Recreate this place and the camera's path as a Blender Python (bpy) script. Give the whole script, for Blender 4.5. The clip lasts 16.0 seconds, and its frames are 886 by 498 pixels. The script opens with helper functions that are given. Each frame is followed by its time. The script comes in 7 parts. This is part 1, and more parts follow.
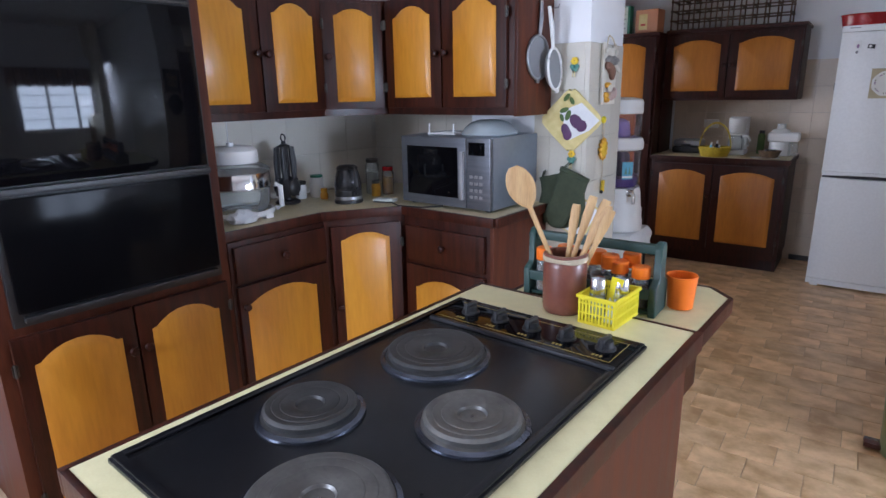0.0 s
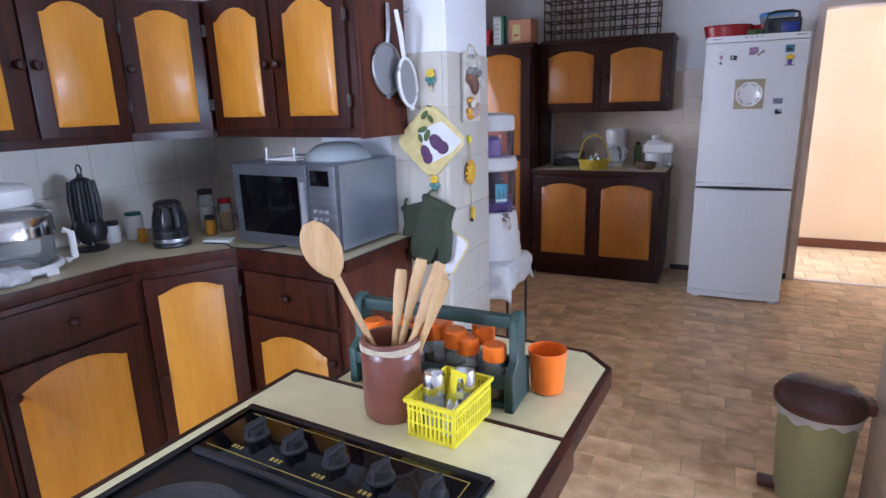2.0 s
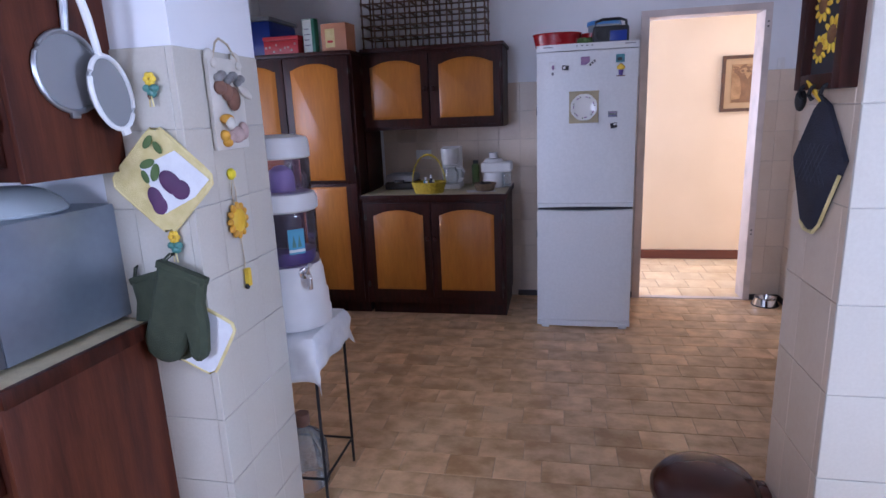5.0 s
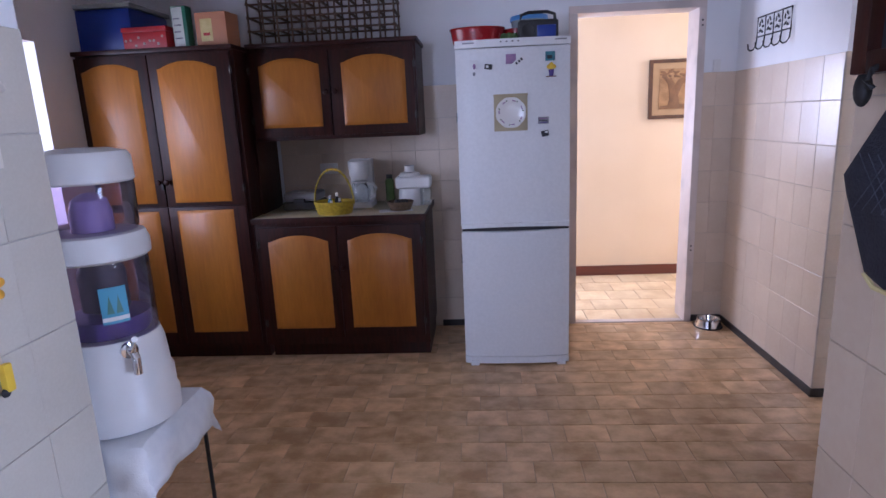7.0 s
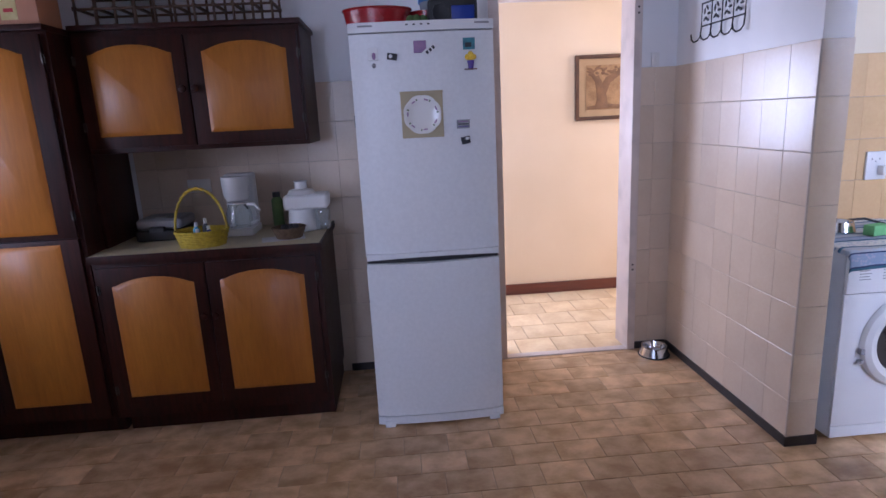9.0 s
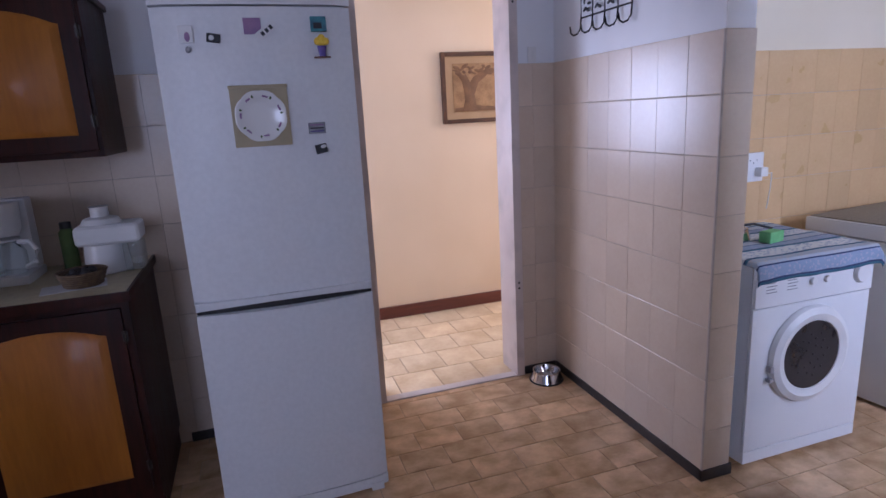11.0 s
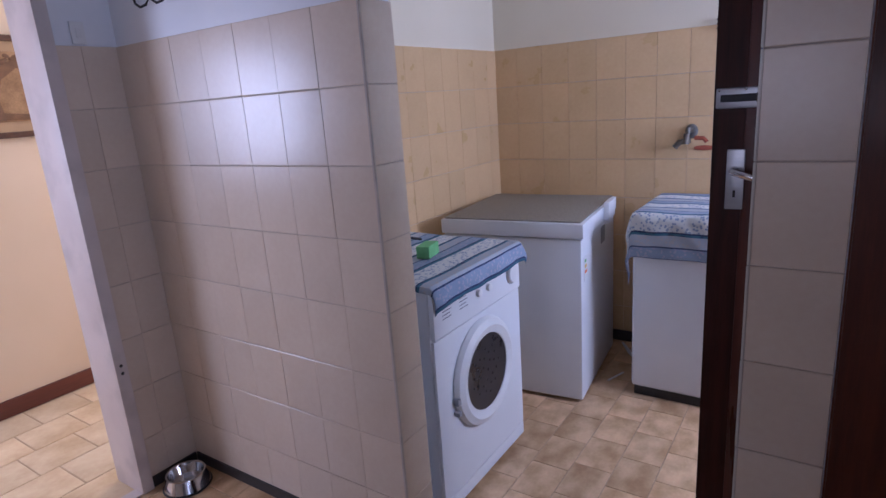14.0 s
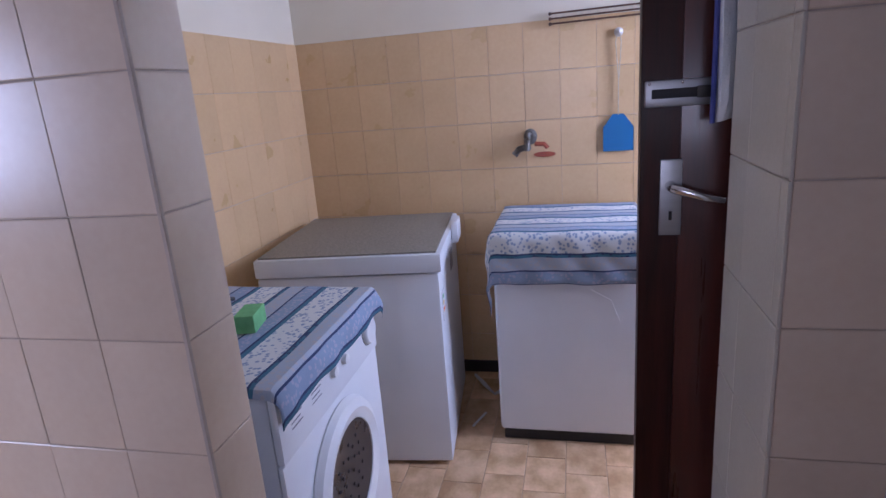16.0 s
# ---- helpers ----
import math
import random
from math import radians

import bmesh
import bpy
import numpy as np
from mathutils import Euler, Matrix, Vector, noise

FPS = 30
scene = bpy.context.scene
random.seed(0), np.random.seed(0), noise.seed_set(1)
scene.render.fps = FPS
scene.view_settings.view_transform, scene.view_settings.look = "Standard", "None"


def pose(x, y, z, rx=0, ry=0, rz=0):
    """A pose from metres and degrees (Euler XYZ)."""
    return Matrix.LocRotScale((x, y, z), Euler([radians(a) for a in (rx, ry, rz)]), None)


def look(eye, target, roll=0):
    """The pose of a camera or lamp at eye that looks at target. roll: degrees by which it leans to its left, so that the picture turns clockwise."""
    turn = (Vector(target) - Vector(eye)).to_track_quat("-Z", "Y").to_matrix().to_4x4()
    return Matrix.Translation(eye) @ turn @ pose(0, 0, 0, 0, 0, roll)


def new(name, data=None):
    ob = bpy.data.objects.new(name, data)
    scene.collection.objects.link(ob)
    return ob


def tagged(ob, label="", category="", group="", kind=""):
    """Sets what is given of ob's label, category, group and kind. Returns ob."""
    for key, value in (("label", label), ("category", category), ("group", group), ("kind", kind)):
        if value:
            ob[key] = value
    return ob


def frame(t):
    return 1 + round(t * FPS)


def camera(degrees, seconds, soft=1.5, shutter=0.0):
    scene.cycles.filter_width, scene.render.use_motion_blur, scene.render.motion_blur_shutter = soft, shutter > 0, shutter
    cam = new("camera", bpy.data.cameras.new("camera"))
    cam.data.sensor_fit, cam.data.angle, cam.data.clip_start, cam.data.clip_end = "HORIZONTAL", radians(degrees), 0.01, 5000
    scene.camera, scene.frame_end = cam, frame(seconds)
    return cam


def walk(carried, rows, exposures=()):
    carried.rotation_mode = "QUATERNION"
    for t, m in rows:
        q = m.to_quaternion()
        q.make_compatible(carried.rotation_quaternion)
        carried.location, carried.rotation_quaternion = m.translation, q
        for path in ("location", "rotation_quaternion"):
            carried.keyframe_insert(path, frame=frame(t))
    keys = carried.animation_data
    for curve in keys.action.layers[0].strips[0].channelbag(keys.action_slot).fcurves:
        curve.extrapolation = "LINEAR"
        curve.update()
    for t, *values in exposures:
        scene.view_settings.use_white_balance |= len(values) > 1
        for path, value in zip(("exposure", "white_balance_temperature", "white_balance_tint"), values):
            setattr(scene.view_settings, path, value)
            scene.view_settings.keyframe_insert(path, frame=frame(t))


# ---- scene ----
cam = camera(74.9, 16.0)
PATH = [
    (0, (0.267, 0.848, 1.433), (-0.864, 2.414, 0.912), -1.1),
    (0.5, (0.238, 0.969, 1.446), (-0.826, 2.582, 0.931), -1.3),
    (1, (0.207, 1.079, 1.45), (-0.786, 2.739, 0.941), -1.5),
    (1.5, (0.207, 1.176, 1.451), (-0.715, 2.878, 0.948), -1.5),
    (2, (0.222, 1.299, 1.452), (-0.627, 3.041, 0.958), -1.7),
    (2.5, (0.246, 1.421, 1.46), (-0.527, 3.201, 0.973), -1.9),
    (3, (0.25, 1.528, 1.455), (-0.443, 3.341, 0.973), -2.0),
    (3.5, (0.228, 1.633, 1.447), (-0.372, 3.48, 0.97), -2.1),
    (4, (0.2, 1.761, 1.453), (-0.314, 3.635, 0.981), -2.2),
    (6.5, (0.193, 2.429, 1.431), (-0.027, 4.366, 0.984), -2.5),
    (7, (0.17, 2.596, 1.425), (0.034, 4.543, 0.985), -2.5),
    (7.5, (0.188, 2.751, 1.421), (0.123, 4.701, 0.981), -2.6),
    (8, (0.209, 2.922, 1.427), (0.204, 4.873, 0.987), -2.7),
    (10.5, (0.258, 3.671, 1.429), (0.707, 5.565, 0.973), -3.0),
    (11, (0.292, 3.776, 1.417), (0.884, 5.631, 0.962), -3.1),
    (11.5, (0.298, 3.888, 1.425), (1.073, 5.672, 0.959), -3.3),
    (12, (0.305, 3.987, 1.409), (1.299, 5.66, 0.946), -3.3),
    (12.5, (0.363, 4.068, 1.4), (1.555, 5.603, 0.925), -3.5),
    (13, (0.459, 4.151, 1.388), (1.806, 5.549, 0.907), -3.8),
    (13.5, (0.544, 4.259, 1.386), (2.03, 5.504, 0.895), -4.1),
    (14, (0.628, 4.354, 1.382), (2.223, 5.452, 0.882), -4.1),
    (14.5, (0.711, 4.47, 1.39), (2.41, 5.393, 0.883), -4.1),
    (15, (0.793, 4.574, 1.383), (2.588, 5.286, 0.866), -4.4),
    (15.5, (0.912, 4.663, 1.371), (2.756, 5.236, 0.852), -4.4),
    (16, (1.052, 4.748, 1.371), (2.929, 5.195, 0.846), -4.4),
]
EXPOSURES = [
    (0, 0.05, 5750, 18),
    (1, 0.5, 5650, 19),
    (2, 0.3, 5450, 22),
    (3, 0.15, 5300, 24),
    (4, 0.05, 5200, 27),
    (7, 0.0, 5200, 30),
    (10.5, -0.5, 5180, 31),
    (12, -0.82, 5120, 33),
    (14, -0.75, 5080, 33),
    (15, -0.7, 5080, 34),
    (16, -0.6, 5080, 34),
]
walk(cam, [(t, look(eye, target, roll)) for t, eye, target, roll in PATH], EXPOSURES)

# ---- world and light ----
world = bpy.data.worlds.new("world")
scene.world = world
world.use_nodes = True
_wn = world.node_tree
_sky = _wn.nodes.new("ShaderNodeTexSky")
_sky.sky_type = "NISHITA"
_sky.sun_disc = False
_sky.sun_elevation = radians(48)
_sky.sun_rotation = radians(10)
_wn.nodes["Background"].inputs[1].default_value = 0.15
_wn.links.new(_sky.outputs[0], _wn.nodes["Background"].inputs[0])


def lamp(name, kind, energy, m, color=(1, 1, 1), size=(1, 1), angle=0.5):
    data = bpy.data.lights.new(name, kind)
    data.energy, data.color = energy, color
    if kind == "AREA":
        data.shape, data.size, data.size_y = "RECTANGLE", size[0], size[1]
    if kind == "SUN":
        data.angle = radians(angle)
    ob = new(name, data)
    ob.matrix_basis = m
    return ob


sun = lamp("sun", "SUN", 3.0, look((2, 12, 10), (0, 0, 0)), (1, 0.95, 0.88))
lamp("window_light_kitchen", "AREA", 105, look((2.86, 2.55, 1.22), (0, 2.70, 1.0)), (0.74, 0.87, 1.0), (1.3, 0.82))
# added fill from the south, brightens fridge and passage; no such source known
lamp("south_fill", "AREA", 82, look((-1.65, -1.12, 1.65), (0.8, 4.5, 0.9)), (0.84, 0.92, 1.0), (1.05, 1.1))
# added fill through the west opening, lifts the tiled partition and the floor
lamp("west_fill", "AREA", 38, look((-4.36, 4.75, 1.30), (0.5, 5.0, 0.9)), (1.0, 0.96, 0.90), (1.65, 0.78))
# added out of view to brighten the dining room walls
lamp("dining_fill", "AREA", 45, look((-3.35, 3.56, 1.55), (-3.4, 5.5, 1.1)), (0.95, 0.97, 1.0), (1.2, 1.2))
lamp("window_light_laundry", "AREA", 88, look((2.9, 3.14, 1.6), (2.75, 5.0, 0.7)), (0.78, 0.88, 1.0), (0.9, 0.95))
lamp("window_light_corridor", "AREA", 34, look((0.15, 7.66, 1.4), (0.6, 6.6, 1.2)), (0.88, 0.94, 1.0), (0.62, 0.72))
lamp("hall_light", "AREA", 36, look((3.2, 7.15, 1.7), (1.2, 7.3, 1.0)), (1.0, 0.90, 0.74), (0.8, 1.4))

# ---- materials ----
MATS = {}


def material(name, c1, c2=None, rough=0.5, metal=0.0, scale=8.0, stretch=(1, 1, 1), bump=0.0, fine=0.0, random_tint=0.0,
             coat=0.0, rough_var=0.1, island=False, stain=None, stain_scale=1.2, contrast=(0.35, 0.65), spec=0.5):
    """Two-scale noise between two colours, with fine grain, relief and large stains."""
    m = bpy.data.materials.new(name)
    m.use_nodes = True
    t = m.node_tree
    n, l = t.nodes, t.links
    b = n["Principled BSDF"]
    b.inputs["Metallic"].default_value = metal
    b.inputs["Coat Weight"].default_value = coat
    b.inputs["Coat Roughness"].default_value = 0.12
    b.inputs["Specular IOR Level"].default_value = spec
    c2 = c2 or tuple(min(1, v * 0.85) for v in c1)
    tc = n.new("ShaderNodeTexCoord")
    mp = n.new("ShaderNodeMapping")
    mp.inputs["Scale"].default_value = stretch
    l.new(tc.outputs["Object"], mp.inputs[0])
    info = n.new("ShaderNodeNewGeometry" if island else "ShaderNodeObjectInfo")
    rnd = info.outputs["Random Per Island" if island else "Random"]
    add = n.new("ShaderNodeVectorMath")
    add.operation = "MULTIPLY_ADD"
    add.inputs[1].default_value = (7.3, 5.1, 9.7)
    l.new(rnd, add.inputs[0])
    l.new(mp.outputs[0], add.inputs[2])
    no = n.new("ShaderNodeTexNoise")
    no.inputs["Scale"].default_value, no.inputs["Detail"].default_value = scale, 6
    l.new(add.outputs[0], no.inputs[0])
    ramp = n.new("ShaderNodeValToRGB")
    ramp.color_ramp.elements[0].position, ramp.color_ramp.elements[1].position = contrast
    ramp.color_ramp.elements[0].color, ramp.color_ramp.elements[1].color = (*c2, 1), (*c1, 1)
    l.new(no.outputs[0], ramp.inputs[0])
    col = ramp.outputs[0]
    fn = n.new("ShaderNodeTexNoise")
    fn.inputs["Scale"].default_value, fn.inputs["Detail"].default_value = scale * 9, 3
    l.new(add.outputs[0], fn.inputs[0])
    if fine:
        mx = n.new("ShaderNodeMix")
        mx.data_type, mx.blend_type = "RGBA", "OVERLAY"
        mx.inputs[0].default_value = fine
        l.new(col, mx.inputs[6])
        l.new(fn.outputs[0], mx.inputs[7])
        col = mx.outputs[2]
    if stain:
        sn = n.new("ShaderNodeTexNoise")
        sn.inputs["Scale"].default_value, sn.inputs["Detail"].default_value = stain_scale, 4
        l.new(tc.outputs["Object"], sn.inputs[0])
        sr = n.new("ShaderNodeMapRange")
        sr.inputs[1].default_value, sr.inputs[2].default_value, sr.inputs[4].default_value = 0.5, 0.72, 0.6
        l.new(sn.outputs[0], sr.inputs[0])
        ms = n.new("ShaderNodeMix")
        ms.data_type = "RGBA"
        l.new(sr.outputs[0], ms.inputs[0])
        l.new(col, ms.inputs[6])
        ms.inputs[7].default_value = (*stain, 1)
        col = ms.outputs[2]
    if random_tint:
        hs = n.new("ShaderNodeHueSaturation")
        mr = n.new("ShaderNodeMapRange")
        mr.inputs[3].default_value, mr.inputs[4].default_value = 1 - random_tint, 1 + random_tint
        l.new(rnd, mr.inputs[0])
        l.new(mr.outputs[0], hs.inputs["Value"])
        l.new(col, hs.inputs["Color"])
        col = hs.outputs[0]
    l.new(col, b.inputs["Base Color"])
    rr = n.new("ShaderNodeMapRange")
    rr.inputs[3].default_value, rr.inputs[4].default_value = max(0.02, rough - rough_var), min(1, rough + rough_var)
    l.new(no.outputs[0], rr.inputs[0])
    l.new(rr.outputs[0], b.inputs["Roughness"])
    if bump:
        bp = n.new("ShaderNodeBump")
        bp.inputs["Strength"].default_value, bp.inputs["Distance"].default_value = bump, 0.004
        l.new(fn.outputs[0], bp.inputs["Height"])
        l.new(bp.outputs[0], b.inputs["Normal"])
    MATS[name] = m
    return m


def glass(name, color=(1, 1, 1), rough=0.0, alpha=0.25):
    """Thin clear pane or jar: part glossy, part see-through."""
    m = bpy.data.materials.new(name)
    m.use_nodes = True
    n, l = m.node_tree.nodes, m.node_tree.links
    out = n["Material Output"]
    tr, gl, mx, fr = n.new("ShaderNodeBsdfTransparent"), n.new("ShaderNodeBsdfGlossy"), n.new("ShaderNodeMixShader"), n.new("ShaderNodeFresnel")
    di, m2 = n.new("ShaderNodeBsdfDiffuse"), n.new("ShaderNodeMixShader")
    tr.inputs[0].default_value = (*color, 1)
    di.inputs[0].default_value = (*color, 1)
    gl.inputs["Roughness"].default_value = rough
    fr.inputs[0].default_value = 1.45
    m2.inputs[0].default_value = alpha
    l.new(tr.outputs[0], m2.inputs[1])
    l.new(di.outputs[0], m2.inputs[2])
    l.new(fr.outputs[0], mx.inputs[0])
    l.new(m2.outputs[0], mx.inputs[1])
    l.new(gl.outputs[0], mx.inputs[2])
    l.new(mx.outputs[0], out.inputs[0])
    MATS[name] = m
    return m


M = MATS
material("mahogany", (0.058, 0.0125, 0.0055), (0.025, 0.006, 0.003), 0.38, spec=0.28, scale=5, stretch=(9, 9, 0.7), fine=0.35, bump=0.08, coat=0.06, random_tint=0.12)
material("mahogany_dark", (0.046, 0.010, 0.006), (0.019, 0.005, 0.003), 0.42, spec=0.25, scale=5, stretch=(9, 9, 0.7), fine=0.3, bump=0.08, coat=0.03, random_tint=0.1)
material("red_wood", (0.105, 0.027, 0.011), (0.058, 0.014, 0.007), 0.46, spec=0.25, scale=4, stretch=(7, 7, 0.6), fine=0.3, bump=0.06, coat=0.04)
material("amber_wood", (0.62, 0.275, 0.024), (0.48, 0.190, 0.013), 0.40, scale=2.2, stretch=(3.5, 3.5, 0.5), fine=0.2, bump=0.06, coat=0.12, random_tint=0.10, contrast=(0.3, 0.7), spec=0.4)
# amber wood darkened for the far cupboards, their weaker light put into the colour
material("amber_wood_shaded", (0.52, 0.198, 0.022), (0.40, 0.136, 0.014), 0.40, scale=2.2, stretch=(3.5, 3.5, 0.5), fine=0.2, bump=0.06, coat=0.12, random_tint=0.10, contrast=(0.3, 0.7), spec=0.4)
material("wall_paint", (0.84, 0.85, 0.87), (0.79, 0.80, 0.82), 0.38, scale=3, bump=0.05, fine=0.05)
material("plain_ceiling", (0.78, 0.78, 0.77), (0.73, 0.73, 0.72), 0.8, scale=2, bump=0.1)
material("corridor_paint", (0.80, 0.64, 0.44), (0.76, 0.60, 0.40), 0.6, scale=2, bump=0.05)
material("laundry_paint", (0.80, 0.71, 0.54), (0.76, 0.67, 0.50), 0.55, scale=2, bump=0.05)
material("grout", (0.56, 0.48, 0.41), (0.47, 0.40, 0.34), 0.85, scale=12, bump=0.3)
material("pale_grout", (0.52, 0.50, 0.46), (0.46, 0.44, 0.40), 0.8, scale=12, bump=0.2)
material("floor_grout", (0.54, 0.39, 0.25), (0.40, 0.28, 0.175), 0.85, scale=10, bump=0.3)
material("wall_tile", (0.72, 0.60, 0.47), (0.64, 0.515, 0.39), 0.26, scale=7, bump=0.05, fine=0.08, random_tint=0.05, contrast=(0.1, 0.9), rough_var=0.02)
material("kitchen_tile", (0.57, 0.545, 0.47), (0.545, 0.515, 0.44), 0.25, scale=16, bump=0.02, fine=0.08, random_tint=0.03, contrast=(0.1, 0.9), rough_var=0.02)
# kitchen tile lightened to offset the shade under the wall units
material("lit_splash_tile", (0.70, 0.66, 0.58), (0.66, 0.62, 0.54), 0.25, scale=16, bump=0.02, fine=0.08, random_tint=0.03, contrast=(0.1, 0.9), rough_var=0.02)
material("laundry_tile", (0.71, 0.485, 0.25), (0.62, 0.41, 0.20), 0.28, scale=7, bump=0.02, fine=0.1, random_tint=0.05, contrast=(0.1, 0.9), rough_var=0.02)
material("floor_tile", (0.78, 0.53, 0.30), (0.47, 0.275, 0.125), 0.34, scale=8, stretch=(1.0, 1.25, 1.0), bump=0.12, fine=0.15, random_tint=0.13)
material("floor_tile_joined", (0.78, 0.53, 0.30), (0.47, 0.275, 0.125), 0.34, scale=8, stretch=(1.0, 1.25, 1.0), bump=0.12, fine=0.15, random_tint=0.13, island=True)
material("corridor_tile", (0.80, 0.65, 0.43), (0.62, 0.45, 0.25), 0.33, scale=5, bump=0.12, fine=0.2, random_tint=0.1)
material("corridor_tile_joined", (0.80, 0.65, 0.43), (0.62, 0.45, 0.25), 0.33, scale=5, bump=0.12, fine=0.2, random_tint=0.1, island=True)
material("dark_skirting", (0.045, 0.035, 0.032), (0.025, 0.02, 0.02), 0.5, scale=6, bump=0.2)
material("red_skirting", (0.16, 0.045, 0.025), (0.10, 0.03, 0.02), 0.4, scale=4, stretch=(0.5, 6, 6), fine=0.2)
material("frame_paint", (0.72, 0.63, 0.58), (0.64, 0.55, 0.51), 0.45, scale=4, bump=0.08, stain=(0.45, 0.4, 0.37), stain_scale=6)
material("cream_top", (0.80, 0.73, 0.43), (0.74, 0.67, 0.38), 0.36, scale=30, fine=0.15, bump=0.03)
material("grey_top", (0.60, 0.53, 0.34), (0.51, 0.44, 0.28), 0.36, scale=40, fine=0.3, bump=0.03)
material("black_enamel", (0.012, 0.012, 0.014), (0.008, 0.008, 0.010), 0.24, scale=6, rough_var=0.06, spec=0.3)
material("black_glass", (0.004, 0.004, 0.005), (0.003, 0.003, 0.004), 0.04, scale=3, rough_var=0.02, spec=0.2)
material("oven_glass", (0.005, 0.005, 0.006), (0.004, 0.004, 0.005), 0.10, scale=3, rough_var=0.04, spec=0.05)
# dark steel with the window's bluish highlights tinted into its colour
material("ring_steel_sheen", (0.16, 0.18, 0.24), (0.06, 0.065, 0.08), 0.24, metal=0.9, scale=18, rough_var=0.1)
material("black_plastic", (0.018, 0.018, 0.020), (0.012, 0.012, 0.014), 0.42, scale=20, bump=0.05)
material("hotplate", (0.085, 0.083, 0.082), (0.05, 0.05, 0.051), 0.48, metal=0.6, scale=14, bump=0.1, fine=0.2)
material("hotplate_worn", (0.20, 0.195, 0.185), (0.12, 0.115, 0.11), 0.42, metal=0.7, scale=14, bump=0.1, fine=0.2)
material("chrome", (0.75, 0.75, 0.76), (0.68, 0.68, 0.70), 0.14, metal=1.0, scale=6, rough_var=0.05)
material("steel", (0.42, 0.43, 0.45), (0.34, 0.35, 0.37), 0.34, metal=0.85, scale=3, stretch=(1, 1, 14), bump=0.03)
material("silver_paint", (0.30, 0.345, 0.41), (0.26, 0.305, 0.37), 0.32, metal=0.75, scale=5, fine=0.08)
material("brushed_front", (0.19, 0.20, 0.225), (0.15, 0.16, 0.18), 0.36, metal=0.7, scale=4, stretch=(0.6, 8, 14), fine=0.15)
material("fridge_white", (0.76, 0.78, 0.80), (0.72, 0.74, 0.76), 0.36, scale=60, bump=0.05, rough_var=0.04)
material("appliance_white", (0.78, 0.79, 0.80), (0.74, 0.75, 0.76), 0.3, scale=4, rough_var=0.05)
material("white_plastic", (0.80, 0.80, 0.79), (0.75, 0.75, 0.74), 0.35, scale=8)
material("grey_plastic", (0.30, 0.30, 0.31), (0.25, 0.25, 0.26), 0.45, scale=10)
material("pewter", (0.10, 0.09, 0.08), (0.05, 0.045, 0.04), 0.5, metal=0.6, scale=30, bump=0.2)

material("garden_ground", (0.16, 0.13, 0.09), (0.08, 0.10, 0.05), 0.9, scale=0.6, bump=0.3)
glass("clear_glass", (1, 1, 1), 0.0, 0.02)
glass("wire_gauze", (0.55, 0.56, 0.58), 0.35, 0.45)
glass("jar_glass", (0.86, 0.90, 0.90), 0.03, 0.18)
glass("frosted_bowl", (0.75, 0.82, 0.84), 0.12, 0.45)
glass("purple_tank", (0.80, 0.70, 0.86), 0.05, 0.06)
glass("smoky_glass", (0.11, 0.11, 0.12), 0.03, 0.25)
material("purple_dome", (0.40, 0.36, 0.62), (0.36, 0.32, 0.57), 0.4)
material("orange_plastic", (0.90, 0.20, 0.012), (0.82, 0.16, 0.01), 0.35, scale=5)
material("yellow_plastic", (0.85, 0.72, 0.02), (0.78, 0.64, 0.015), 0.4, scale=6)
material("yellow_wicker", (0.62, 0.47, 0.03), (0.45, 0.33, 0.02), 0.6, scale=60, bump=0.4)
material("brown_wicker", (0.20, 0.13, 0.07), (0.10, 0.06, 0.035), 0.7, scale=60, bump=0.5)
material("terracotta", (0.21, 0.070, 0.045), (0.15, 0.048, 0.032), 0.36, scale=9, fine=0.15, coat=0.2)
material("twine", (0.62, 0.53, 0.38), (0.48, 0.40, 0.28), 0.8, scale=60, bump=0.4)
material("pale_wood", (0.62, 0.40, 0.19), (0.50, 0.30, 0.13), 0.55, scale=6, stretch=(6, 6, 0.7), fine=0.25, bump=0.1)
material("caddy_green", (0.022, 0.062, 0.052), (0.013, 0.040, 0.035), 0.5, scale=8, bump=0.15, stain=(0.05, 0.07, 0.06), stain_scale=9)
material("spice_brown", (0.22, 0.10, 0.03), (0.12, 0.05, 0.02), 0.8, scale=60, bump=0.3)
material("spice_white", (0.70, 0.68, 0.62), (0.6, 0.58, 0.52), 0.8, scale=60, bump=0.2)
material("spice_green", (0.10, 0.13, 0.05), (0.06, 0.08, 0.03), 0.8, scale=60, bump=0.2)
material("mitt_green", (0.052, 0.066, 0.038), (0.038, 0.050, 0.028), 0.9, scale=40, bump=0.6)
material("cloth_yellow", (0.72, 0.62, 0.30), (0.62, 0.52, 0.22), 0.9, scale=30, bump=0.5)
material("cloth_white", (0.76, 0.77, 0.78), (0.70, 0.71, 0.73), 0.9, scale=30, bump=0.4)
material("cloth_blue", (0.08, 0.09, 0.32), (0.06, 0.07, 0.25), 0.9, scale=30, bump=0.4)
material("denim", (0.026, 0.028, 0.045), (0.016, 0.017, 0.028), 0.85, scale=25, bump=0.6)
material("aubergine", (0.095, 0.028, 0.10), (0.06, 0.018, 0.07), 0.6, scale=12)
material("leaf_print", (0.10, 0.16, 0.05), (0.06, 0.11, 0.03), 0.8, scale=12)
material("flower_yellow", (0.82, 0.58, 0.04), (0.72, 0.42, 0.02), 0.5, scale=14, bump=0.2)
material("sun_gold", (0.72, 0.38, 0.03), (0.55, 0.25, 0.02), 0.4, scale=18, bump=0.3)
material("teal_glaze", (0.10, 0.28, 0.24), (0.06, 0.18, 0.16), 0.35, scale=20)
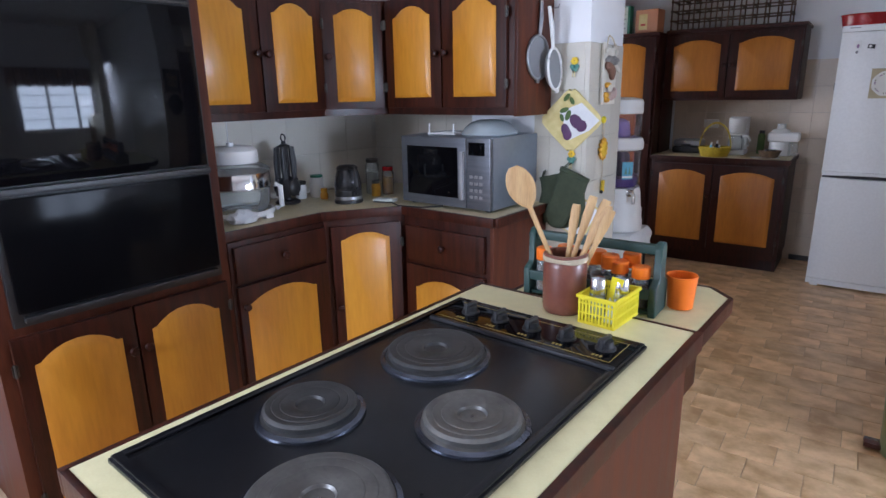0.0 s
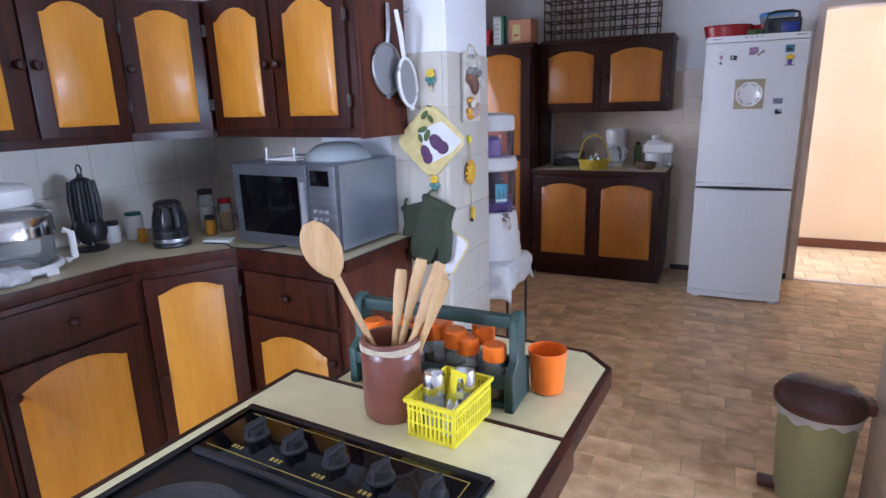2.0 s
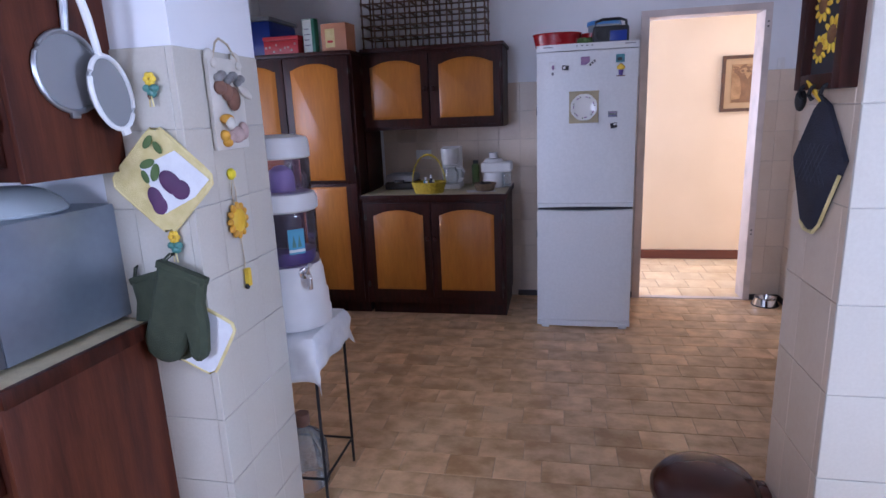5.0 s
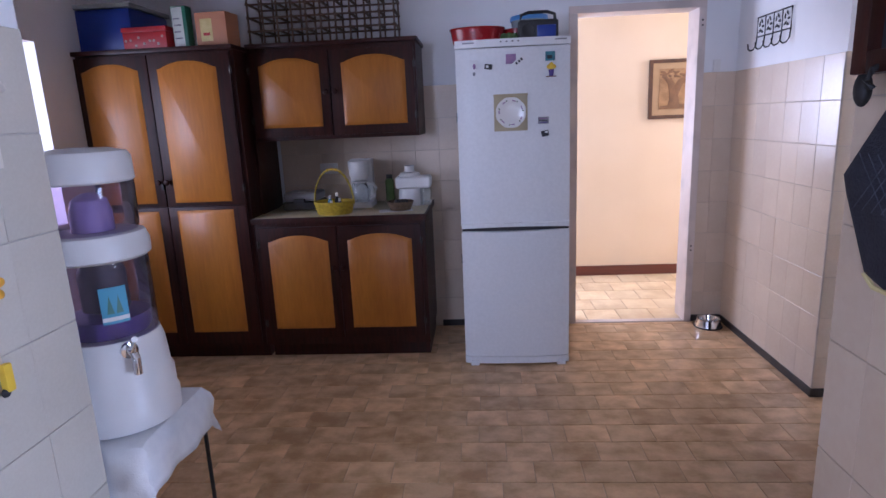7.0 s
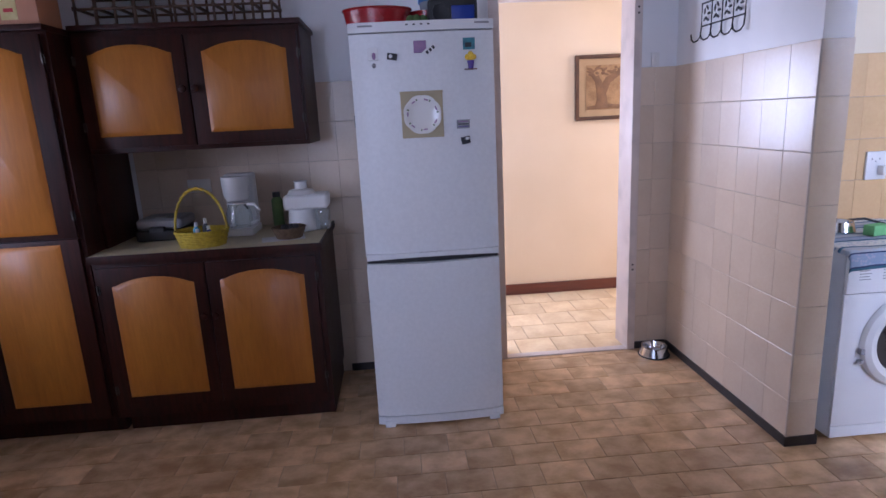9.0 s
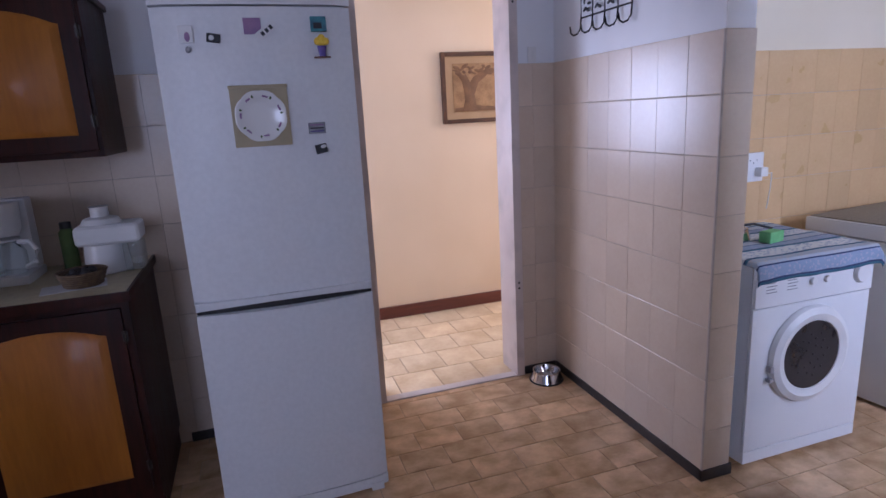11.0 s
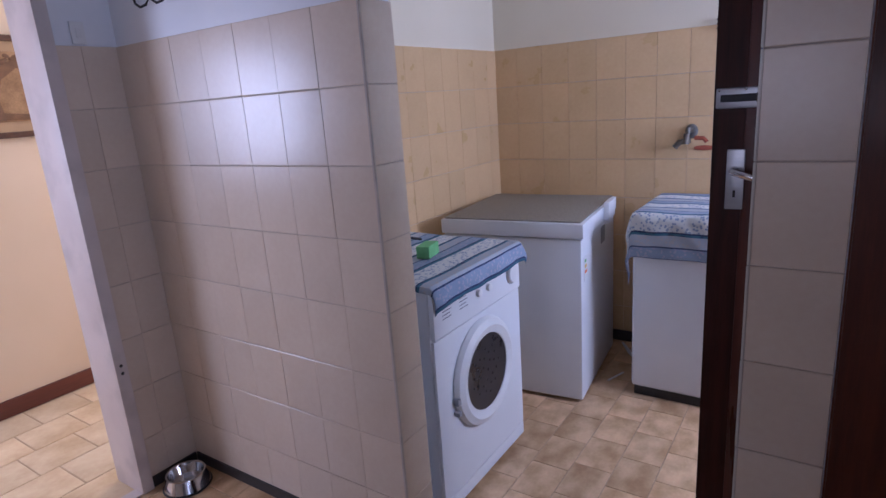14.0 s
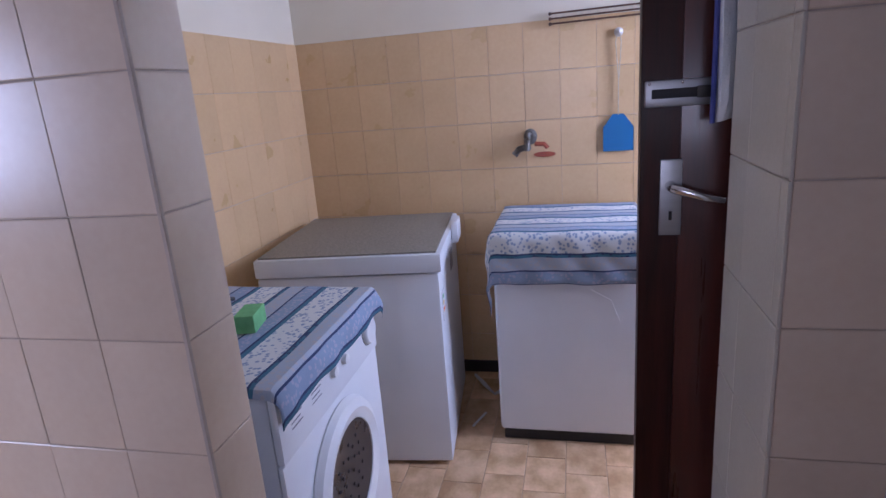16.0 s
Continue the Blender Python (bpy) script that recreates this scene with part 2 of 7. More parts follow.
material("plaque_cream", (0.70, 0.66, 0.58), (0.60, 0.56, 0.48), 0.7, scale=12, bump=0.3)
material("clay_brown", (0.24, 0.12, 0.08), (0.15, 0.075, 0.05), 0.7, scale=20, bump=0.3)
material("clay_pink", (0.58, 0.42, 0.38), (0.45, 0.32, 0.28), 0.7, scale=20, bump=0.3)
material("clay_grey", (0.30, 0.29, 0.28), (0.2, 0.19, 0.18), 0.7, scale=20, bump=0.3)
material("bin_brown", (0.085, 0.028, 0.022), (0.060, 0.020, 0.016), 0.26, scale=6)
material("bin_green", (0.34, 0.36, 0.19), (0.29, 0.31, 0.16), 0.42, scale=6)
glass("bag_film", (0.85, 0.85, 0.85), 0.2, 0.5)
material("black_iron", (0.02, 0.02, 0.022), (0.012, 0.012, 0.013), 0.55, metal=0.3, scale=30, bump=0.15)
material("blue_plastic", (0.012, 0.045, 0.32), (0.010, 0.035, 0.25), 0.35, scale=5)
material("pale_blue_lid", (0.10, 0.32, 0.72), (0.08, 0.27, 0.62), 0.35, scale=5)
material("red_tin", (0.50, 0.012, 0.018), (0.40, 0.010, 0.014), 0.4, scale=4)
material("red_enamel", (0.36, 0.012, 0.015), (0.28, 0.010, 0.012), 0.25, scale=5)
material("green_card", (0.03, 0.20, 0.12), (0.02, 0.15, 0.09), 0.5, scale=4)
material("pale_card", (0.62, 0.66, 0.62), (0.55, 0.6, 0.56), 0.6, scale=4)
material("orange_card", (0.55, 0.26, 0.14), (0.48, 0.21, 0.11), 0.6, scale=4)
material("rack_wood", (0.13, 0.075, 0.045), (0.08, 0.045, 0.028), 0.6, scale=20, bump=0.2)
material("magnet_pink", (0.35, 0.20, 0.35), (0.25, 0.15, 0.3), 0.5, scale=40)
material("magnet_teal", (0.05, 0.24, 0.28), (0.04, 0.12, 0.18), 0.4, scale=40)
material("navy_thread", (0.06, 0.065, 0.09), (0.04, 0.045, 0.06), 0.8, scale=40)
material("magnet_grey", (0.32, 0.33, 0.36), (0.16, 0.17, 0.20), 0.5, scale=60)
material("purple_pot", (0.10, 0.06, 0.30), (0.08, 0.05, 0.25), 0.4)
material("card_beige", (0.46, 0.40, 0.26), (0.40, 0.34, 0.21), 0.6, scale=10)
material("porcelain", (0.80, 0.80, 0.78), (0.75, 0.75, 0.73), 0.2, scale=6)
material("sepia_light", (0.42, 0.25, 0.11), (0.27, 0.15, 0.06), 0.6, scale=14, fine=0.3)
material("sepia_dark", (0.12, 0.055, 0.025), (0.07, 0.032, 0.015), 0.6, scale=14, fine=0.3)
material("sepia_mid", (0.23, 0.12, 0.05), (0.15, 0.075, 0.03), 0.6, scale=14, fine=0.3)
material("mount_tan", (0.50, 0.34, 0.18), (0.45, 0.30, 0.15), 0.7, scale=10)
material("sponge_green", (0.22, 0.55, 0.22), (0.17, 0.46, 0.17), 0.9, scale=40, bump=0.8)
material("swatter_blue", (0.03, 0.17, 0.38), (0.025, 0.14, 0.32), 0.45, scale=5)
material("tap_verdigris", (0.28, 0.27, 0.24), (0.10, 0.08, 0.06), 0.5, metal=0.6, scale=30, bump=0.4)
material("tap_red", (0.40, 0.09, 0.04), (0.3, 0.06, 0.03), 0.5, scale=20)
material("speckled_lid", (0.30, 0.27, 0.22), (0.20, 0.18, 0.14), 0.5, scale=90, fine=0.5, bump=0.1)
material("drum_dark", (0.03, 0.028, 0.032), (0.02, 0.019, 0.022), 0.3, scale=10)
material("dark_door", (0.085, 0.018, 0.011), (0.050, 0.011, 0.007), 0.3, scale=4, stretch=(7, 7, 0.5), fine=0.25, coat=0.3)
material("label_blue", (0.10, 0.38, 0.55), (0.08, 0.32, 0.48), 0.5, scale=5)
material("ink_dark", (0.03, 0.03, 0.035), (0.02, 0.02, 0.025), 0.6, scale=10)
material("gold_print", (0.35, 0.25, 0.05), (0.28, 0.20, 0.04), 0.4, scale=20)
material("hall_picture", (0.62, 0.58, 0.62), (0.45, 0.50, 0.60), 0.6, scale=6, contrast=(0.4, 0.6))
material("red_frame", (0.40, 0.06, 0.07), (0.34, 0.05, 0.05), 0.4, scale=6)
material("black_soft", (0.012, 0.012, 0.014), (0.008, 0.008, 0.009), 0.5, scale=20, bump=0.2)


def striped_cloth(name, axis):
    """Printed cotton: bands of blue and white sprig pattern across one axis."""
    m = material(name, (0.5, 0.5, 0.5), None, 0.9, scale=60, bump=0.5)
    n, l = m.node_tree.nodes, m.node_tree.links
    b = n["Principled BSDF"]
    tc = n.new("ShaderNodeTexCoord")
    sep = n.new("ShaderNodeSeparateXYZ")
    l.new(tc.outputs["UV"], sep.inputs[0])
    fr = n.new("ShaderNodeMath")
    fr.operation = "FRACT"
    mu = n.new("ShaderNodeMath")
    mu.operation = "MULTIPLY"
    mu.inputs[1].default_value = 1 / 0.215
    l.new(sep.outputs[axis], mu.inputs[0])
    l.new(mu.outputs[0], fr.inputs[0])
    base, dots = n.new("ShaderNodeValToRGB"), n.new("ShaderNodeValToRGB")
    white, mid, navy, teal = (0.70, 0.70, 0.67), (0.28, 0.35, 0.47), (0.035, 0.055, 0.13), (0.06, 0.17, 0.25)
    grey = (0.42, 0.46, 0.52)
    for r, cols in ((base, ((0.0, navy), (0.025, white), (0.40, teal), (0.46, navy), (0.49, mid), (0.70, navy), (0.73, grey), (0.95, teal))),
                    (dots, ((0.0, navy), (0.025, mid), (0.40, teal), (0.46, navy), (0.49, (0.40, 0.40, 0.50)), (0.70, navy), (0.73, (0.48, 0.46, 0.46)), (0.95, navy)))):
        r.color_ramp.interpolation = "CONSTANT"
        els = r.color_ramp.elements
        els[0].position, els[0].color = cols[0][0], (*cols[0][1], 1)
        els[1].position, els[1].color = cols[1][0], (*cols[1][1], 1)
        for p, c in cols[2:]:
            e = els.new(p)
            e.color = (*c, 1)
        l.new(fr.outputs[0], r.inputs[0])
    vo = n.new("ShaderNodeTexVoronoi")
    vo.inputs["Scale"].default_value = 75
    l.new(tc.outputs["UV"], vo.inputs["Vector"])
    mr = n.new("ShaderNodeMapRange")
    mr.inputs[1].default_value, mr.inputs[2].default_value, mr.inputs[3].default_value, mr.inputs[4].default_value = 0.30, 0.44, 1, 0
    l.new(vo.outputs["Distance"], mr.inputs[0])
    mx = n.new("ShaderNodeMix")
    mx.data_type = "RGBA"
    l.new(mr.outputs[0], mx.inputs[0])
    l.new(base.outputs[0], mx.inputs[6])
    l.new(dots.outputs[0], mx.inputs[7])
    for k in list(b.inputs["Base Color"].links):
        l.remove(k)
    l.new(mx.outputs[2], b.inputs["Base Color"])
    return m


striped_cloth("striped_cloth", 1)
striped_cloth("striped_cloth_x", 0)

# ---- mesh helpers ----
def quad_mesh(bm, faces_of):
    for f in faces_of:
        bm.faces.new(f)


def add_box(bm, x0, y0, z0, x1, y1, z1, bevel=0.0, seg=2):
    res = bmesh.ops.create_cube(bm, size=1.0, matrix=Matrix.LocRotScale(((x0 + x1) / 2, (y0 + y1) / 2, (z0 + z1) / 2), None, (abs(x1 - x0), abs(y1 - y0), abs(z1 - z0))))
    if bevel:
        es = list({e for v in res["verts"] for e in v.link_edges})
        bmesh.ops.bevel(bm, geom=es, offset=bevel, segments=seg, profile=0.7, affect="EDGES")
    return bm


def box(x0, y0, z0, x1, y1, z1, bevel=0.0, seg=2):
    return add_box(bmesh.new(), x0, y0, z0, x1, y1, z1, bevel, seg)


def add_lathe(bm, profile, m=None, seg=24, close=True):
    """Turn a profile of (radius, height) round z; m places it."""
    m = m or Matrix()
    rings = []
    for r, z in profile:
        rings.append([bm.verts.new(m @ Vector((r * math.cos(2 * math.pi * i / seg), r * math.sin(2 * math.pi * i / seg), z))) for i in range(seg)])
    for a, b in zip(rings, rings[1:]):
        for i in range(seg):
            j = (i + 1) % seg
            bm.faces.new((a[i], a[j], b[j], b[i]))
    if close:
        bm.faces.new(list(reversed(rings[0])))
        bm.faces.new(rings[-1])
    return bm


def lathe(profile, m=None, seg=24, close=True):
    return add_lathe(bmesh.new(), profile, m, seg, close)


def add_tube(bm, pts, r, seg=8, closed=False):
    """A round bar along points."""
    pts = [Vector(p) for p in pts]
    rings = []
    n = len(pts)
    for k, p in enumerate(pts):
        a = pts[k - 1] if (k or closed) else p
        b = pts[(k + 1) % n] if (k < n - 1 or closed) else p
        d = (b - a).normalized()
        ref = Vector((0, 0, 1)) if abs(d.z) < 0.9 else Vector((1, 0, 0))
        u = d.cross(ref).normalized()
        v = d.cross(u)
        rr = r[k] if isinstance(r, (list, tuple)) else r
        rings.append([bm.verts.new(p + rr * (math.cos(2 * math.pi * i / seg) * u + math.sin(2 * math.pi * i / seg) * v)) for i in range(seg)])
    last = rings[1:] + [rings[0]] if closed else rings[1:]
    for a, b in zip(rings, last):
        for i in range(seg):
            j = (i + 1) % seg
            bm.faces.new((a[i], a[j], b[j], b[i]))
    if not closed:
        bm.faces.new(list(reversed(rings[0])))
        bm.faces.new(rings[-1])
    return bm


def tube(pts, r, seg=8, closed=False):
    return add_tube(bmesh.new(), pts, r, seg, closed)


def add_prism(bm, outline, y0, y1, inset=0.0, y2=None):
    """Outline of (x, z), pushed from y0 to y1; with inset a raised field slopes on to y2."""
    a = [bm.verts.new((x, y0, z)) for x, z in outline]
    b = [bm.verts.new((x, y1, z)) for x, z in outline]
    n = len(outline)
    for i in range(n):
        j = (i + 1) % n
        bm.faces.new((a[i], a[j], b[j], b[i]))
    bm.faces.new(list(reversed(a)))
    if inset:
        c = []
        for i in range(n):
            p, q, s = Vector(outline[i - 1]), Vector(outline[i]), Vector(outline[(i + 1) % n])
            d1, d2 = (q - p).normalized(), (s - q).normalized()
            nrm = (Vector((-d1.y, d1.x)) + Vector((-d2.y, d2.x)))
            nrm = nrm.normalized() / max(0.5, math.cos(d1.angle(d2, 0) / 2))
            c.append(bm.verts.new((q.x + nrm.x * inset, y2, q.y + nrm.y * inset)))
        for i in range(n):
            j = (i + 1) % n
            bm.faces.new((b[i], b[j], c[j], c[i]))
        bm.faces.new(c)
    else:
        bm.faces.new(b)
    return bm


def finish(bm, name, smooth=True):
    bmesh.ops.recalc_face_normals(bm, faces=bm.faces)
    me = bpy.data.meshes.new(name)
    bm.to_mesh(me)
    bm.free()
    if smooth:
        for p in me.polygons:
            p.use_smooth = True
        me.set_sharp_from_angle(angle=radians(38))
    return me


def part(name, bm, mat, parent=None, label="", m=None, smooth=True):
    """Link a bmesh as ONE mesh object under a thing or a part."""
    ob = new(name, finish(bm, name, smooth))
    ob.data.materials.append(M[mat] if isinstance(mat, str) else mat)
    if parent:
        ob.parent = parent
    if m is not None:
        ob.matrix_basis = m
    if label:
        ob["label"] = label
    return ob


def thing(name, label, category, m=None, group="", kind=""):
    ob = new(name)
    ob.empty_display_size = 0.05
    ob.matrix_basis = m if m is not None else Matrix()
    return tagged(ob, label, category, group, kind)


def single(name, bm, mat, label, category, m=None, group="", kind="", smooth=True):
    return tagged(part(name, bm, mat, None, "", m, smooth), label, category, group, kind)


def setting(name, bm, mat, label, category, m=None):
    return single(name, bm, mat, label, category, m, "", "structure", False)


# the cooking end of the room stands a few degrees askew of the rest
KITCHEN = pose(-0.5, 2.5, 0) @ pose(0, 0, 0, 0, 0, -3.5) @ pose(0.5, -2.5, 0)


def kit(x, y, z=0, rz=0):
    return KITCHEN @ pose(x, y, z, 0, 0, rz)

# ---- rooms ----
WALL_TOP = 2.62
T_TOP = 1.635
setting("floor", box(-2.6, -1.3, -0.12, 3.85, 6.46, -0.003), "floor_grout", "tiled kitchen floor in worn brown ceramic", "floor")
setting("corridor_floor", box(-0.6, 6.46, -0.12, 3.4, 7.80, -0.003), "floor_grout", "tiled corridor floor in pale sandy ceramic", "floor")
setting("ceiling", box(-2.7, -1.4, WALL_TOP, 3.9, 7.9, WALL_TOP + 0.12), "plain_ceiling", "plain white plastered ceiling", "ceiling")
DX0, DX1, DH = 0.80, 1.53, 2.02
bm = bmesh.new()
add_box(bm, -2.25, 6.46, 0, 0.745, 6.62, WALL_TOP)
add_box(bm, 1.575, 6.46, 0, 1.90, 6.62, WALL_TOP)
add_box(bm, 0.745, 6.46, 2.065, 1.575, 6.62, WALL_TOP)
setting("wall_north", bm, "wall_paint", "white painted plaster wall above tiled dado", "wall")
setting("wall_stub", box(1.78, 5.345, 0, 1.90, 6.46, WALL_TOP), "wall_paint", "white painted partition wall with tiled dado", "wall")
setting("wall_laundry_north", box(1.90, 6.00, 0, 3.80, 6.12, WALL_TOP), "laundry_paint", "cream painted laundry wall above beige tiles", "wall")
setting("wall_laundry_east", box(3.67, 3.0, 0, 3.80, 6.00, WALL_TOP), "laundry_paint", "cream painted laundry wall above beige tiles", "wall")
setting("wall_laundry_west", box(1.872, 3.58, 0, 2.16, 4.475, WALL_TOP), "wall_paint", "white painted wall end beside the laundry opening", "wall")
setting("wall_pier_east", box(0.772, 3.296, 0, 2.16, 3.58, WALL_TOP), "wall_paint", "white painted wall pier with tiled dado", "wall")
bm = bmesh.new()
add_box(bm, 2.16, 2.98, 0, 2.42, 3.10, WALL_TOP)
add_box(bm, 3.38, 2.98, 0, 3.80, 3.10, WALL_TOP)
add_box(bm, 2.42, 2.98, 0, 3.38, 3.10, 1.05)
add_box(bm, 2.42, 2.98, 2.1, 3.38, 3.10, WALL_TOP)
setting("wall_laundry_south", bm, "laundry_paint", "cream painted laundry wall with a window", "wall")
bm = bmesh.new()
add_box(bm, -0.6, 7.68, 0, -0.20, 7.80, WALL_TOP)
add_box(bm, 0.50, 7.68, 0, 3.4, 7.80, WALL_TOP)
add_box(bm, -0.20, 7.68, 0, 0.50, 7.80, 1.0)
add_box(bm, -0.20, 7.68, 1.80, 0.50, 7.80, WALL_TOP)
setting("wall_corridor", bm, "corridor_paint", "warm cream painted corridor wall", "wall")
setting("wall_corridor_west", box(-0.72, 6.62, 0, -0.6, 7.80, WALL_TOP), "corridor_paint", "warm cream painted corridor end wall", "wall")
bm = bmesh.new()
add_box(bm, 3.4, 6.62, 0, 3.52, 7.80, WALL_TOP)
setting("wall_corridor_east", bm, "corridor_paint", "warm cream painted corridor end wall", "wall")
# west wall of the passage with its wide opening to the dining room
bm = bmesh.new()
add_box(bm, -2.25, 3.55, 0, -2.10, 4.30, WALL_TOP)
add_box(bm, -2.25, 5.60, 0, -2.10, 6.46, WALL_TOP)
add_box(bm, -2.25, 4.30, 0, -2.10, 5.60, 0.95)
add_box(bm, -2.25, 4.30, 1.90, -2.10, 5.60, WALL_TOP)
setting("wall_west", bm, "wall_paint", "white painted wall with a wide opening to the dining room", "wall")
setting("pier_west", box(-1.35, 3.36, 0, -0.745, 3.77, WALL_TOP), "wall_paint", "white painted pier with a pale tiled dado", "wall")
setting("wall_kitchen_north", box(-2.32, 3.41, 0, -0.99, 3.55, WALL_TOP), "wall_paint", "white wall behind the worktop, tiled below the cupboards", "wall", KITCHEN)
setting("wall_kitchen_west", box(-2.34, -1.4, 0, -2.20, 3.41, WALL_TOP), "wall_paint", "white wall behind the oven cupboard", "wall", KITCHEN)
setting("wall_pier_return", box(2.16, 3.296, 0, 2.80, 3.42, WALL_TOP), "wall_paint", "plain white wall between kitchen and laundry", "wall")
bm = bmesh.new()
add_box(bm, -2.6, -1.35, 0, -2.2, -1.22, WALL_TOP)
add_box(bm, -1.1, -1.35, 0, 2.9, -1.22, WALL_TOP)
add_box(bm, -2.2, -1.35, 0, -1.1, -1.22, 1.05)
add_box(bm, -2.2, -1.35, 2.25, -1.1, -1.22, WALL_TOP)
setting("wall_kitchen_south", bm, "wall_paint", "plain white kitchen wall", "wall")
bm = bmesh.new()
add_box(bm, 2.66, -1.22, 0, 2.80, 1.90, WALL_TOP)
add_box(bm, 2.66, 3.20, 0, 2.80, 3.296, WALL_TOP)
add_box(bm, 2.66, 1.90, 0, 2.80, 3.20, 0.80)
add_box(bm, 2.66, 1.90, 1.64, 2.80, 3.20, WALL_TOP)
setting("wall_kitchen_east", bm, "wall_paint", "white kitchen wall with a wide window", "wall")
# door frame to the corridor
door1 = thing("door_1", "pale painted steel frame of the open corridor doorway", "doorway", pose(0, 0, 0), kind="structure")
part("frame_jamb", box(0.745, 6.440, 0, DX0, 6.63, DH, 0.004), "frame_paint", door1)
part("frame_jamb", box(DX1, 6.440, 0, 1.575, 6.63, DH, 0.004), "frame_paint", door1)
part("frame_head", box(0.745, 6.440, DH, 1.575, 6.63, 2.065, 0.004), "frame_paint", door1)
part("threshold", box(DX0, 6.445, -0.011, DX1, 6.50, 0.006, 0.002), "frame_paint", door1)

# bright dining room seen through the wide opening in the west wall
setting("dining_floor", box(-4.6, 3.4, -0.12, -2.25, 6.6, 0.0), "corridor_tile", "pale tiled dining room floor", "floor")
bm = bmesh.new()
add_box(bm, -4.6, 3.4, 0, -4.45, 3.9, WALL_TOP)
add_box(bm, -4.6, 5.6, 0, -4.45, 6.6, WALL_TOP)
add_box(bm, -4.6, 3.9, 0, -4.45, 5.6, 0.9)
add_box(bm, -4.6, 3.9, 2.2, -4.45, 5.6, WALL_TOP)
add_box(bm, -4.45, 6.48, 0, -2.25, 6.6, WALL_TOP)
add_box(bm, -4.45, 3.4, 0, -4.0, 3.52, WALL_TOP)
add_box(bm, -2.7, 3.4, 0, -2.25, 3.52, WALL_TOP)
add_box(bm, -4.0, 3.4, 0, -2.7, 3.52, 0.9)
add_box(bm, -4.0, 3.4, 2.15, -2.7, 3.52, WALL_TOP)
add_box(bm, -4.7, 3.4, WALL_TOP, -2.7, 6.7, WALL_TOP + 0.12)
setting("wall_dining", bm, "wall_paint", "white painted dining room walls", "wall")
setting("ground", box(-60, -60, -0.35, 60, 60, -0.2), "garden_ground", "dry garden ground around the house", "ground")
# windows
def window(name, label, x0, y0, x1, y1, z0, z1, bars):
    """A glazed opening with a steel frame and burglar bars, along x or along y."""
    w = thing(name, label, "window", kind="structure")
    dx, dy = x1 - x0, y1 - y0
    n = max(dx, dy)
    ux, uy = (1, 0) if dx > dy else (0, 1)
    t = 0.02
    def bar(a0, a1, za, zb, nm, mt, th=t):
        part(nm, box(x0 + ux * a0 - uy * th, y0 + uy * a0 - ux * th, za, x0 + ux * a1 + uy * th, y0 + uy * a1 + ux * th, zb, 0.002), mt, w)
    bar(0, n, z0, z0 + 0.04, "window_frame", "frame_paint")
    bar(0, n, z1 - 0.04, z1, "window_frame", "frame_paint")
    for k in range(4):
        a = k * (n - 0.04) / 3
        bar(a, a + 0.04, z0 + 0.04, z1 - 0.04, "window_frame", "frame_paint")
    for k in range(3):
        a = k * (n - 0.04) / 3
        bar(a + 0.04, a + (n - 0.04) / 3, z0 + 0.04, z1 - 0.04, "pane", "clear_glass", 0.003)
    for k in range(bars):
        zz = z0 + (k + 1) * (z1 - z0) / (bars + 1)
        part("burglar_bar", tube([(x0 + uy * 0.04, y0 + ux * 0.04, zz), (x0 + ux * n + uy * 0.04, y0 + uy * n + ux * 0.04, zz)], 0.006), "black_plastic", w)
    for ob in w.children:
        if ob.name.startswith("pane"):
            ob.visible_shadow = False
    return w


window("window_1", "wide steel kitchen window with burglar bars", 2.73, 1.90, 2.73, 3.20, 0.80, 1.64, 3)
# added, unseen: gives the south fill lamp an opening
window("unseen_window_south", "unseen added kitchen window with a pale steel frame", -2.2, -1.28, -1.1, -1.28, 1.05, 2.25, 0)
# added, unseen: made up to go with the west fill lamp
window("unseen_window_dining", "unseen added dining room window with a pale steel frame", -4.52, 3.9, -4.52, 5.6, 0.9, 2.2, 0)
window("window_3", "corridor window with a pale steel frame", -0.20, 7.74, 0.50, 7.74, 1.0, 1.80, 1)
window("window_2", "steel laundry window with burglar bars", 2.42, 3.04, 3.38, 3.04, 1.05, 2.1, 3)
# skirtings
setting("baseboard_stub", box(1.768, 5.333, 0, 1.78, 6.447, 0.044, 0.002), "dark_skirting", "dark tiled skirting along the partition", "skirting")
setting("baseboard_stub_end", box(1.768, 5.333, 0, 1.912, 5.345, 0.044, 0.002), "dark_skirting", "dark skirting round the wall end", "skirting")
setting("baseboard_north", box(-0.12, 6.447, 0, 0.745, 6.46, 0.044, 0.002), "dark_skirting", "dark skirting behind the fridge", "skirting")
setting("baseboard_north_end", box(1.575, 6.447, 0, 1.768, 6.46, 0.044, 0.002), "dark_skirting", "dark skirting beside the doorway", "skirting")
setting("baseboard_corridor", box(-0.6, 7.662, 0.001, 3.4, 7.68, 0.085, 0.004), "red_skirting", "reddish varnished wooden skirting board", "skirting")
setting("baseboard_laundry", box(3.655, 3.1, 0, 3.67, 6.0, 0.06, 0.002), "dark_skirting", "dark laundry skirting", "skirting")

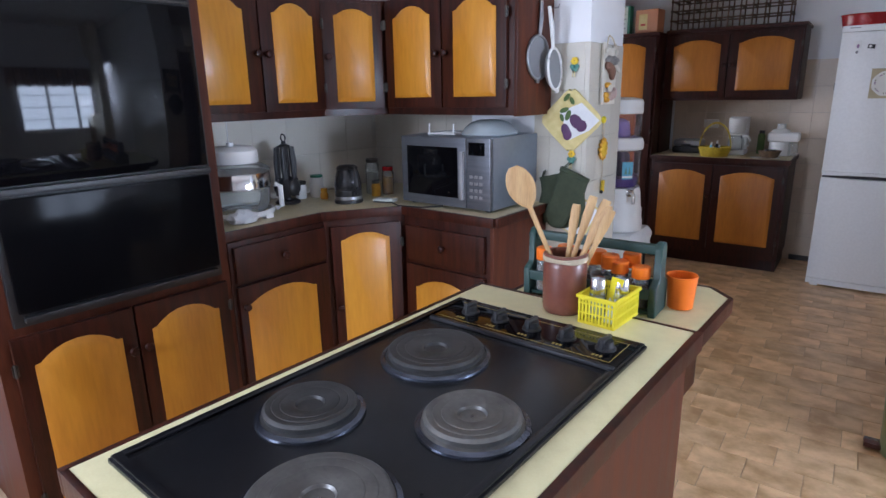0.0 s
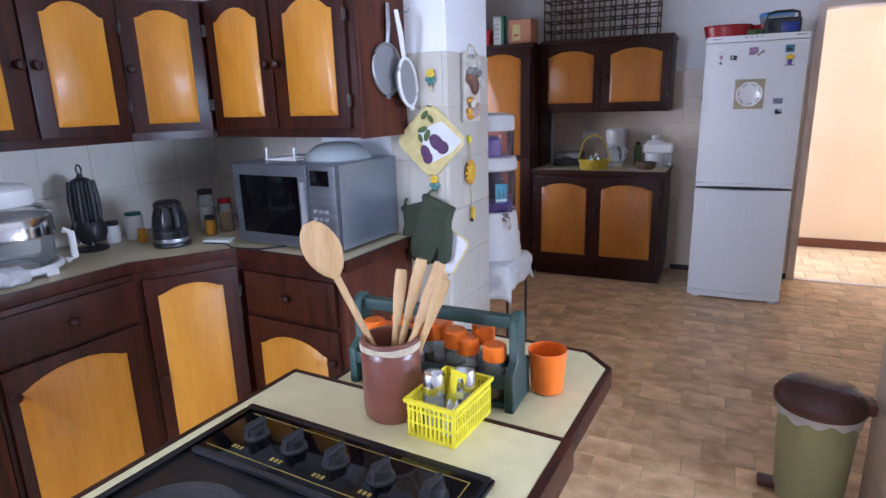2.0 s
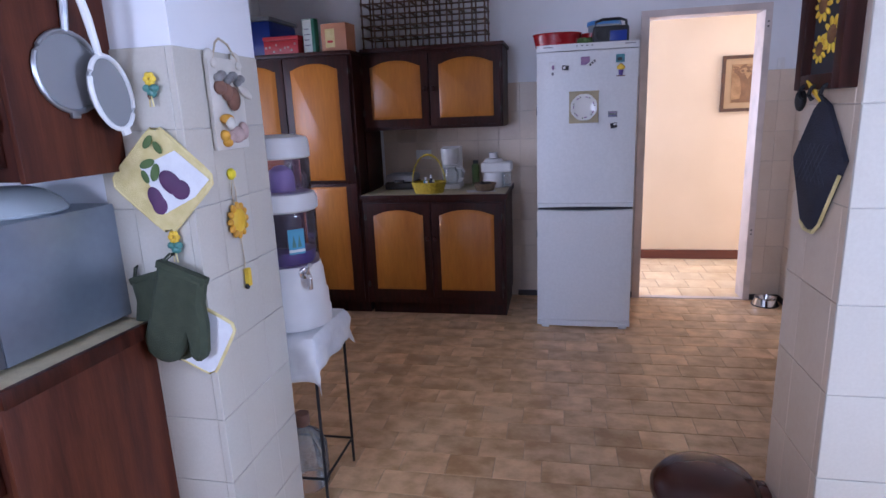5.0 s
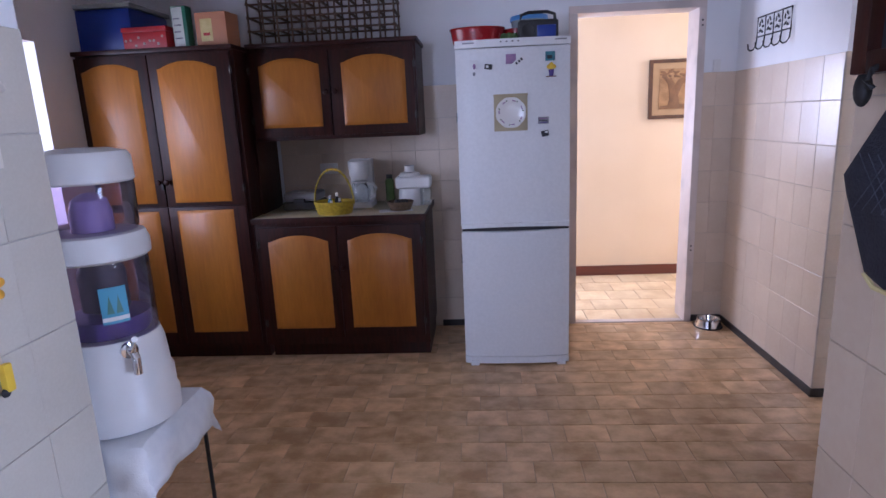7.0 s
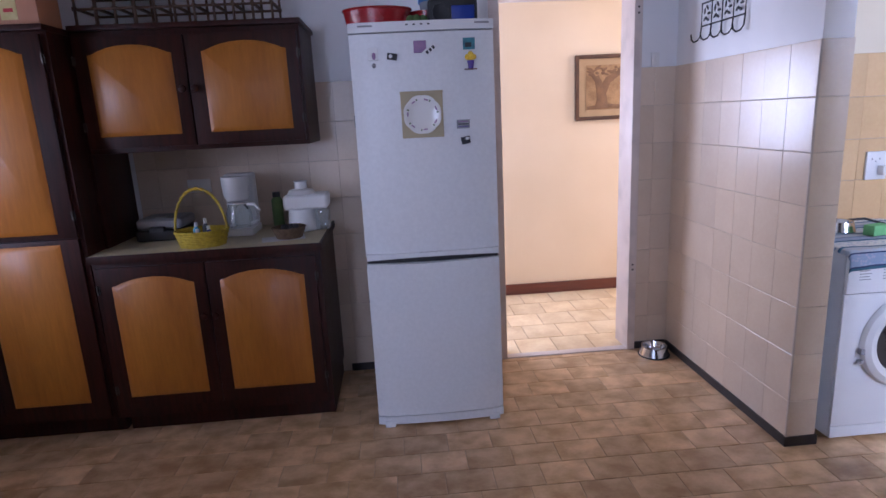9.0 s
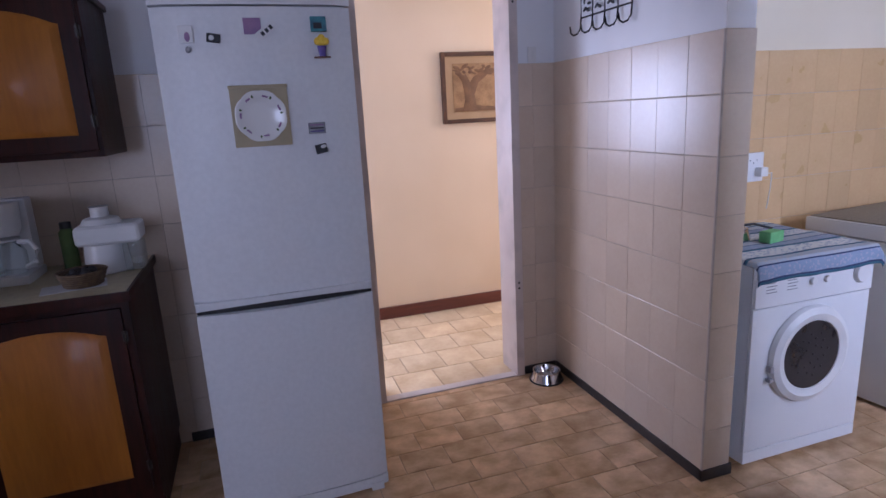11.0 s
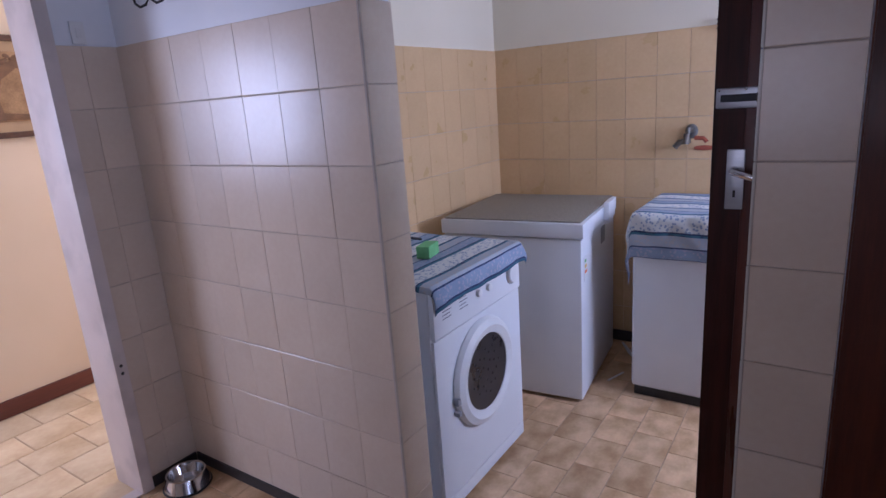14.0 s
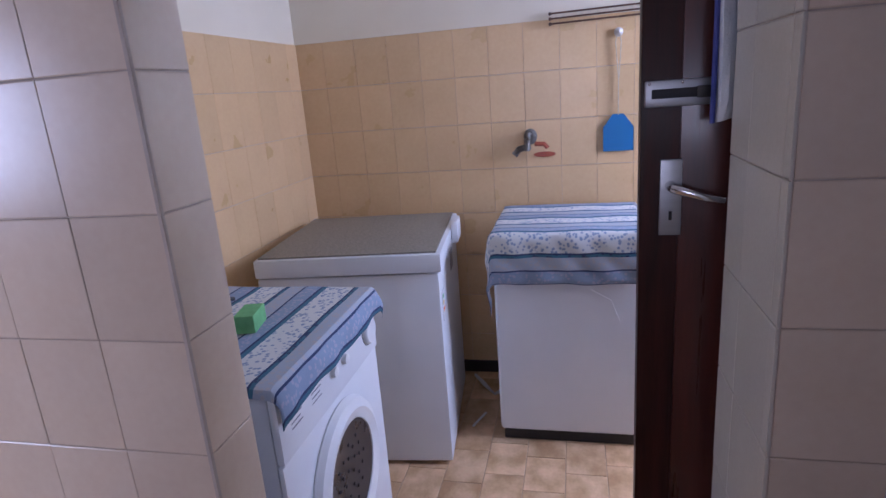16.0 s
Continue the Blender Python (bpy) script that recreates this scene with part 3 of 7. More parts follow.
# ---- fitted cupboards ----
def arched(x0, z0, x1, z1, rise, steps=10):
    """Outline of a panel with square shoulders and a low arch."""
    sh = min(0.018, (x1 - x0) * 0.09)
    pts = [(x0, z0), (x1, z0), (x1, z1 - rise)]
    if rise:
        pts.append((x1 - sh, z1 - rise + 0.004))
        w = (x1 - x0) / 2 - sh
        cx = (x0 + x1) / 2
        for i in range(1, steps):
            a = math.pi * i / steps
            u = math.cos(a)
            pts.append((cx + w * u, z1 - rise + 0.004 + (rise - 0.004) * (1 - abs(u) ** 2.2)))
        pts.append((x0 + sh, z1 - rise + 0.004))
    pts.append((x0, z1 - rise))
    return pts


KNOB = [(0.006, 0), (0.007, 0.010), (0.014, 0.014), (0.017, 0.021), (0.014, 0.028), (0.006, 0.031)]


def add_door(cab, w, h, m, knob=None, rise=0.035, hinge=None, wood="mahogany", margins=(0.055, 0.055, 0.055, 0.05)):
    """A framed door with a raised amber panel; x across, z up, front towards -y."""
    d = part("door", box(0.002, -0.020, 0.002, w - 0.002, 0, h - 0.002, 0.003), wood, cab, m=m)
    l, r, b, t = margins
    part("panel", add_prism(bmesh.new(), arched(l, b, w - r, h - t, rise), -0.018, -0.0215, 0.024, -0.035), "amber_wood_shaded" if wood == "mahogany_dark" else "amber_wood", d, "raised amber panel with an arched top" if rise else "raised amber panel")
    if knob:
        kx = 0.024 if knob[0] == "l" else w - 0.024
        part("knob", lathe(KNOB, pose(kx, -0.020, knob[1], 90), 14), "mahogany_dark", d, "turned dark wooden knob")
    if hinge:
        hx = 0.0 if hinge == "l" else w
        for hz in (0.10, h - 0.10):
            bm = lathe([(0.0045, -0.022), (0.0045, 0.022)], pose(hx, -0.024, hz), 8)
            add_box(bm, hx - 0.009, -0.0225, hz - 0.018, hx + 0.009, -0.0205, hz + 0.018)
            part("hinge", bm, "pewter", d, "small dark metal hinge")
    return d


def cupboard(name, label, m, w, d, h, toe=0.07, wood="mahogany", z0=0.0):
    cab = thing(name, label, "cupboard", m)
    bm = bmesh.new()
    add_box(bm, 0, 0, z0 + toe, w, d, h, 0.003)
    if toe:
        add_box(bm, 0.01, 0.075, z0, w - 0.01, d, z0 + toe + 0.01)
    part("body", bm, wood, cab)
    return cab

# far cupboards: x along the wall, front at y = 5.895
FY = 5.895
tall = cupboard("tall_cupboard", "tall dark wooden larder cupboard with four amber panelled doors", pose(-2.145, FY, 0), 0.965, 0.555, 1.85, 0.10, "mahogany_dark")
for x, w, mg, side in ((0.020, 0.450, (0.060, 0.057), "r"), (0.472, 0.473, (0.053, 0.080), "l")):
    add_door(tall, w, 0.855, pose(x, 0, 0.985), (side, 0.145), 0.04, "l" if side == "r" else "r", "mahogany_dark", (*mg, 0.022, 0.04))
    add_door(tall, w, 0.862, pose(x, 0, 0.120), None, 0.0, None, "mahogany_dark", (*mg, 0.080, 0.023))
part("cornice", box(-0.005, -0.035, 1.85, 0.97, 0.555, 1.875, 0.006), "mahogany_dark", tall)
part("door_catch", box(0.455, -0.032, 1.085, 0.470, -0.0205, 1.120, 0.003), "black_plastic", tall)
base = cupboard("base_cupboard", "low dark wooden cupboard with two amber arched doors", pose(-1.175, FY, 0), 1.015, 0.555, 0.865, 0.10, "mahogany_dark")
add_door(base, 0.475, 0.69, pose(0.020, 0, 0.15), ("r", 0.44), 0.038, "l", "mahogany_dark", (0.060, 0.055, 0.062, 0.05))
add_door(base, 0.495, 0.69, pose(0.497, 0, 0.15), ("l", 0.44), 0.038, "r", "mahogany_dark", (0.059, 0.057, 0.062, 0.05))
wt = thing("sideboard_worktop", "pale speckled worktop with dark wooden edging on the low cupboard", "worktop", pose(-1.178, FY - 0.033, 0.866))
part("surface", box(0, 0.012, 0, 1.02, 0.595, 0.030, 0.002), "grey_top", wt)
part("edging", box(0, 0, -0.004, 1.032, 0.012, 0.031, 0.003), "mahogany_dark", wt)
part("edging", box(1.02, 0.012, -0.004, 1.032, 0.595, 0.031, 0.003), "mahogany_dark", wt)
UY = 6.05
upper = cupboard("wall_cupboard", "dark wooden wall cupboard with two amber arched doors", pose(-1.165, UY, 1.335), 0.985, 0.395, 0.53, 0, "mahogany_dark")
add_door(upper, 0.475, 0.485, pose(0.005, 0, 0.02), ("r", 0.25), 0.04, "l", "mahogany_dark", (0.060, 0.057, 0.055, 0.038))
add_door(upper, 0.490, 0.485, pose(0.485, 0, 0.02), ("l", 0.25), 0.04, "r", "mahogany_dark", (0.067, 0.053, 0.055, 0.038))
part("cornice", box(0.0, -0.028, 0.53, 0.997, 0.395, 0.553, 0.006), "mahogany_dark", upper)
part("side_panel", box(-0.02, 0.0, -0.47, 0.0, 0.30, 0.0, 0.002), "mahogany_dark", upper)

# cooking end: oven tower, base units, wall units (local plan turned by KITCHEN)
RX, FRY, WX, WY = -1.692, 2.886, -2.20, 3.41
tower = cupboard("oven_cupboard", "tall dark wooden oven housing with two amber doors below", kit(RX, 1.28, 0, 90), 0.785, 0.50, 2.25, 0.07, "red_wood")
add_door(tower, 0.362, 0.655, pose(0.035, 0, 0.08), ("r", 0.50), 0.05, "l", "mahogany", (0.05, 0.05, 0.05, 0.05))
add_door(tower, 0.36, 0.655, pose(0.40, 0, 0.08), ("l", 0.50), 0.05, "r", "mahogany", (0.05, 0.05, 0.05, 0.05))
oven = thing("built_in_oven", "black glass double oven built into the tall cupboard", "oven", kit(RX, 1.28, 0, 90))
part("frame", box(0.055, -0.022, 0.765, 0.742, -0.001, 1.98, 0.006), "black_plastic", oven)
od = part("oven_door", box(0.072, -0.040, 1.195, 0.728, -0.023, 1.735, 0.006), "black_glass", oven)
part("handle", box(0.072, -0.060, 1.166, 0.728, -0.024, 1.189, 0.008), "black_plastic", od)
od = part("oven_door", box(0.072, -0.040, 0.810, 0.728, -0.023, 1.158, 0.006), "oven_glass", oven)
part("trim", box(0.082, -0.046, 0.782, 0.718, -0.024, 0.800, 0.004), "black_plastic", od)
part("control_panel", box(0.072, -0.034, 1.755, 0.728, -0.023, 1.90, 0.004), "black_enamel", oven)
part("trim", box(0.072, -0.037, 1.742, 0.728, -0.023, 1.750, 0.002), "pewter", oven)


def drawer(cab, x, w, z, h):
    d = part("drawer", box(x + 0.003, -0.020, z, x + w - 0.003, 0, z + h, 0.004), "mahogany", cab)
    part("knob", lathe(KNOB, pose(x + w / 2, -0.020, z + h / 2, 90), 14), "mahogany_dark", d, "turned dark wooden knob")


BH = 0.875
unit = cupboard("base_cupboard", "wooden base unit with a drawer over an amber arched door", kit(RX, 2.068, 0, 90), 0.485, 0.50, BH, 0.07, "mahogany")
drawer(unit, 0.012, 0.465, 0.705, 0.150)
add_door(unit, 0.465, 0.605, pose(0.012, 0, 0.085), ("l", 0.52), 0.045, None, "mahogany", (0.035, 0.075, 0.05, 0.042))


def corner_unit(name, label, pts, z0, z1, wood):
    """A cupboard on a plan of points, door side between the first two."""
    c = thing(name, label, "cupboard", kit(0, 0, 0))
    bm = bmesh.new()
    add_prism(bm, pts, z0, z1)
    bmesh.ops.transform(bm, verts=bm.verts, matrix=Matrix(((1, 0, 0, 0), (0, 0, 1, 0), (0, 1, 0, 0), (0, 0, 0, 1))))
    part("body", bm, wood, c)
    (ax, ay), (bx, by) = pts[0], pts[1]
    ang = math.degrees(math.atan2(by - ay, bx - ax))
    return c, pose(ax, ay, 0, 0, 0, ang), math.hypot(bx - ax, by - ay)


cu, cm, cw = corner_unit("corner_base_cupboard", "angled wooden corner unit with a tall amber arched door", [(RX, 2.553), (-1.497, FRY), (-1.497, WY), (WX, WY), (WX, 2.553)], 0.07, BH, "mahogany")
add_door(cu, cw - 0.05, 0.75, cm @ pose(0.025, 0, 0.10), ("l", 0.36), 0.03, "r", "mahogany", (0.045, 0.060, 0.05, 0.038))
unit = cupboard("base_cupboard", "wooden base unit with a drawer under the microwave", kit(-1.497, FRY, 0), 0.50, 0.52, BH, 0.07, "mahogany")
drawer(unit, 0.02, 0.46, 0.665, 0.165)
add_door(unit, 0.46, 0.56, pose(0.02, 0, 0.085), ("r", 0.44), 0.05, None, "mahogany", (0.06, 0.06, 0.05, 0.06))
part("end_panel", box(0.50, -0.005, 0.0, 0.518, 0.52, BH, 0.003), "red_wood", unit, "reddish veneered end panel")
ct = thing("kitchen_worktop", "pale laminate corner worktop with dark wooden edging", "worktop", kit(0, 0, 0))
pts = [(RX - 0.02, 2.068), (RX - 0.02, 2.55), (-1.505, FRY - 0.005), (-0.975, FRY - 0.005), (-0.975, WY), (WX, WY), (WX, 2.068)]
flat = Matrix(((1, 0, 0, 0), (0, 0, 1, 0), (0, 1, 0, 0), (0, 0, 0, 1)))
bm = add_prism(bmesh.new(), pts, BH + 0.006, 0.918)
bmesh.ops.transform(bm, verts=bm.verts, matrix=flat)
part("surface", bm, "grey_top", ct)
for (ax, ay), (bx, by) in zip(pts[:4], pts[1:5]):
    L = math.hypot(bx - ax, by - ay)
    part("edging", box(-0.004, -0.018, BH + 0.002, L + 0.004, -0.0005, 0.919, 0.004), "mahogany", ct, m=pose(ax, ay, 0, 0, 0, math.degrees(math.atan2(by - ay, bx - ax))))
UX, UFY, UZ, UH = -1.861, 3.04, 1.335, 0.53
wu = cupboard("wall_cupboard", "wooden wall unit with two amber arched doors", kit(UX, 2.068, UZ, 90), 0.680, 0.335, UH, 0, "mahogany")
add_door(wu, 0.335, 0.485, pose(0.004, 0, 0.03), ("r", 0.24), 0.045, "l", "mahogany", (0.045, 0.072, 0.038, 0.03))
add_door(wu, 0.333, 0.485, pose(0.343, 0, 0.03), ("l", 0.24), 0.045, "r", "mahogany", (0.064, 0.054, 0.038, 0.03))
cu, cm, cw = corner_unit("corner_wall_cupboard", "angled wooden corner wall unit with one amber door", [(UX - 0.02, 2.748), (-1.734, UFY), (-1.734, WY - 0.002), (WX, WY - 0.002), (WX, 2.748)], UZ, UZ + UH, "mahogany")
add_door(cu, cw - 0.03, 0.485, cm @ pose(0.015, 0, UZ + 0.03), ("l", 0.24), 0.03, "r", "mahogany", (0.06, 0.05, 0.035, 0.03))
wu = cupboard("wall_cupboard", "wooden wall unit with two amber doors above the microwave", kit(-1.722, UFY, UZ), 0.735, 0.365, UH, 0, "mahogany")
add_door(wu, 0.345, 0.485, pose(0.014, 0, 0.03), ("r", 0.24), 0.045, "l", "mahogany", (0.054, 0.063, 0.050, 0.03))
add_door(wu, 0.345, 0.485, pose(0.363, 0, 0.03), ("l", 0.24), 0.045, "r", "mahogany", (0.066, 0.052, 0.050, 0.03))
part("end_panel", box(0.735, -0.002, -0.004, 0.751, 0.362, UH, 0.003), "red_wood", wu, "reddish veneered end panel")
# tall cupboard behind the pier, and the wooden panel beside the laundry opening
broom = cupboard("broom_cupboard", "tall dark wooden cupboard standing behind the wall pier", pose(1.12, 4.03, 0, 0, 0, -90), 0.44, 0.70, 2.05, 0.07, "mahogany_dark")
bd = part("door", box(0.01, -0.020, 0.09, 0.43, 0, 2.0, 0.004), "mahogany_dark", broom)
part("knob", lathe(KNOB, pose(0.04, -0.020, 1.27, 90), 14), "mahogany_dark", bd)
uc = thing("utility_cupboard", "shallow reddish wooden cupboard against the wall end", "cupboard", pose(0, 0, 0))
part("carcass", box(1.856, 4.035, 0.0, 1.871, 4.318, 2.2, 0.002), "red_wood", uc)
part("door", box(1.842, 4.04, 0.01, 1.8555, 4.315, 2.19, 0.003), "red_wood", uc)

# ---- island and hob ----
CT = 0.915
isl = cupboard("island_cupboard", "free-standing wooden island cupboard under the hob", kit(-0.50, 1.14, 0), 0.53, 1.01, 0.872, 0.07, "red_wood")
part("side_panel", box(0.53, 0.02, 0.02, 0.542, 0.99, 0.865, 0.003), "red_wood", isl)
itop = thing("island_worktop", "cream laminate island worktop with dark wooden edging", "worktop", kit(0, 0, 0))
part("surface", box(-0.525, 1.115, CT - 0.035, 0.045, 2.155, CT, 0.002), "cream_top", itop)
for b in ((-0.537, 1.103, -0.5252, 2.166), (0.0452, 1.103, 0.062, 2.166), (-0.525, 1.103, 0.045, 1.1148), (-0.525, 2.1552, 0.045, 2.166)):
    part("edging", box(b[0], b[1], CT - 0.042, b[2], b[3], CT + 0.001, 0.003), "mahogany", itop)
etop = thing("breakfast_ledge", "lower cream laminate ledge with clipped corners", "worktop", kit(0, 0, 0))
ol = [(-0.45, 2.168), (0.035, 2.168), (0.035, 2.485), (-0.025, 2.545), (-0.39, 2.545), (-0.45, 2.485)]
bm = add_prism(bmesh.new(), ol, 0.865, 0.895)
bmesh.ops.transform(bm, verts=bm.verts, matrix=flat)
part("surface", bm, "cream_top", etop)
for (ax, ay), (bx, by) in zip(ol[1:], ol[2:] + ol[:1]):
    L = math.hypot(bx - ax, by - ay)
    part("edging", box(-0.003, -0.014, 0.855, L + 0.003, -0.0005, 0.896, 0.004), "mahogany", etop, m=pose(ax, ay, 0, 0, 0, math.degrees(math.atan2(by - ay, bx - ax))))
part("bracket", box(-0.36, 2.169, 0.62, -0.33, 2.50, 0.864, 0.004), "mahogany", etop)
part("bracket", box(-0.06, 2.169, 0.62, -0.03, 2.50, 0.864, 0.004), "mahogany", etop)
hob = thing("hob", "black enamel built-in hob with four solid hotplates", "hob", kit(0, 0, CT + 0.0015))
HX0, HX1, HY0, HY1 = -0.490, -0.004, 1.155, 2.006
bm = box(HX0, HY0, 0, HX1, HY1, 0.008, 0.004)
part("base_plate", bm, "black_enamel", hob)
bm = bmesh.new()
for a in ((HX0 + 0.004, HY0 + 0.004, HX1 - 0.004, HY0 + 0.018), (HX0 + 0.004, HY1 - 0.018, HX1 - 0.004, HY1 - 0.004), (HX0 + 0.004, HY0 + 0.018, HX0 + 0.018, HY1 - 0.018), (HX1 - 0.018, HY0 + 0.018, HX1 - 0.004, HY1 - 0.018)):
    add_box(bm, a[0], a[1], 0.0085, a[2], a[3], 0.013, 0.002)
part("raised_rim", bm, "black_enamel", hob)


def hotplate(x, y, r, worn):
    m = "hotplate_worn" if worn else "hotplate"
    ring = part("trim_ring", lathe([(r + 0.014, 0.0085), (r + 0.013, 0.013), (r + 0.005, 0.016), (r + 0.002, 0.0095)], pose(x, y, 0), 48, False), "ring_steel_sheen", hob, "dark steel trim ring tinted with a bluish window sheen")
    prof = [(0.006, 0.024), (0.021, 0.024), (0.024, 0.0285), (0.027, 0.0285), (0.030, 0.0305), (r * 0.62, 0.0310), (r * 0.63, 0.0302), (r * 0.65, 0.0310), (r * 0.80, 0.0310), (r * 0.81, 0.0302), (r * 0.83, 0.0310), (r - 0.005, 0.0305), (r, 0.026), (r - 0.002, 0.017), (r + 0.004, 0.015), (r + 0.004, 0.009)]
    p = part("hotplate", lathe(prof, pose(x, y, 0), 48), m, hob, "solid cast iron hotplate")
    if worn:
        part("hub", lathe([(0.019, 0.0225), (0.017, 0.0235), (0.004, 0.024)], pose(x, y, 0), 24), "steel", p, "bare shiny metal hub")


hotplate(-0.320, 1.706, 0.096, False)
hotplate(-0.348, 1.417, 0.077, False)
hotplate(-0.116, 1.552, 0.079, True)
hotplate(-0.156, 1.277, 0.095, True)
cp = part("control_panel", box(HX0 + 0.03, 1.862, 0.0085, HX1 - 0.008, 1.985, 0.0155, 0.003), "black_glass", hob)
bm = bmesh.new()
for a in ((-0.45, 1.872, -0.03, 1.8735), (-0.45, 1.972, -0.03, 1.9735), (-0.03, 1.872, -0.0285, 1.9735)):
    add_box(bm, a[0], a[1], 0.0156, a[2], a[3], 0.0160)
part("gold_line", bm, "gold_print", cp)
part("metal_strip", box(HX0 + 0.03, 1.852, 0.0085, HX1 - 0.008, 1.8615, 0.0165, 0.002), "black_plastic", cp)
for k, x in enumerate((-0.395, -0.313, -0.230, -0.147, -0.060)):
    bm = lathe([(0.021, 0.0155), (0.021, 0.019), (0.017, 0.022), (0.0155, 0.034), (0.003, 0.036)], pose(x, 1.926, 0), 20)
    add_box(bm, x - 0.004, 1.906, 0.020, x + 0.004, 1.946, 0.041, 0.002)
    part("knob", bm, "black_plastic", cp, "black ribbed control knob")
    bm = bmesh.new()
    for i in range(3):
        add_box(bm, x - 0.012 + i * 0.008, 1.884, 0.0156, x - 0.007 + i * 0.008, 1.892, 0.0160)
    part("marking", bm, "gold_print", cp)

# ---- things on the island ----
crock = thing("utensil_crock", "brown glazed stoneware crock holding wooden spoons", "crock", kit(-0.250, 2.112, CT + 0.001))
R = 0.052
part("pot", lathe([(R - 0.006, 0), (R - 0.002, 0.006), (R, 0.02), (R, 0.115), (R - 0.003, 0.128), (R - 0.006, 0.132), (R + 0.001, 0.140), (R - 0.002, 0.145), (R - 0.008, 0.145), (R - 0.009, 0.11), (R - 0.009, 0.012), (0.004, 0.010)], None, 32), "terracotta", crock)
bm = bmesh.new()
for j in range(3):
    add_tube(bm, [((R - 0.001) * math.cos(a), (R - 0.001) * math.sin(a), 0.130 + 0.0035 * j + 0.0015 * math.sin(3 * a + j)) for a in [2 * math.pi * i / 28 for i in range(28)]], 0.0028, 6, True)
part("string", bm, "twine", crock, "pale twine wound under the rim")


def spoon(base, tip, w, l, flat_tool=False, slots=0):
    """A wooden tool from base to tip, with a rounded or flat head."""
    base, tip = Vector(base), Vector(tip)
    d = (tip - base).normalized()
    neck = tip - d * l
    bm = tube([base, base.lerp(neck, 0.5), neck], [0.0055, 0.006, 0.0065], 10)
    side = d.cross(Vector((-0.35, 0.94, -0.25))).normalized()
    q = Matrix((side, d.cross(side), d)).transposed().to_4x4()
    n = 9
    rings = []
    for i in range(n + 1):
        u = i / n
        if flat_tool:
            hw = 0.007 + (w / 2 - 0.007) * min(1, u * 1.8)
            th = 0.0035
            if u > 0.93:
                hw *= 0.86
        else:
            hw = 0.006 + (w / 2 - 0.006) * math.sin(min(1, u * 1.02) * math.pi * 0.93) ** 0.7
            th = 0.006 - 0.002 * u
            if i == n:
                hw = w * 0.16
        rings.append([bm.verts.new(neck + q @ Vector((hw * math.cos(2 * math.pi * k / 14), th * math.sin(2 * math.pi * k / 14), u * l))) for k in range(14)])
    for a, b in zip(rings, rings[1:]):
        for k in range(14):
            bm.faces.new((a[k], a[(k + 1) % 14], b[(k + 1) % 14], b[k]))
    bm.faces.new(rings[-1])
    bm.faces.new(list(reversed(rings[0])))
    return bm


for base, tip, w, l, fl in (((0.012, 0.012, 0.015), (-0.122, -0.047, 0.345), 0.068, 0.105, False), ((-0.01, 0.0, 0.013), (0.004, 0.040, 0.255), 0.022, 0.10, True),
                            ((-0.02, 0.01, 0.013), (0.046, 0.040, 0.278), 0.022, 0.11, True), ((-0.02, -0.01, 0.013), (0.086, 0.046, 0.258), 0.027, 0.10, False),
                            ((0.0, -0.02, 0.013), (0.070, 0.062, 0.268), 0.024, 0.12, True), ((0.0, 0.02, 0.013), (0.096, 0.030, 0.252), 0.022, 0.09, True)):
    o = new("wooden_spoon" if not fl else "wooden_spatula", finish(spoon(base, tip, w, l, fl), "wooden_tool"))
    o.data.materials.append(M["pale_wood"])
    o.matrix_basis = kit(-0.250, 2.112, CT + 0.001)
    tagged(o, "pale wooden spoon with a long handle standing in the crock" if not fl else "pale flat wooden spatula standing in the crock", "kitchen utensil", "wooden tools in the crock")


def slotted_basket(name, label, m, w, d, h, mat, taper=0.008):
    b = thing(name, label, "basket", m)
    part("floor", box(taper, taper, 0, w - taper, d - taper, 0.003), mat, b)
    for nm, z, e in (("rim", h, 0.004), ("foot_rim", 0.004, 0.0)):
        bm = bmesh.new()
        for x0, y0, x1, y1 in ((-e, -e, w + e, 0.002), (-e, d - 0.002, w + e, d + e), (-e, 0.002, 0.002, d - 0.002), (w - 0.002, 0.002, w + e, d - 0.002)):
            add_box(bm, x0, y0, z - 0.006, x1, y1, z + 0.002, 0.001, 1)
        part(nm, bm, mat, b)
    for side in range(4):
        bm = bmesh.new()
        L = w if side % 2 == 0 else d
        n = int(L / 0.0085)
        for i in range(n + 1):
            a = 0.002 + (L - 0.007) * i / n
            if side % 2 == 0:
                y = 0 if side == 0 else d - 0.002
                add_box(bm, a, y, 0.002, a + 0.0038, y + 0.002, h)
            else:
                x = 0 if side == 3 else w - 0.002
                add_box(bm, x, a, 0.002, x + 0.002, a + 0.0038, h)
        for z in (h * 0.36, h * 0.70, h * 0.86):
            if side % 2 == 0:
                y = 0 if side == 0 else d - 0.002
                add_box(bm, 0, y + 0.0003, z, w, y + 0.0018, z + 0.004)
            else:
                x = 0 if side == 3 else w - 0.002
                add_box(bm, x + 0.0003, 0, z, x + 0.0018, d, z + 0.004)
        tagged(part("slotted_side", bm, mat, b), kind="stuff")
    return b


BK = kit(-0.188, 2.060, CT + 0.001, -2)
slotted_basket("plastic_basket", "small yellow slotted plastic basket with salt and pepper", BK, 0.090, 0.130, 0.066, "yellow_plastic")


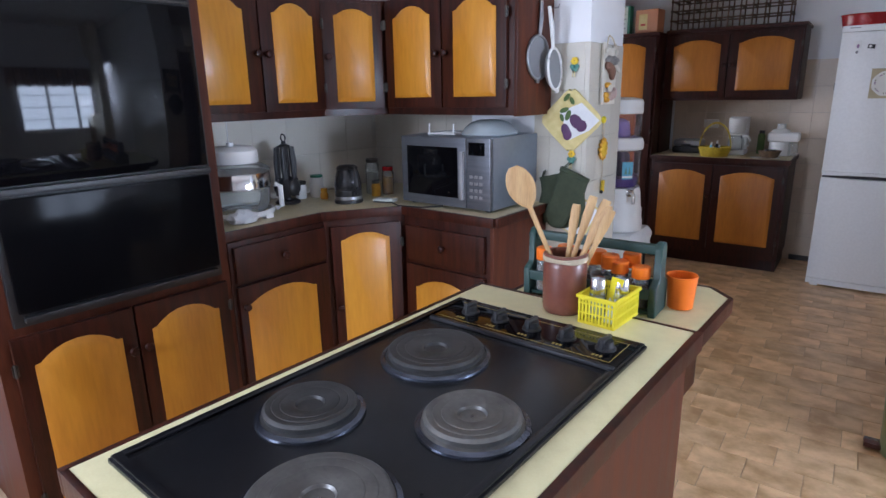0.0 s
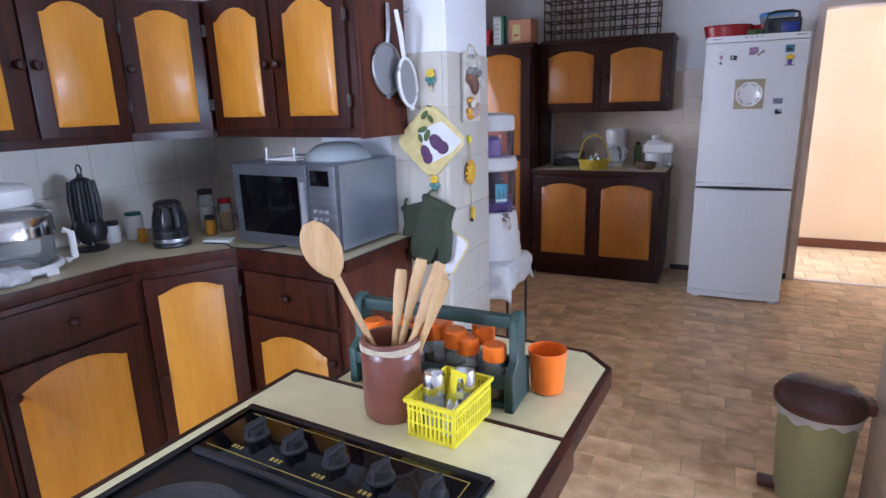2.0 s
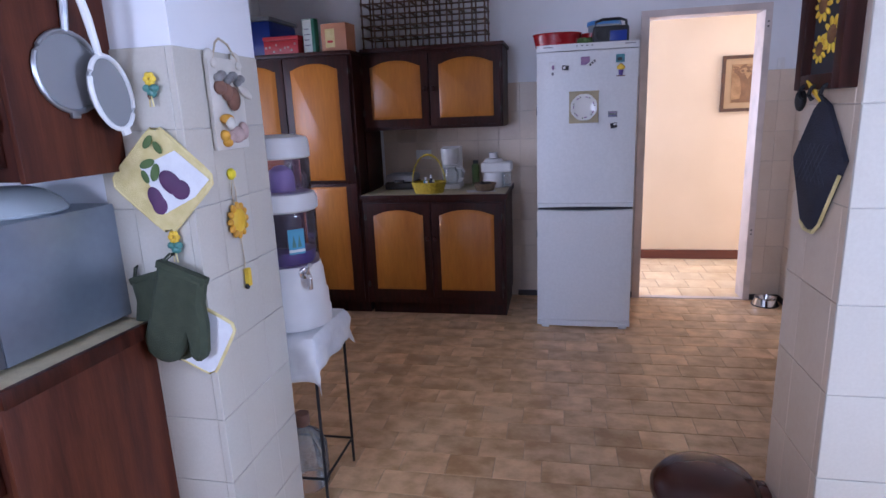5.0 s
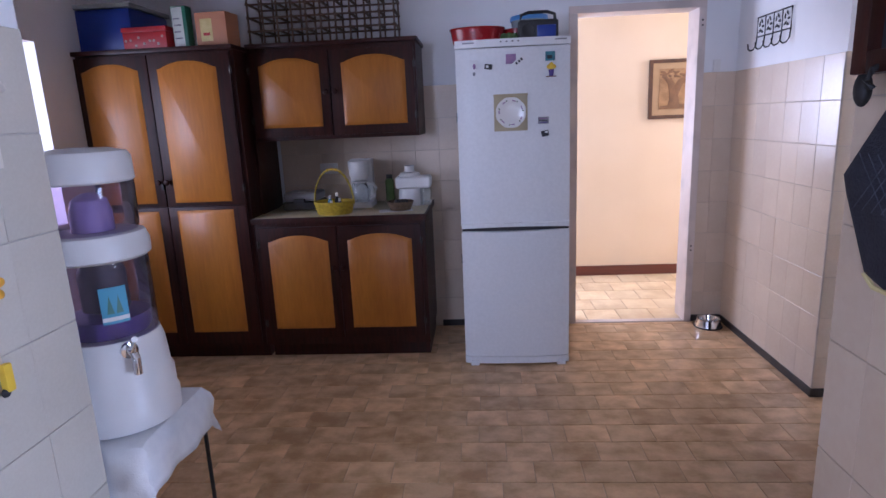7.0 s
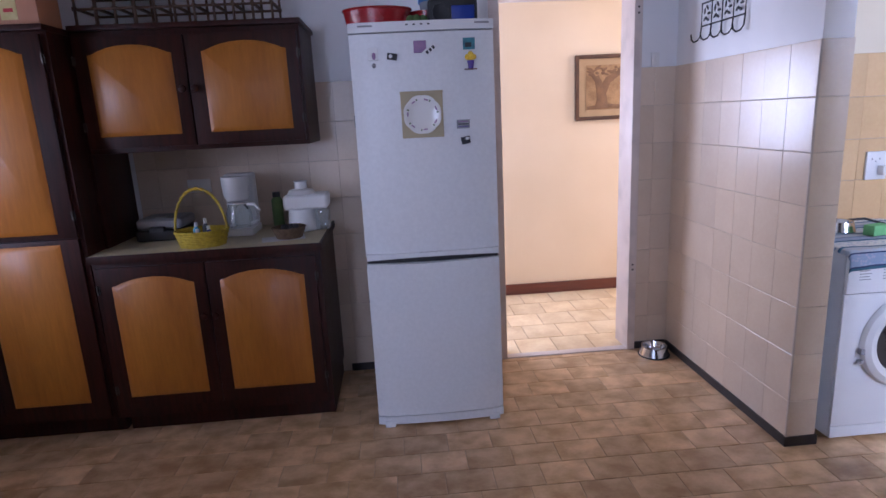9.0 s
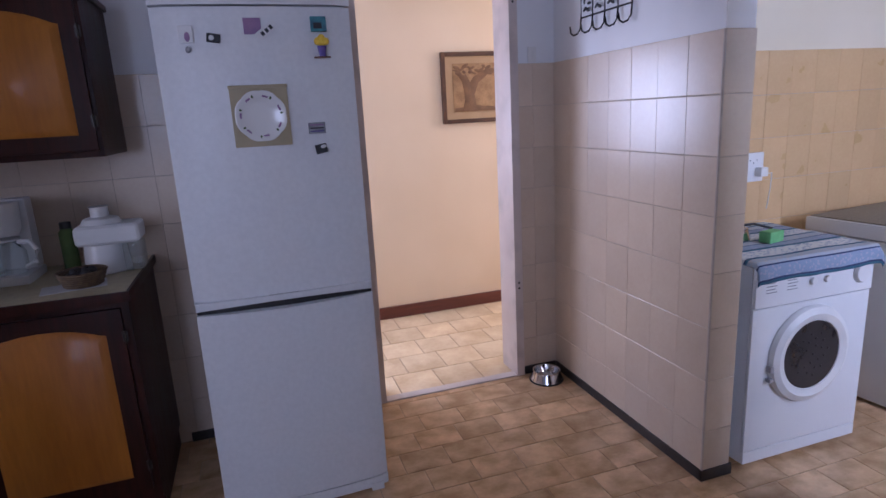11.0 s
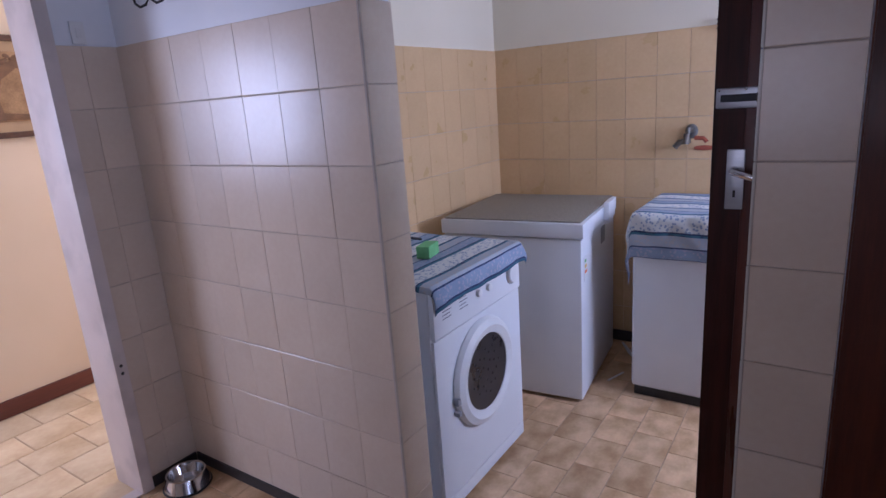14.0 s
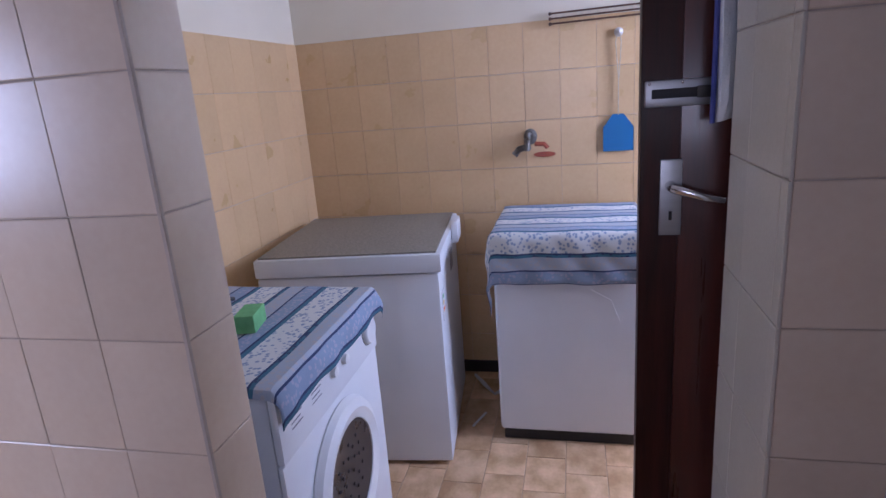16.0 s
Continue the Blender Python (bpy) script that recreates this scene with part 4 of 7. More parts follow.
def shaker(m, h, fill):
    s = thing("salt_shaker", "small glass shaker with a bright steel cap", "shaker", m, "shakers in the yellow basket")
    part("glass", lathe([(0.017, 0), (0.020, 0.004), (0.019, h * 0.6), (0.017, h * 0.64)], None, 18), "jar_glass", s)
    part("contents", lathe([(0.015, 0.003), (0.0165, h * 0.45)], None, 14), fill, s)
    part("cap", lathe([(0.0185, h * 0.62), (0.0185, h * 0.93), (0.016, h * 0.98), (0.003, h)], None, 20), "chrome", s, "bright steel screw cap")


shaker(BK @ pose(0.026, 0.045, 0.0035), 0.098, "spice_white")
shaker(BK @ pose(0.066, 0.080, 0.0035), 0.098, "spice_brown")
single("yellow_sachet", box(-0.014, -0.002, 0, 0.014, 0.002, 0.10, 0.001, 1), "yellow_plastic", "bright yellow paper sachet standing in the basket", "sachet", BK @ pose(0.044, 0.070, 0.004, 6, 12, 8))
bm = bmesh.new()
for i in range(5):
    add_box(bm, -0.010 + 0.004 * i, -0.012, 0, -0.006 + 0.004 * i, 0.012, 0.055 - 0.005 * (i % 3), 0.001, 1)
single("paper_sachets", bm, "cloth_white", "crumpled white paper sachets in the yellow basket", "sachet", BK @ pose(0.062, 0.028, 0.004, -8, 10, 20))

CD = kit(-0.418, 2.200, 0.8965, 4)
caddy = thing("spice_caddy", "dark green painted wooden caddy with a carrying rail", "caddy", CD)
CW, CDp = 0.352, 0.100
for x in (0, CW - 0.018):
    bm = bmesh.new()
    add_prism(bm, [(0, 0), (CDp, 0), (CDp, 0.075), (CDp * 0.72, 0.09), (CDp * 0.72, 0.165), (CDp * 0.6, 0.18), (CDp * 0.4, 0.18), (CDp * 0.28, 0.165), (CDp * 0.28, 0.09), (0, 0.075)], 0, 0.018)
    bmesh.ops.transform(bm, verts=bm.verts, matrix=Matrix(((0, 1, 0, x), (1, 0, 0, 0), (0, 0, 1, 0), (0, 0, 0, 1))))
    bmesh.ops.bevel(bm, geom=list(bm.edges), offset=0.002, segments=1, affect="EDGES")
    part("end_board", bm, "caddy_green", caddy)
part("rail", box(0.018, CDp / 2 - 0.011, 0.148, CW - 0.018, CDp / 2 + 0.011, 0.172, 0.006), "caddy_green", caddy)
for y in (0.0, CDp - 0.010):
    part("slat", box(0.018, y, 0.045, CW - 0.018, y + 0.010, 0.070, 0.002), "caddy_green", caddy)
part("bottom", box(0.018, 0.010, 0.004, CW - 0.018, CDp - 0.010, 0.012), "caddy_green", caddy)


def spice_jar(m, fill, h=0.10, r=0.0215):
    j = thing("spice_jar", "clear glass spice jar with an orange screw lid", "jar", m, "spice jars in the green caddy")
    part("glass", lathe([(r - 0.002, 0), (r, 0.004), (r, h * 0.68), (r - 0.004, h * 0.75)], None, 20), "jar_glass", j)
    part("contents", lathe([(r - 0.003, 0.003), (r - 0.002, h * 0.5)], None, 16), fill, j)
    part("lid", lathe([(r, h * 0.72), (r + 0.001, h * 0.74), (r + 0.001, h * 0.97), (r - 0.002, h), (0.003, h)], None, 24), "orange_plastic", j, "orange plastic screw lid")


for k, x in enumerate((0.045, 0.090, 0.135, 0.180, 0.225, 0.268, 0.304)):
    row = k % 2
    spice_jar(CD @ pose(x, 0.034 if row == 0 or k > 5 else 0.071, 0.0125), ("spice_brown", "spice_green", "spice_white")[k % 3], (0.118, 0.122, 0.115, 0.12, 0.124, 0.126, 0.105)[k])
for k, x in enumerate((0.07, 0.155, 0.25)):
    spice_jar(CD @ pose(x, 0.071 if k % 2 else 0.034, 0.0125), "spice_brown", 0.112)
cup = thing("orange_cup", "plain orange plastic cup on the ledge", "cup", kit(-0.045, 2.345, 0.8965))
part("cup_wall", lathe([(0.028, 0), (0.031, 0.002), (0.0375, 0.084), (0.036, 0.085), (0.030, 0.006), (0.003, 0.005)], None, 32), "orange_plastic", cup)
part("rim", lathe([(0.0375, 0.081), (0.0385, 0.084), (0.0375, 0.086), (0.036, 0.085)], None, 32, False), "orange_plastic", cup)

# ---- things on the corner worktop ----
TOP = 0.919
mw = thing("microwave_oven", "silver microwave oven with a dark glass door", "microwave", kit(-1.550, 2.945, TOP))
W, D, H = 0.515, 0.385, 0.325
bm = bmesh.new()
for x in (0.04, W - 0.04):
    for y in (0.04, D - 0.04):
        add_box(bm, x - 0.012, y - 0.012, 0, x + 0.012, y + 0.012, 0.012)
part("feet", bm, "black_plastic", mw)
part("body", box(0, 0.014, 0.011, W, D, H, 0.006), "silver_paint", mw)
md = part("door", box(0.002, -0.010, 0.012, W * 0.745, 0.0135, H - 0.002, 0.006), "brushed_front", mw)
part("window", box(0.040, -0.0125, 0.055, W * 0.66, -0.0102, H - 0.045, 0.001), "black_glass", md, "dark glass window")
part("handle", box(W * 0.70, -0.030, 0.05, W * 0.735, -0.0102, H - 0.06, 0.008), "grey_plastic", md)
pn = part("control_panel", box(W * 0.75, -0.008, 0.012, W - 0.002, 0.0135, H - 0.002, 0.005), "brushed_front", mw)
part("display", box(W * 0.775, -0.0095, H - 0.075, W - 0.03, -0.0082, H - 0.020, 0.001), "black_glass", pn)
for r in range(4):
    for c in range(3):
        part("button", box(W * 0.785 + c * 0.026, -0.0100, 0.060 + r * 0.030, W * 0.785 + c * 0.026 + 0.017, -0.0082, 0.073 + r * 0.030, 0.002), "grey_plastic", pn)
mb = thing("glass_bowl", "large shallow upturned glass bowl on the microwave", "bowl", kit(-1.19, 3.155, TOP + H + 0.001))
part("bowl_wall", lathe([(0.130, 0), (0.133, 0.006), (0.118, 0.030), (0.085, 0.055), (0.050, 0.066), (0.003, 0.068)], None, 40), "frosted_bowl", mb)
wr = thing("wire_rack", "white plastic-coated wire rack on the microwave", "rack", kit(-1.47, 3.03, TOP + H + 0.001))
for y in (0.0, 0.04, 0.08, 0.12):
    part("wire", tube([(0.01, y, 0.004), (0.175, y, 0.004)], 0.0035, 6), "white_plastic", wr)
for x in (0.02, 0.165):
    part("upright", tube([(x, -0.005, 0.008), (x, 0.125, 0.008)], 0.004, 6), "white_plastic", wr)
    part("prong", tube([(x, 0.0, 0.008), (x, 0.0, 0.050)], 0.004, 6), "white_plastic", wr)

kt = thing("electric_kettle", "glass and black plastic electric kettle", "kettle", kit(-1.790, 2.800, TOP))
part("power_base", lathe([(0.068, 0), (0.072, 0.004), (0.070, 0.016), (0.03, 0.018)], None, 32), "black_plastic", kt)
part("steel_band", lathe([(0.066, 0.019), (0.067, 0.030), (0.066, 0.034)], None, 32), "steel", kt)
part("lower_body", lathe([(0.066, 0.0345), (0.067, 0.060), (0.066, 0.064)], None, 32), "black_plastic", kt)
part("glass_body", lathe([(0.066, 0.0645), (0.068, 0.085), (0.060, 0.130), (0.050, 0.160)], None, 32, False), "smoky_glass", kt)
part("lid", lathe([(0.051, 0.160), (0.052, 0.172), (0.040, 0.182), (0.003, 0.186)], None, 32), "black_plastic", kt)
part("spout", box(-0.066, -0.018, 0.148, -0.044, 0.018, 0.172, 0.006), "black_plastic", kt)
part("handle", tube([(0.045, 0.0, 0.175), (0.085, 0.01, 0.172), (0.102, 0.012, 0.145), (0.100, 0.012, 0.09), (0.088, 0.01, 0.055), (0.064, 0.005, 0.045)], 0.011, 10), "black_plastic", kt)
kt.matrix_basis = kit(-1.790, 2.800, TOP, -25)

ho = thing("halogen_oven", "tabletop oven with glass bowl, steel collar and white lid", "tabletop oven", kit(-1.935, 2.285, TOP))
bm = bmesh.new()
add_lathe(bm, [(0.150, 0.012), (0.155, 0.02), (0.150, 0.035), (0.14, 0.035), (0.138, 0.014)], None, 40, False)
for a in (0.4, 2.4, 4.5):
    add_box(bm, 0.14 * math.cos(a) - 0.02, 0.14 * math.sin(a) - 0.02, 0, 0.14 * math.cos(a) + 0.02, 0.14 * math.sin(a) + 0.02, 0.02, 0.004)
part("base_ring", bm, "white_plastic", ho)
part("glass_bowl", lathe([(0.08, 0.02), (0.12, 0.03), (0.135, 0.06), (0.140, 0.135)], None, 40, False), "jar_glass", ho)
part("steel_collar", lathe([(0.141, 0.130), (0.145, 0.135), (0.143, 0.195), (0.139, 0.200), (0.139, 0.135)], None, 40, False), "chrome", ho, "mirror-bright steel extender ring")
part("glass_lid", lathe([(0.147, 0.200), (0.150, 0.208), (0.120, 0.232), (0.09, 0.24)], None, 40, False), "jar_glass", ho)
part("heater_head", lathe([(0.098, 0.238), (0.102, 0.245), (0.100, 0.290), (0.085, 0.305), (0.04, 0.312), (0.003, 0.312)], None, 32), "white_plastic", ho)
part("timer_knob", lathe([(0.016, 0.311), (0.015, 0.328), (0.003, 0.330)], pose(0.03, -0.03, 0), 16), "white_plastic", ho)
for s in (-1, 1):
    part("side_handle", tube([(0.06, s * 0.150, 0.02), (0.075, s * 0.172, 0.03), (0.075, s * 0.172, 0.12), (0.06, s * 0.152, 0.13)], 0.012, 8), "white_plastic", ho)
bm = bmesh.new()
random.seed(4)
bmesh.ops.create_icosphere(bm, subdivisions=3, radius=1)
for v in bm.verts:
    k = 1 + 0.30 * noise.noise(v.co * 2.3) + 0.15 * noise.noise(v.co * 5)
    v.co = Vector((v.co.x * 0.055 * k, v.co.y * 0.060 * k, max(0, (v.co.z * 0.75 + 0.45) * 0.045 * k)))
single("crumpled_cloth", bm, "cloth_white", "crumpled white dishcloth lying beside the tabletop oven", "cloth", kit(-1.80, 2.215, TOP))

us = thing("utensil_stand", "black revolving stand hung with black kitchen tools", "utensil stand", kit(-2.03, 2.615, TOP))
part("base", lathe([(0.060, 0), (0.062, 0.006), (0.055, 0.014), (0.012, 0.018)], None, 28), "black_plastic", us)
part("post", lathe([(0.016, 0.016), (0.012, 0.10), (0.011, 0.30), (0.003, 0.302)], None, 14), "black_plastic", us)
part("carrier", lathe([(0.030, 0.272), (0.033, 0.28), (0.010, 0.292)], None, 20), "black_plastic", us)
part("ring", tube([(0.018 * math.cos(a), 0, 0.318 + 0.018 * math.sin(a)) for a in [2 * math.pi * i / 16 for i in range(16)]], 0.0035, 6, True), "black_plastic", us)
for k in range(6):
    a = k * math.pi / 3 + 0.2
    cx, cy = 0.040 * math.cos(a), 0.040 * math.sin(a)
    bm = tube([(cx, cy, 0.275), (cx * 1.15, cy * 1.15, 0.20), (cx * 1.15, cy * 1.15, 0.115)], [0.009, 0.0115, 0.008], 8)
    q = pose(cx * 1.15, cy * 1.15, 0.08, 0, 0, math.degrees(a) + 90)
    if k % 3 == 0:
        bmesh.ops.create_uvsphere(bm, u_segments=12, v_segments=8, radius=1, matrix=q @ Matrix.Diagonal((0.042, 0.018, 0.044, 1)))
    elif k % 3 == 1:
        bmesh.ops.create_cube(bm, size=1, matrix=q @ Matrix.Diagonal((0.062, 0.005, 0.088, 1)))
    else:
        bmesh.ops.create_uvsphere(bm, u_segments=12, v_segments=8, radius=1, matrix=q @ Matrix.Diagonal((0.034, 0.010, 0.050, 1)))
    part("tool", bm, "black_plastic", us)


def jar(name, label, m, r, h, body, lid, fill=None, lid_h=0.018):
    j = thing(name, label, "jar", m)
    part("jar_body", lathe([(r - 0.003, 0), (r, 0.004), (r, h - lid_h - 0.012), (r - 0.006, h - lid_h)], None, 24), body, j)
    if fill:
        part("contents", lathe([(r - 0.004, 0.004), (r - 0.004, h * 0.6)], None, 18), fill, j)
    part("lid", lathe([(r - 0.004, h - lid_h), (r - 0.003, h - 0.003), (r - 0.006, h), (0.003, h)], None, 24), lid, j)
    return j


jar("storage_tin", "white tin with a green lid and printed label", kit(-2.05, 2.815, TOP), 0.036, 0.115, "white_plastic", "green_card", None, 0.012)
jar("white_jar", "short white lidded jar beside the utensil stand", kit(-2.08, 2.735, TOP), 0.030, 0.09, "white_plastic", "black_plastic")
jar("orange_pot", "small orange spice pot beside the kettle", kit(-1.965, 2.79, TOP), 0.020, 0.055, "sun_gold", "sun_gold")
jar("tall_glass_jar", "tall glass jar with a steel lid", kit(-1.885, 3.06, TOP), 0.036, 0.185, "jar_glass", "pewter", "spice_white", 0.02)
jar("red_lid_jar", "glass jar of preserve with a red lid", kit(-1.80, 3.09, TOP), 0.032, 0.145, "jar_glass", "red_enamel", "sun_gold", 0.02)
jar("small_sauce_jar", "small amber sauce jar with a dark lid", kit(-1.80, 3.00, TOP), 0.024, 0.085, "sun_gold", "black_plastic", None)
sr = thing("spice_rack", "small two-tier wooden spice rack with bottles", "spice rack", kit(-1.70, 3.11, TOP))
for x in (0, 0.145):
    part("side_board", box(x, 0, 0, x + 0.008, 0.075, 0.17, 0.002), "red_wood", sr)
for z in (0.0, 0.085):
    part("shelf", box(0.008, 0, z, 0.145, 0.075, z + 0.008, 0.001), "red_wood", sr)
    part("rail", box(0.008, 0, z + 0.03, 0.145, 0.005, z + 0.042, 0.001), "red_wood", sr)
for z in (0.008, 0.093):
    for k in range(3):
        b = thing("spice_bottle", "small spice bottle with a red cap in the rack", "bottle", kit(-1.70 + 0.033 + k * 0.043, 3.152, TOP + z + 0.0005), "bottles in the spice rack")
        part("glass", lathe([(0.017, 0), (0.018, 0.003), (0.018, 0.045), (0.012, 0.053)], None, 14), "spice_brown" if k % 2 else "sun_gold", b)
        part("cap", lathe([(0.014, 0.0535), (0.014, 0.070), (0.003, 0.071)], None, 14), "red_enamel" if k != 1 else "black_plastic", b)
single("folded_paper", box(-0.055, -0.03, 0, 0.055, 0.03, 0.012, 0.003), "pale_card", "folded pale paper lying behind the kettle", "paper", kit(-1.655, 2.92, TOP, 20))
single("power_cord", tube([(0, 0, 0.004), (0.10, 0.03, 0.004), (0.18, -0.01, 0.004), (0.30, 0.02, 0.004), (0.36, 0.10, 0.004)], 0.0035, 6), "black_plastic", "black power cord lying on the worktop", "cord", kit(-1.68, 2.86, TOP))
single("extension_cord", tube([(0, 0, 0.0), (0.0, 0, -0.18), (0.01, 0.01, -0.36), (0.03, 0.02, -0.415)], 0.0028, 6), "white_plastic", "thin white flex hanging down the tiled wall", "cord", kit(-2.192, 2.42, 1.334))

# ---- strainers on the cupboard side ----
def strainer(name, label, r, m, mat_rim, mat_mesh, handle, squash=1.0):
    s = thing(name, label, "strainer", m)
    part("rim", tube([(r * squash * math.cos(a), 0, r * math.sin(a)) for a in [2 * math.pi * i / 32 for i in range(32)]], 0.006, 8, True), mat_rim, s)
    bm = bmesh.new()
    for k in range(1, 7):
        rr = r * math.cos(k * 0.2)
        add_tube(bm, [(rr * squash * math.cos(a), r * 0.45 * math.sin(k * 0.2), rr * math.sin(a)) for a in [2 * math.pi * i / 24 for i in range(24)]], 0.0009, 4, True)
    for i in range(24):
        a = 2 * math.pi * i / 24
        add_tube(bm, [(r * squash * math.cos(a) * math.cos(k * 0.2), r * 0.45 * math.sin(k * 0.2), r * math.sin(a) * math.cos(k * 0.2)) for k in range(8)], 0.0009, 4)
    for x in range(-9, 10):
        u = x / 10
        hgt = math.sqrt(max(0, 1 - u * u))
        add_tube(bm, [(r * squash * u, r * 0.40 * hgt * math.cos(t), r * hgt * math.sin(t)) for t in [-1.5 + 0.5 * j for j in range(7)]], 0.0008, 4)
    part("mesh", bm, mat_mesh, s)
    part("gauze", lathe([(r * math.cos(k * 0.2), r * 0.43 * math.sin(k * 0.2)) for k in range(8)], pose(0, 0, 0, -90) @ Matrix.Diagonal((squash, 1, 1, 1)), 28), "wire_gauze", s, "fine grey wire gauze")
    part("handle", tube([(0, 0, r), (0, -0.004, r + handle * 0.5), (0, 0, r + handle)], [0.008, 0.010, 0.008], 8), mat_rim, s)
    part("lip", box(-0.012, -0.006, -r - 0.016, 0.012, 0.004, -r + 0.002, 0.004), mat_rim, s)
    return s


SM = kit(-0.972, 3.27, 1.545, 90)
strainer("wire_strainer", "large round wire strainer hanging on the cupboard side", 0.090, SM @ pose(-0.075, -0.008, 0.028, 0, 4), "steel", "steel", 0.14)
strainer("white_strainer", "white plastic sieve hanging on the cupboard side", 0.088, SM @ pose(-0.004, -0.050, -0.020, 0, -14), "white_plastic", "steel", 0.17, 0.66)
part("hook", tube([(0, 0.0, 0), (0, -0.05, 0.0), (0, -0.055, 0.015)], 0.003, 6), "steel", None, "", None)
_h = bpy.data.objects["hook"]
_h.matrix_basis = kit(-0.981, 3.30, 1.78, 90)
tagged(_h, "small steel hook on the cupboard side", "hook")


# ---- hangings on the west pier ----
def pad(w, h, t, outline_n=4, power=6, puff=0.4):
    """A quilted pad: rounded square with a bulging middle, in the xz plane."""
    bm = bmesh.new()
    n = 28
    rings = []
    for k in range(6):
        f = 1 - k / 6
        ring = []
        for i in range(n):
            a = 2 * math.pi * i / n
            c, s = math.cos(a), math.sin(a)
            rr = (abs(c) ** power + abs(s) ** power) ** (-1 / power)
            ring.append(bm.verts.new((w / 2 * rr * c * f, -t / 2 - t * puff * (1 - f ** 3), h / 2 * rr * s * f)))
        rings.append(ring)
    back = [bm.verts.new((v.co.x, t / 2, v.co.z)) for v in rings[0]]
    for a, b in zip(rings, rings[1:]):
        for i in range(n):
            bm.faces.new((a[i], a[(i + 1) % n], b[(i + 1) % n], b[i]))
    bm.faces.new(rings[-1])
    for i in range(n):
        bm.faces.new((rings[0][(i + 1) % n], rings[0][i], back[i], back[(i + 1) % n]))
    bm.faces.new(back)
    return bm


def edge_loop(w, h, power, n=36):
    pts = []
    for i in range(n):
        a = 2 * math.pi * i / n
        c, s = math.cos(a), math.sin(a)
        rr = (abs(c) ** power + abs(s) ** power) ** (-1 / power)
        pts.append((w / 2 * rr * c, 0, h / 2 * rr * s))
    return pts


def blob(bm, x, y, z, rx, ry, rz, turn=0):
    bmesh.ops.create_uvsphere(bm, u_segments=14, v_segments=9, radius=1, matrix=pose(x, y, z, 0, turn, 0) @ Matrix.Diagonal((rx, ry, rz, 1)))
    return bm


PF = 3.354
ph = thing("aubergine_potholder", "yellow-edged potholder printed with two aubergines", "potholder", pose(-0.812, PF - 0.012, 1.304, 0, 0, 6))
tw = pose(0, 0, 0, 0, 45, 0)
part("pad", pad(0.205, 0.205, 0.008, power=9, puff=0.3), "cloth_yellow", ph, m=tw)
part("binding", tube(edge_loop(0.207, 0.207, 9), 0.005, 8, True), "cloth_yellow", ph, "padded yellow binding", tw)
part("printed_field", add_prism(bmesh.new(), [(-0.02, 0.088), (-0.062, -0.01), (0.06, -0.062), (0.092, 0.03), (0.092, 0.092)], -0.0078, -0.0082), "cloth_white", ph, "pale printed background", tw)
bm = bmesh.new()
blob(bm, 0.026, -0.009, -0.005, 0.026, 0.003, 0.036, -38)
blob(bm, 0.050, -0.009, -0.024, 0.026, 0.003, 0.026, 0)
part("printed_aubergine", bm, "aubergine", ph)
bm = bmesh.new()
blob(bm, -0.020, -0.009, -0.045, 0.020, 0.003, 0.032, -20)
blob(bm, -0.012, -0.009, -0.064, 0.021, 0.003, 0.024, 0)
part("printed_aubergine", bm, "aubergine", ph)
bm = bmesh.new()
for x, z, s, a in ((-0.020, 0.10, 0.020, 40), (0.004, 0.085, 0.018, -30), (-0.030, 0.045, 0.022, 70), (-0.012, 0.022, 0.024, 20), (-0.040, 0.012, 0.018, -20)):
    blob(bm, x, -0.0092, z, s * 0.5, 0.002, s, a)
part("printed_leaves", bm, "leaf_print", ph)


def flower_hook(x, z):
    f = thing("flower_hook", "small ceramic frog hook with a yellow flower", "hook", pose(x, PF - 0.006, z), "flower hooks on the pier")
    bm = bmesh.new()
    for k in range(6):
        a = k * math.pi / 3
        blob(bm, 0.010 * math.cos(a), -0.006, 0.022 + 0.010 * math.sin(a), 0.008, 0.006, 0.008)
    part("flower", bm, "flower_yellow", f)
    bm = bmesh.new()
    blob(bm, -0.010, -0.006, 0.0, 0.012, 0.010, 0.010)
    blob(bm, 0.010, -0.006, 0.0, 0.012, 0.010, 0.010)
    blob(bm, 0.0, -0.004, -0.012, 0.014, 0.008, 0.012)
    part("frog", bm, "teal_glaze", f)
    part("hook_pin", tube([(0, 0.0, -0.015), (0, -0.016, -0.026), (0, -0.02, -0.018)], 0.0025, 6), "clay_brown", f)
    part("loop", tube([(0.003, -0.012, -0.02), (0.006, -0.012, -0.045), (-0.006, -0.010, -0.045), (-0.003, -0.012, -0.02)], 0.002, 6), "cloth_yellow", f)


flower_hook(-0.806, 1.535)
flower_hook(-0.804, 1.132)


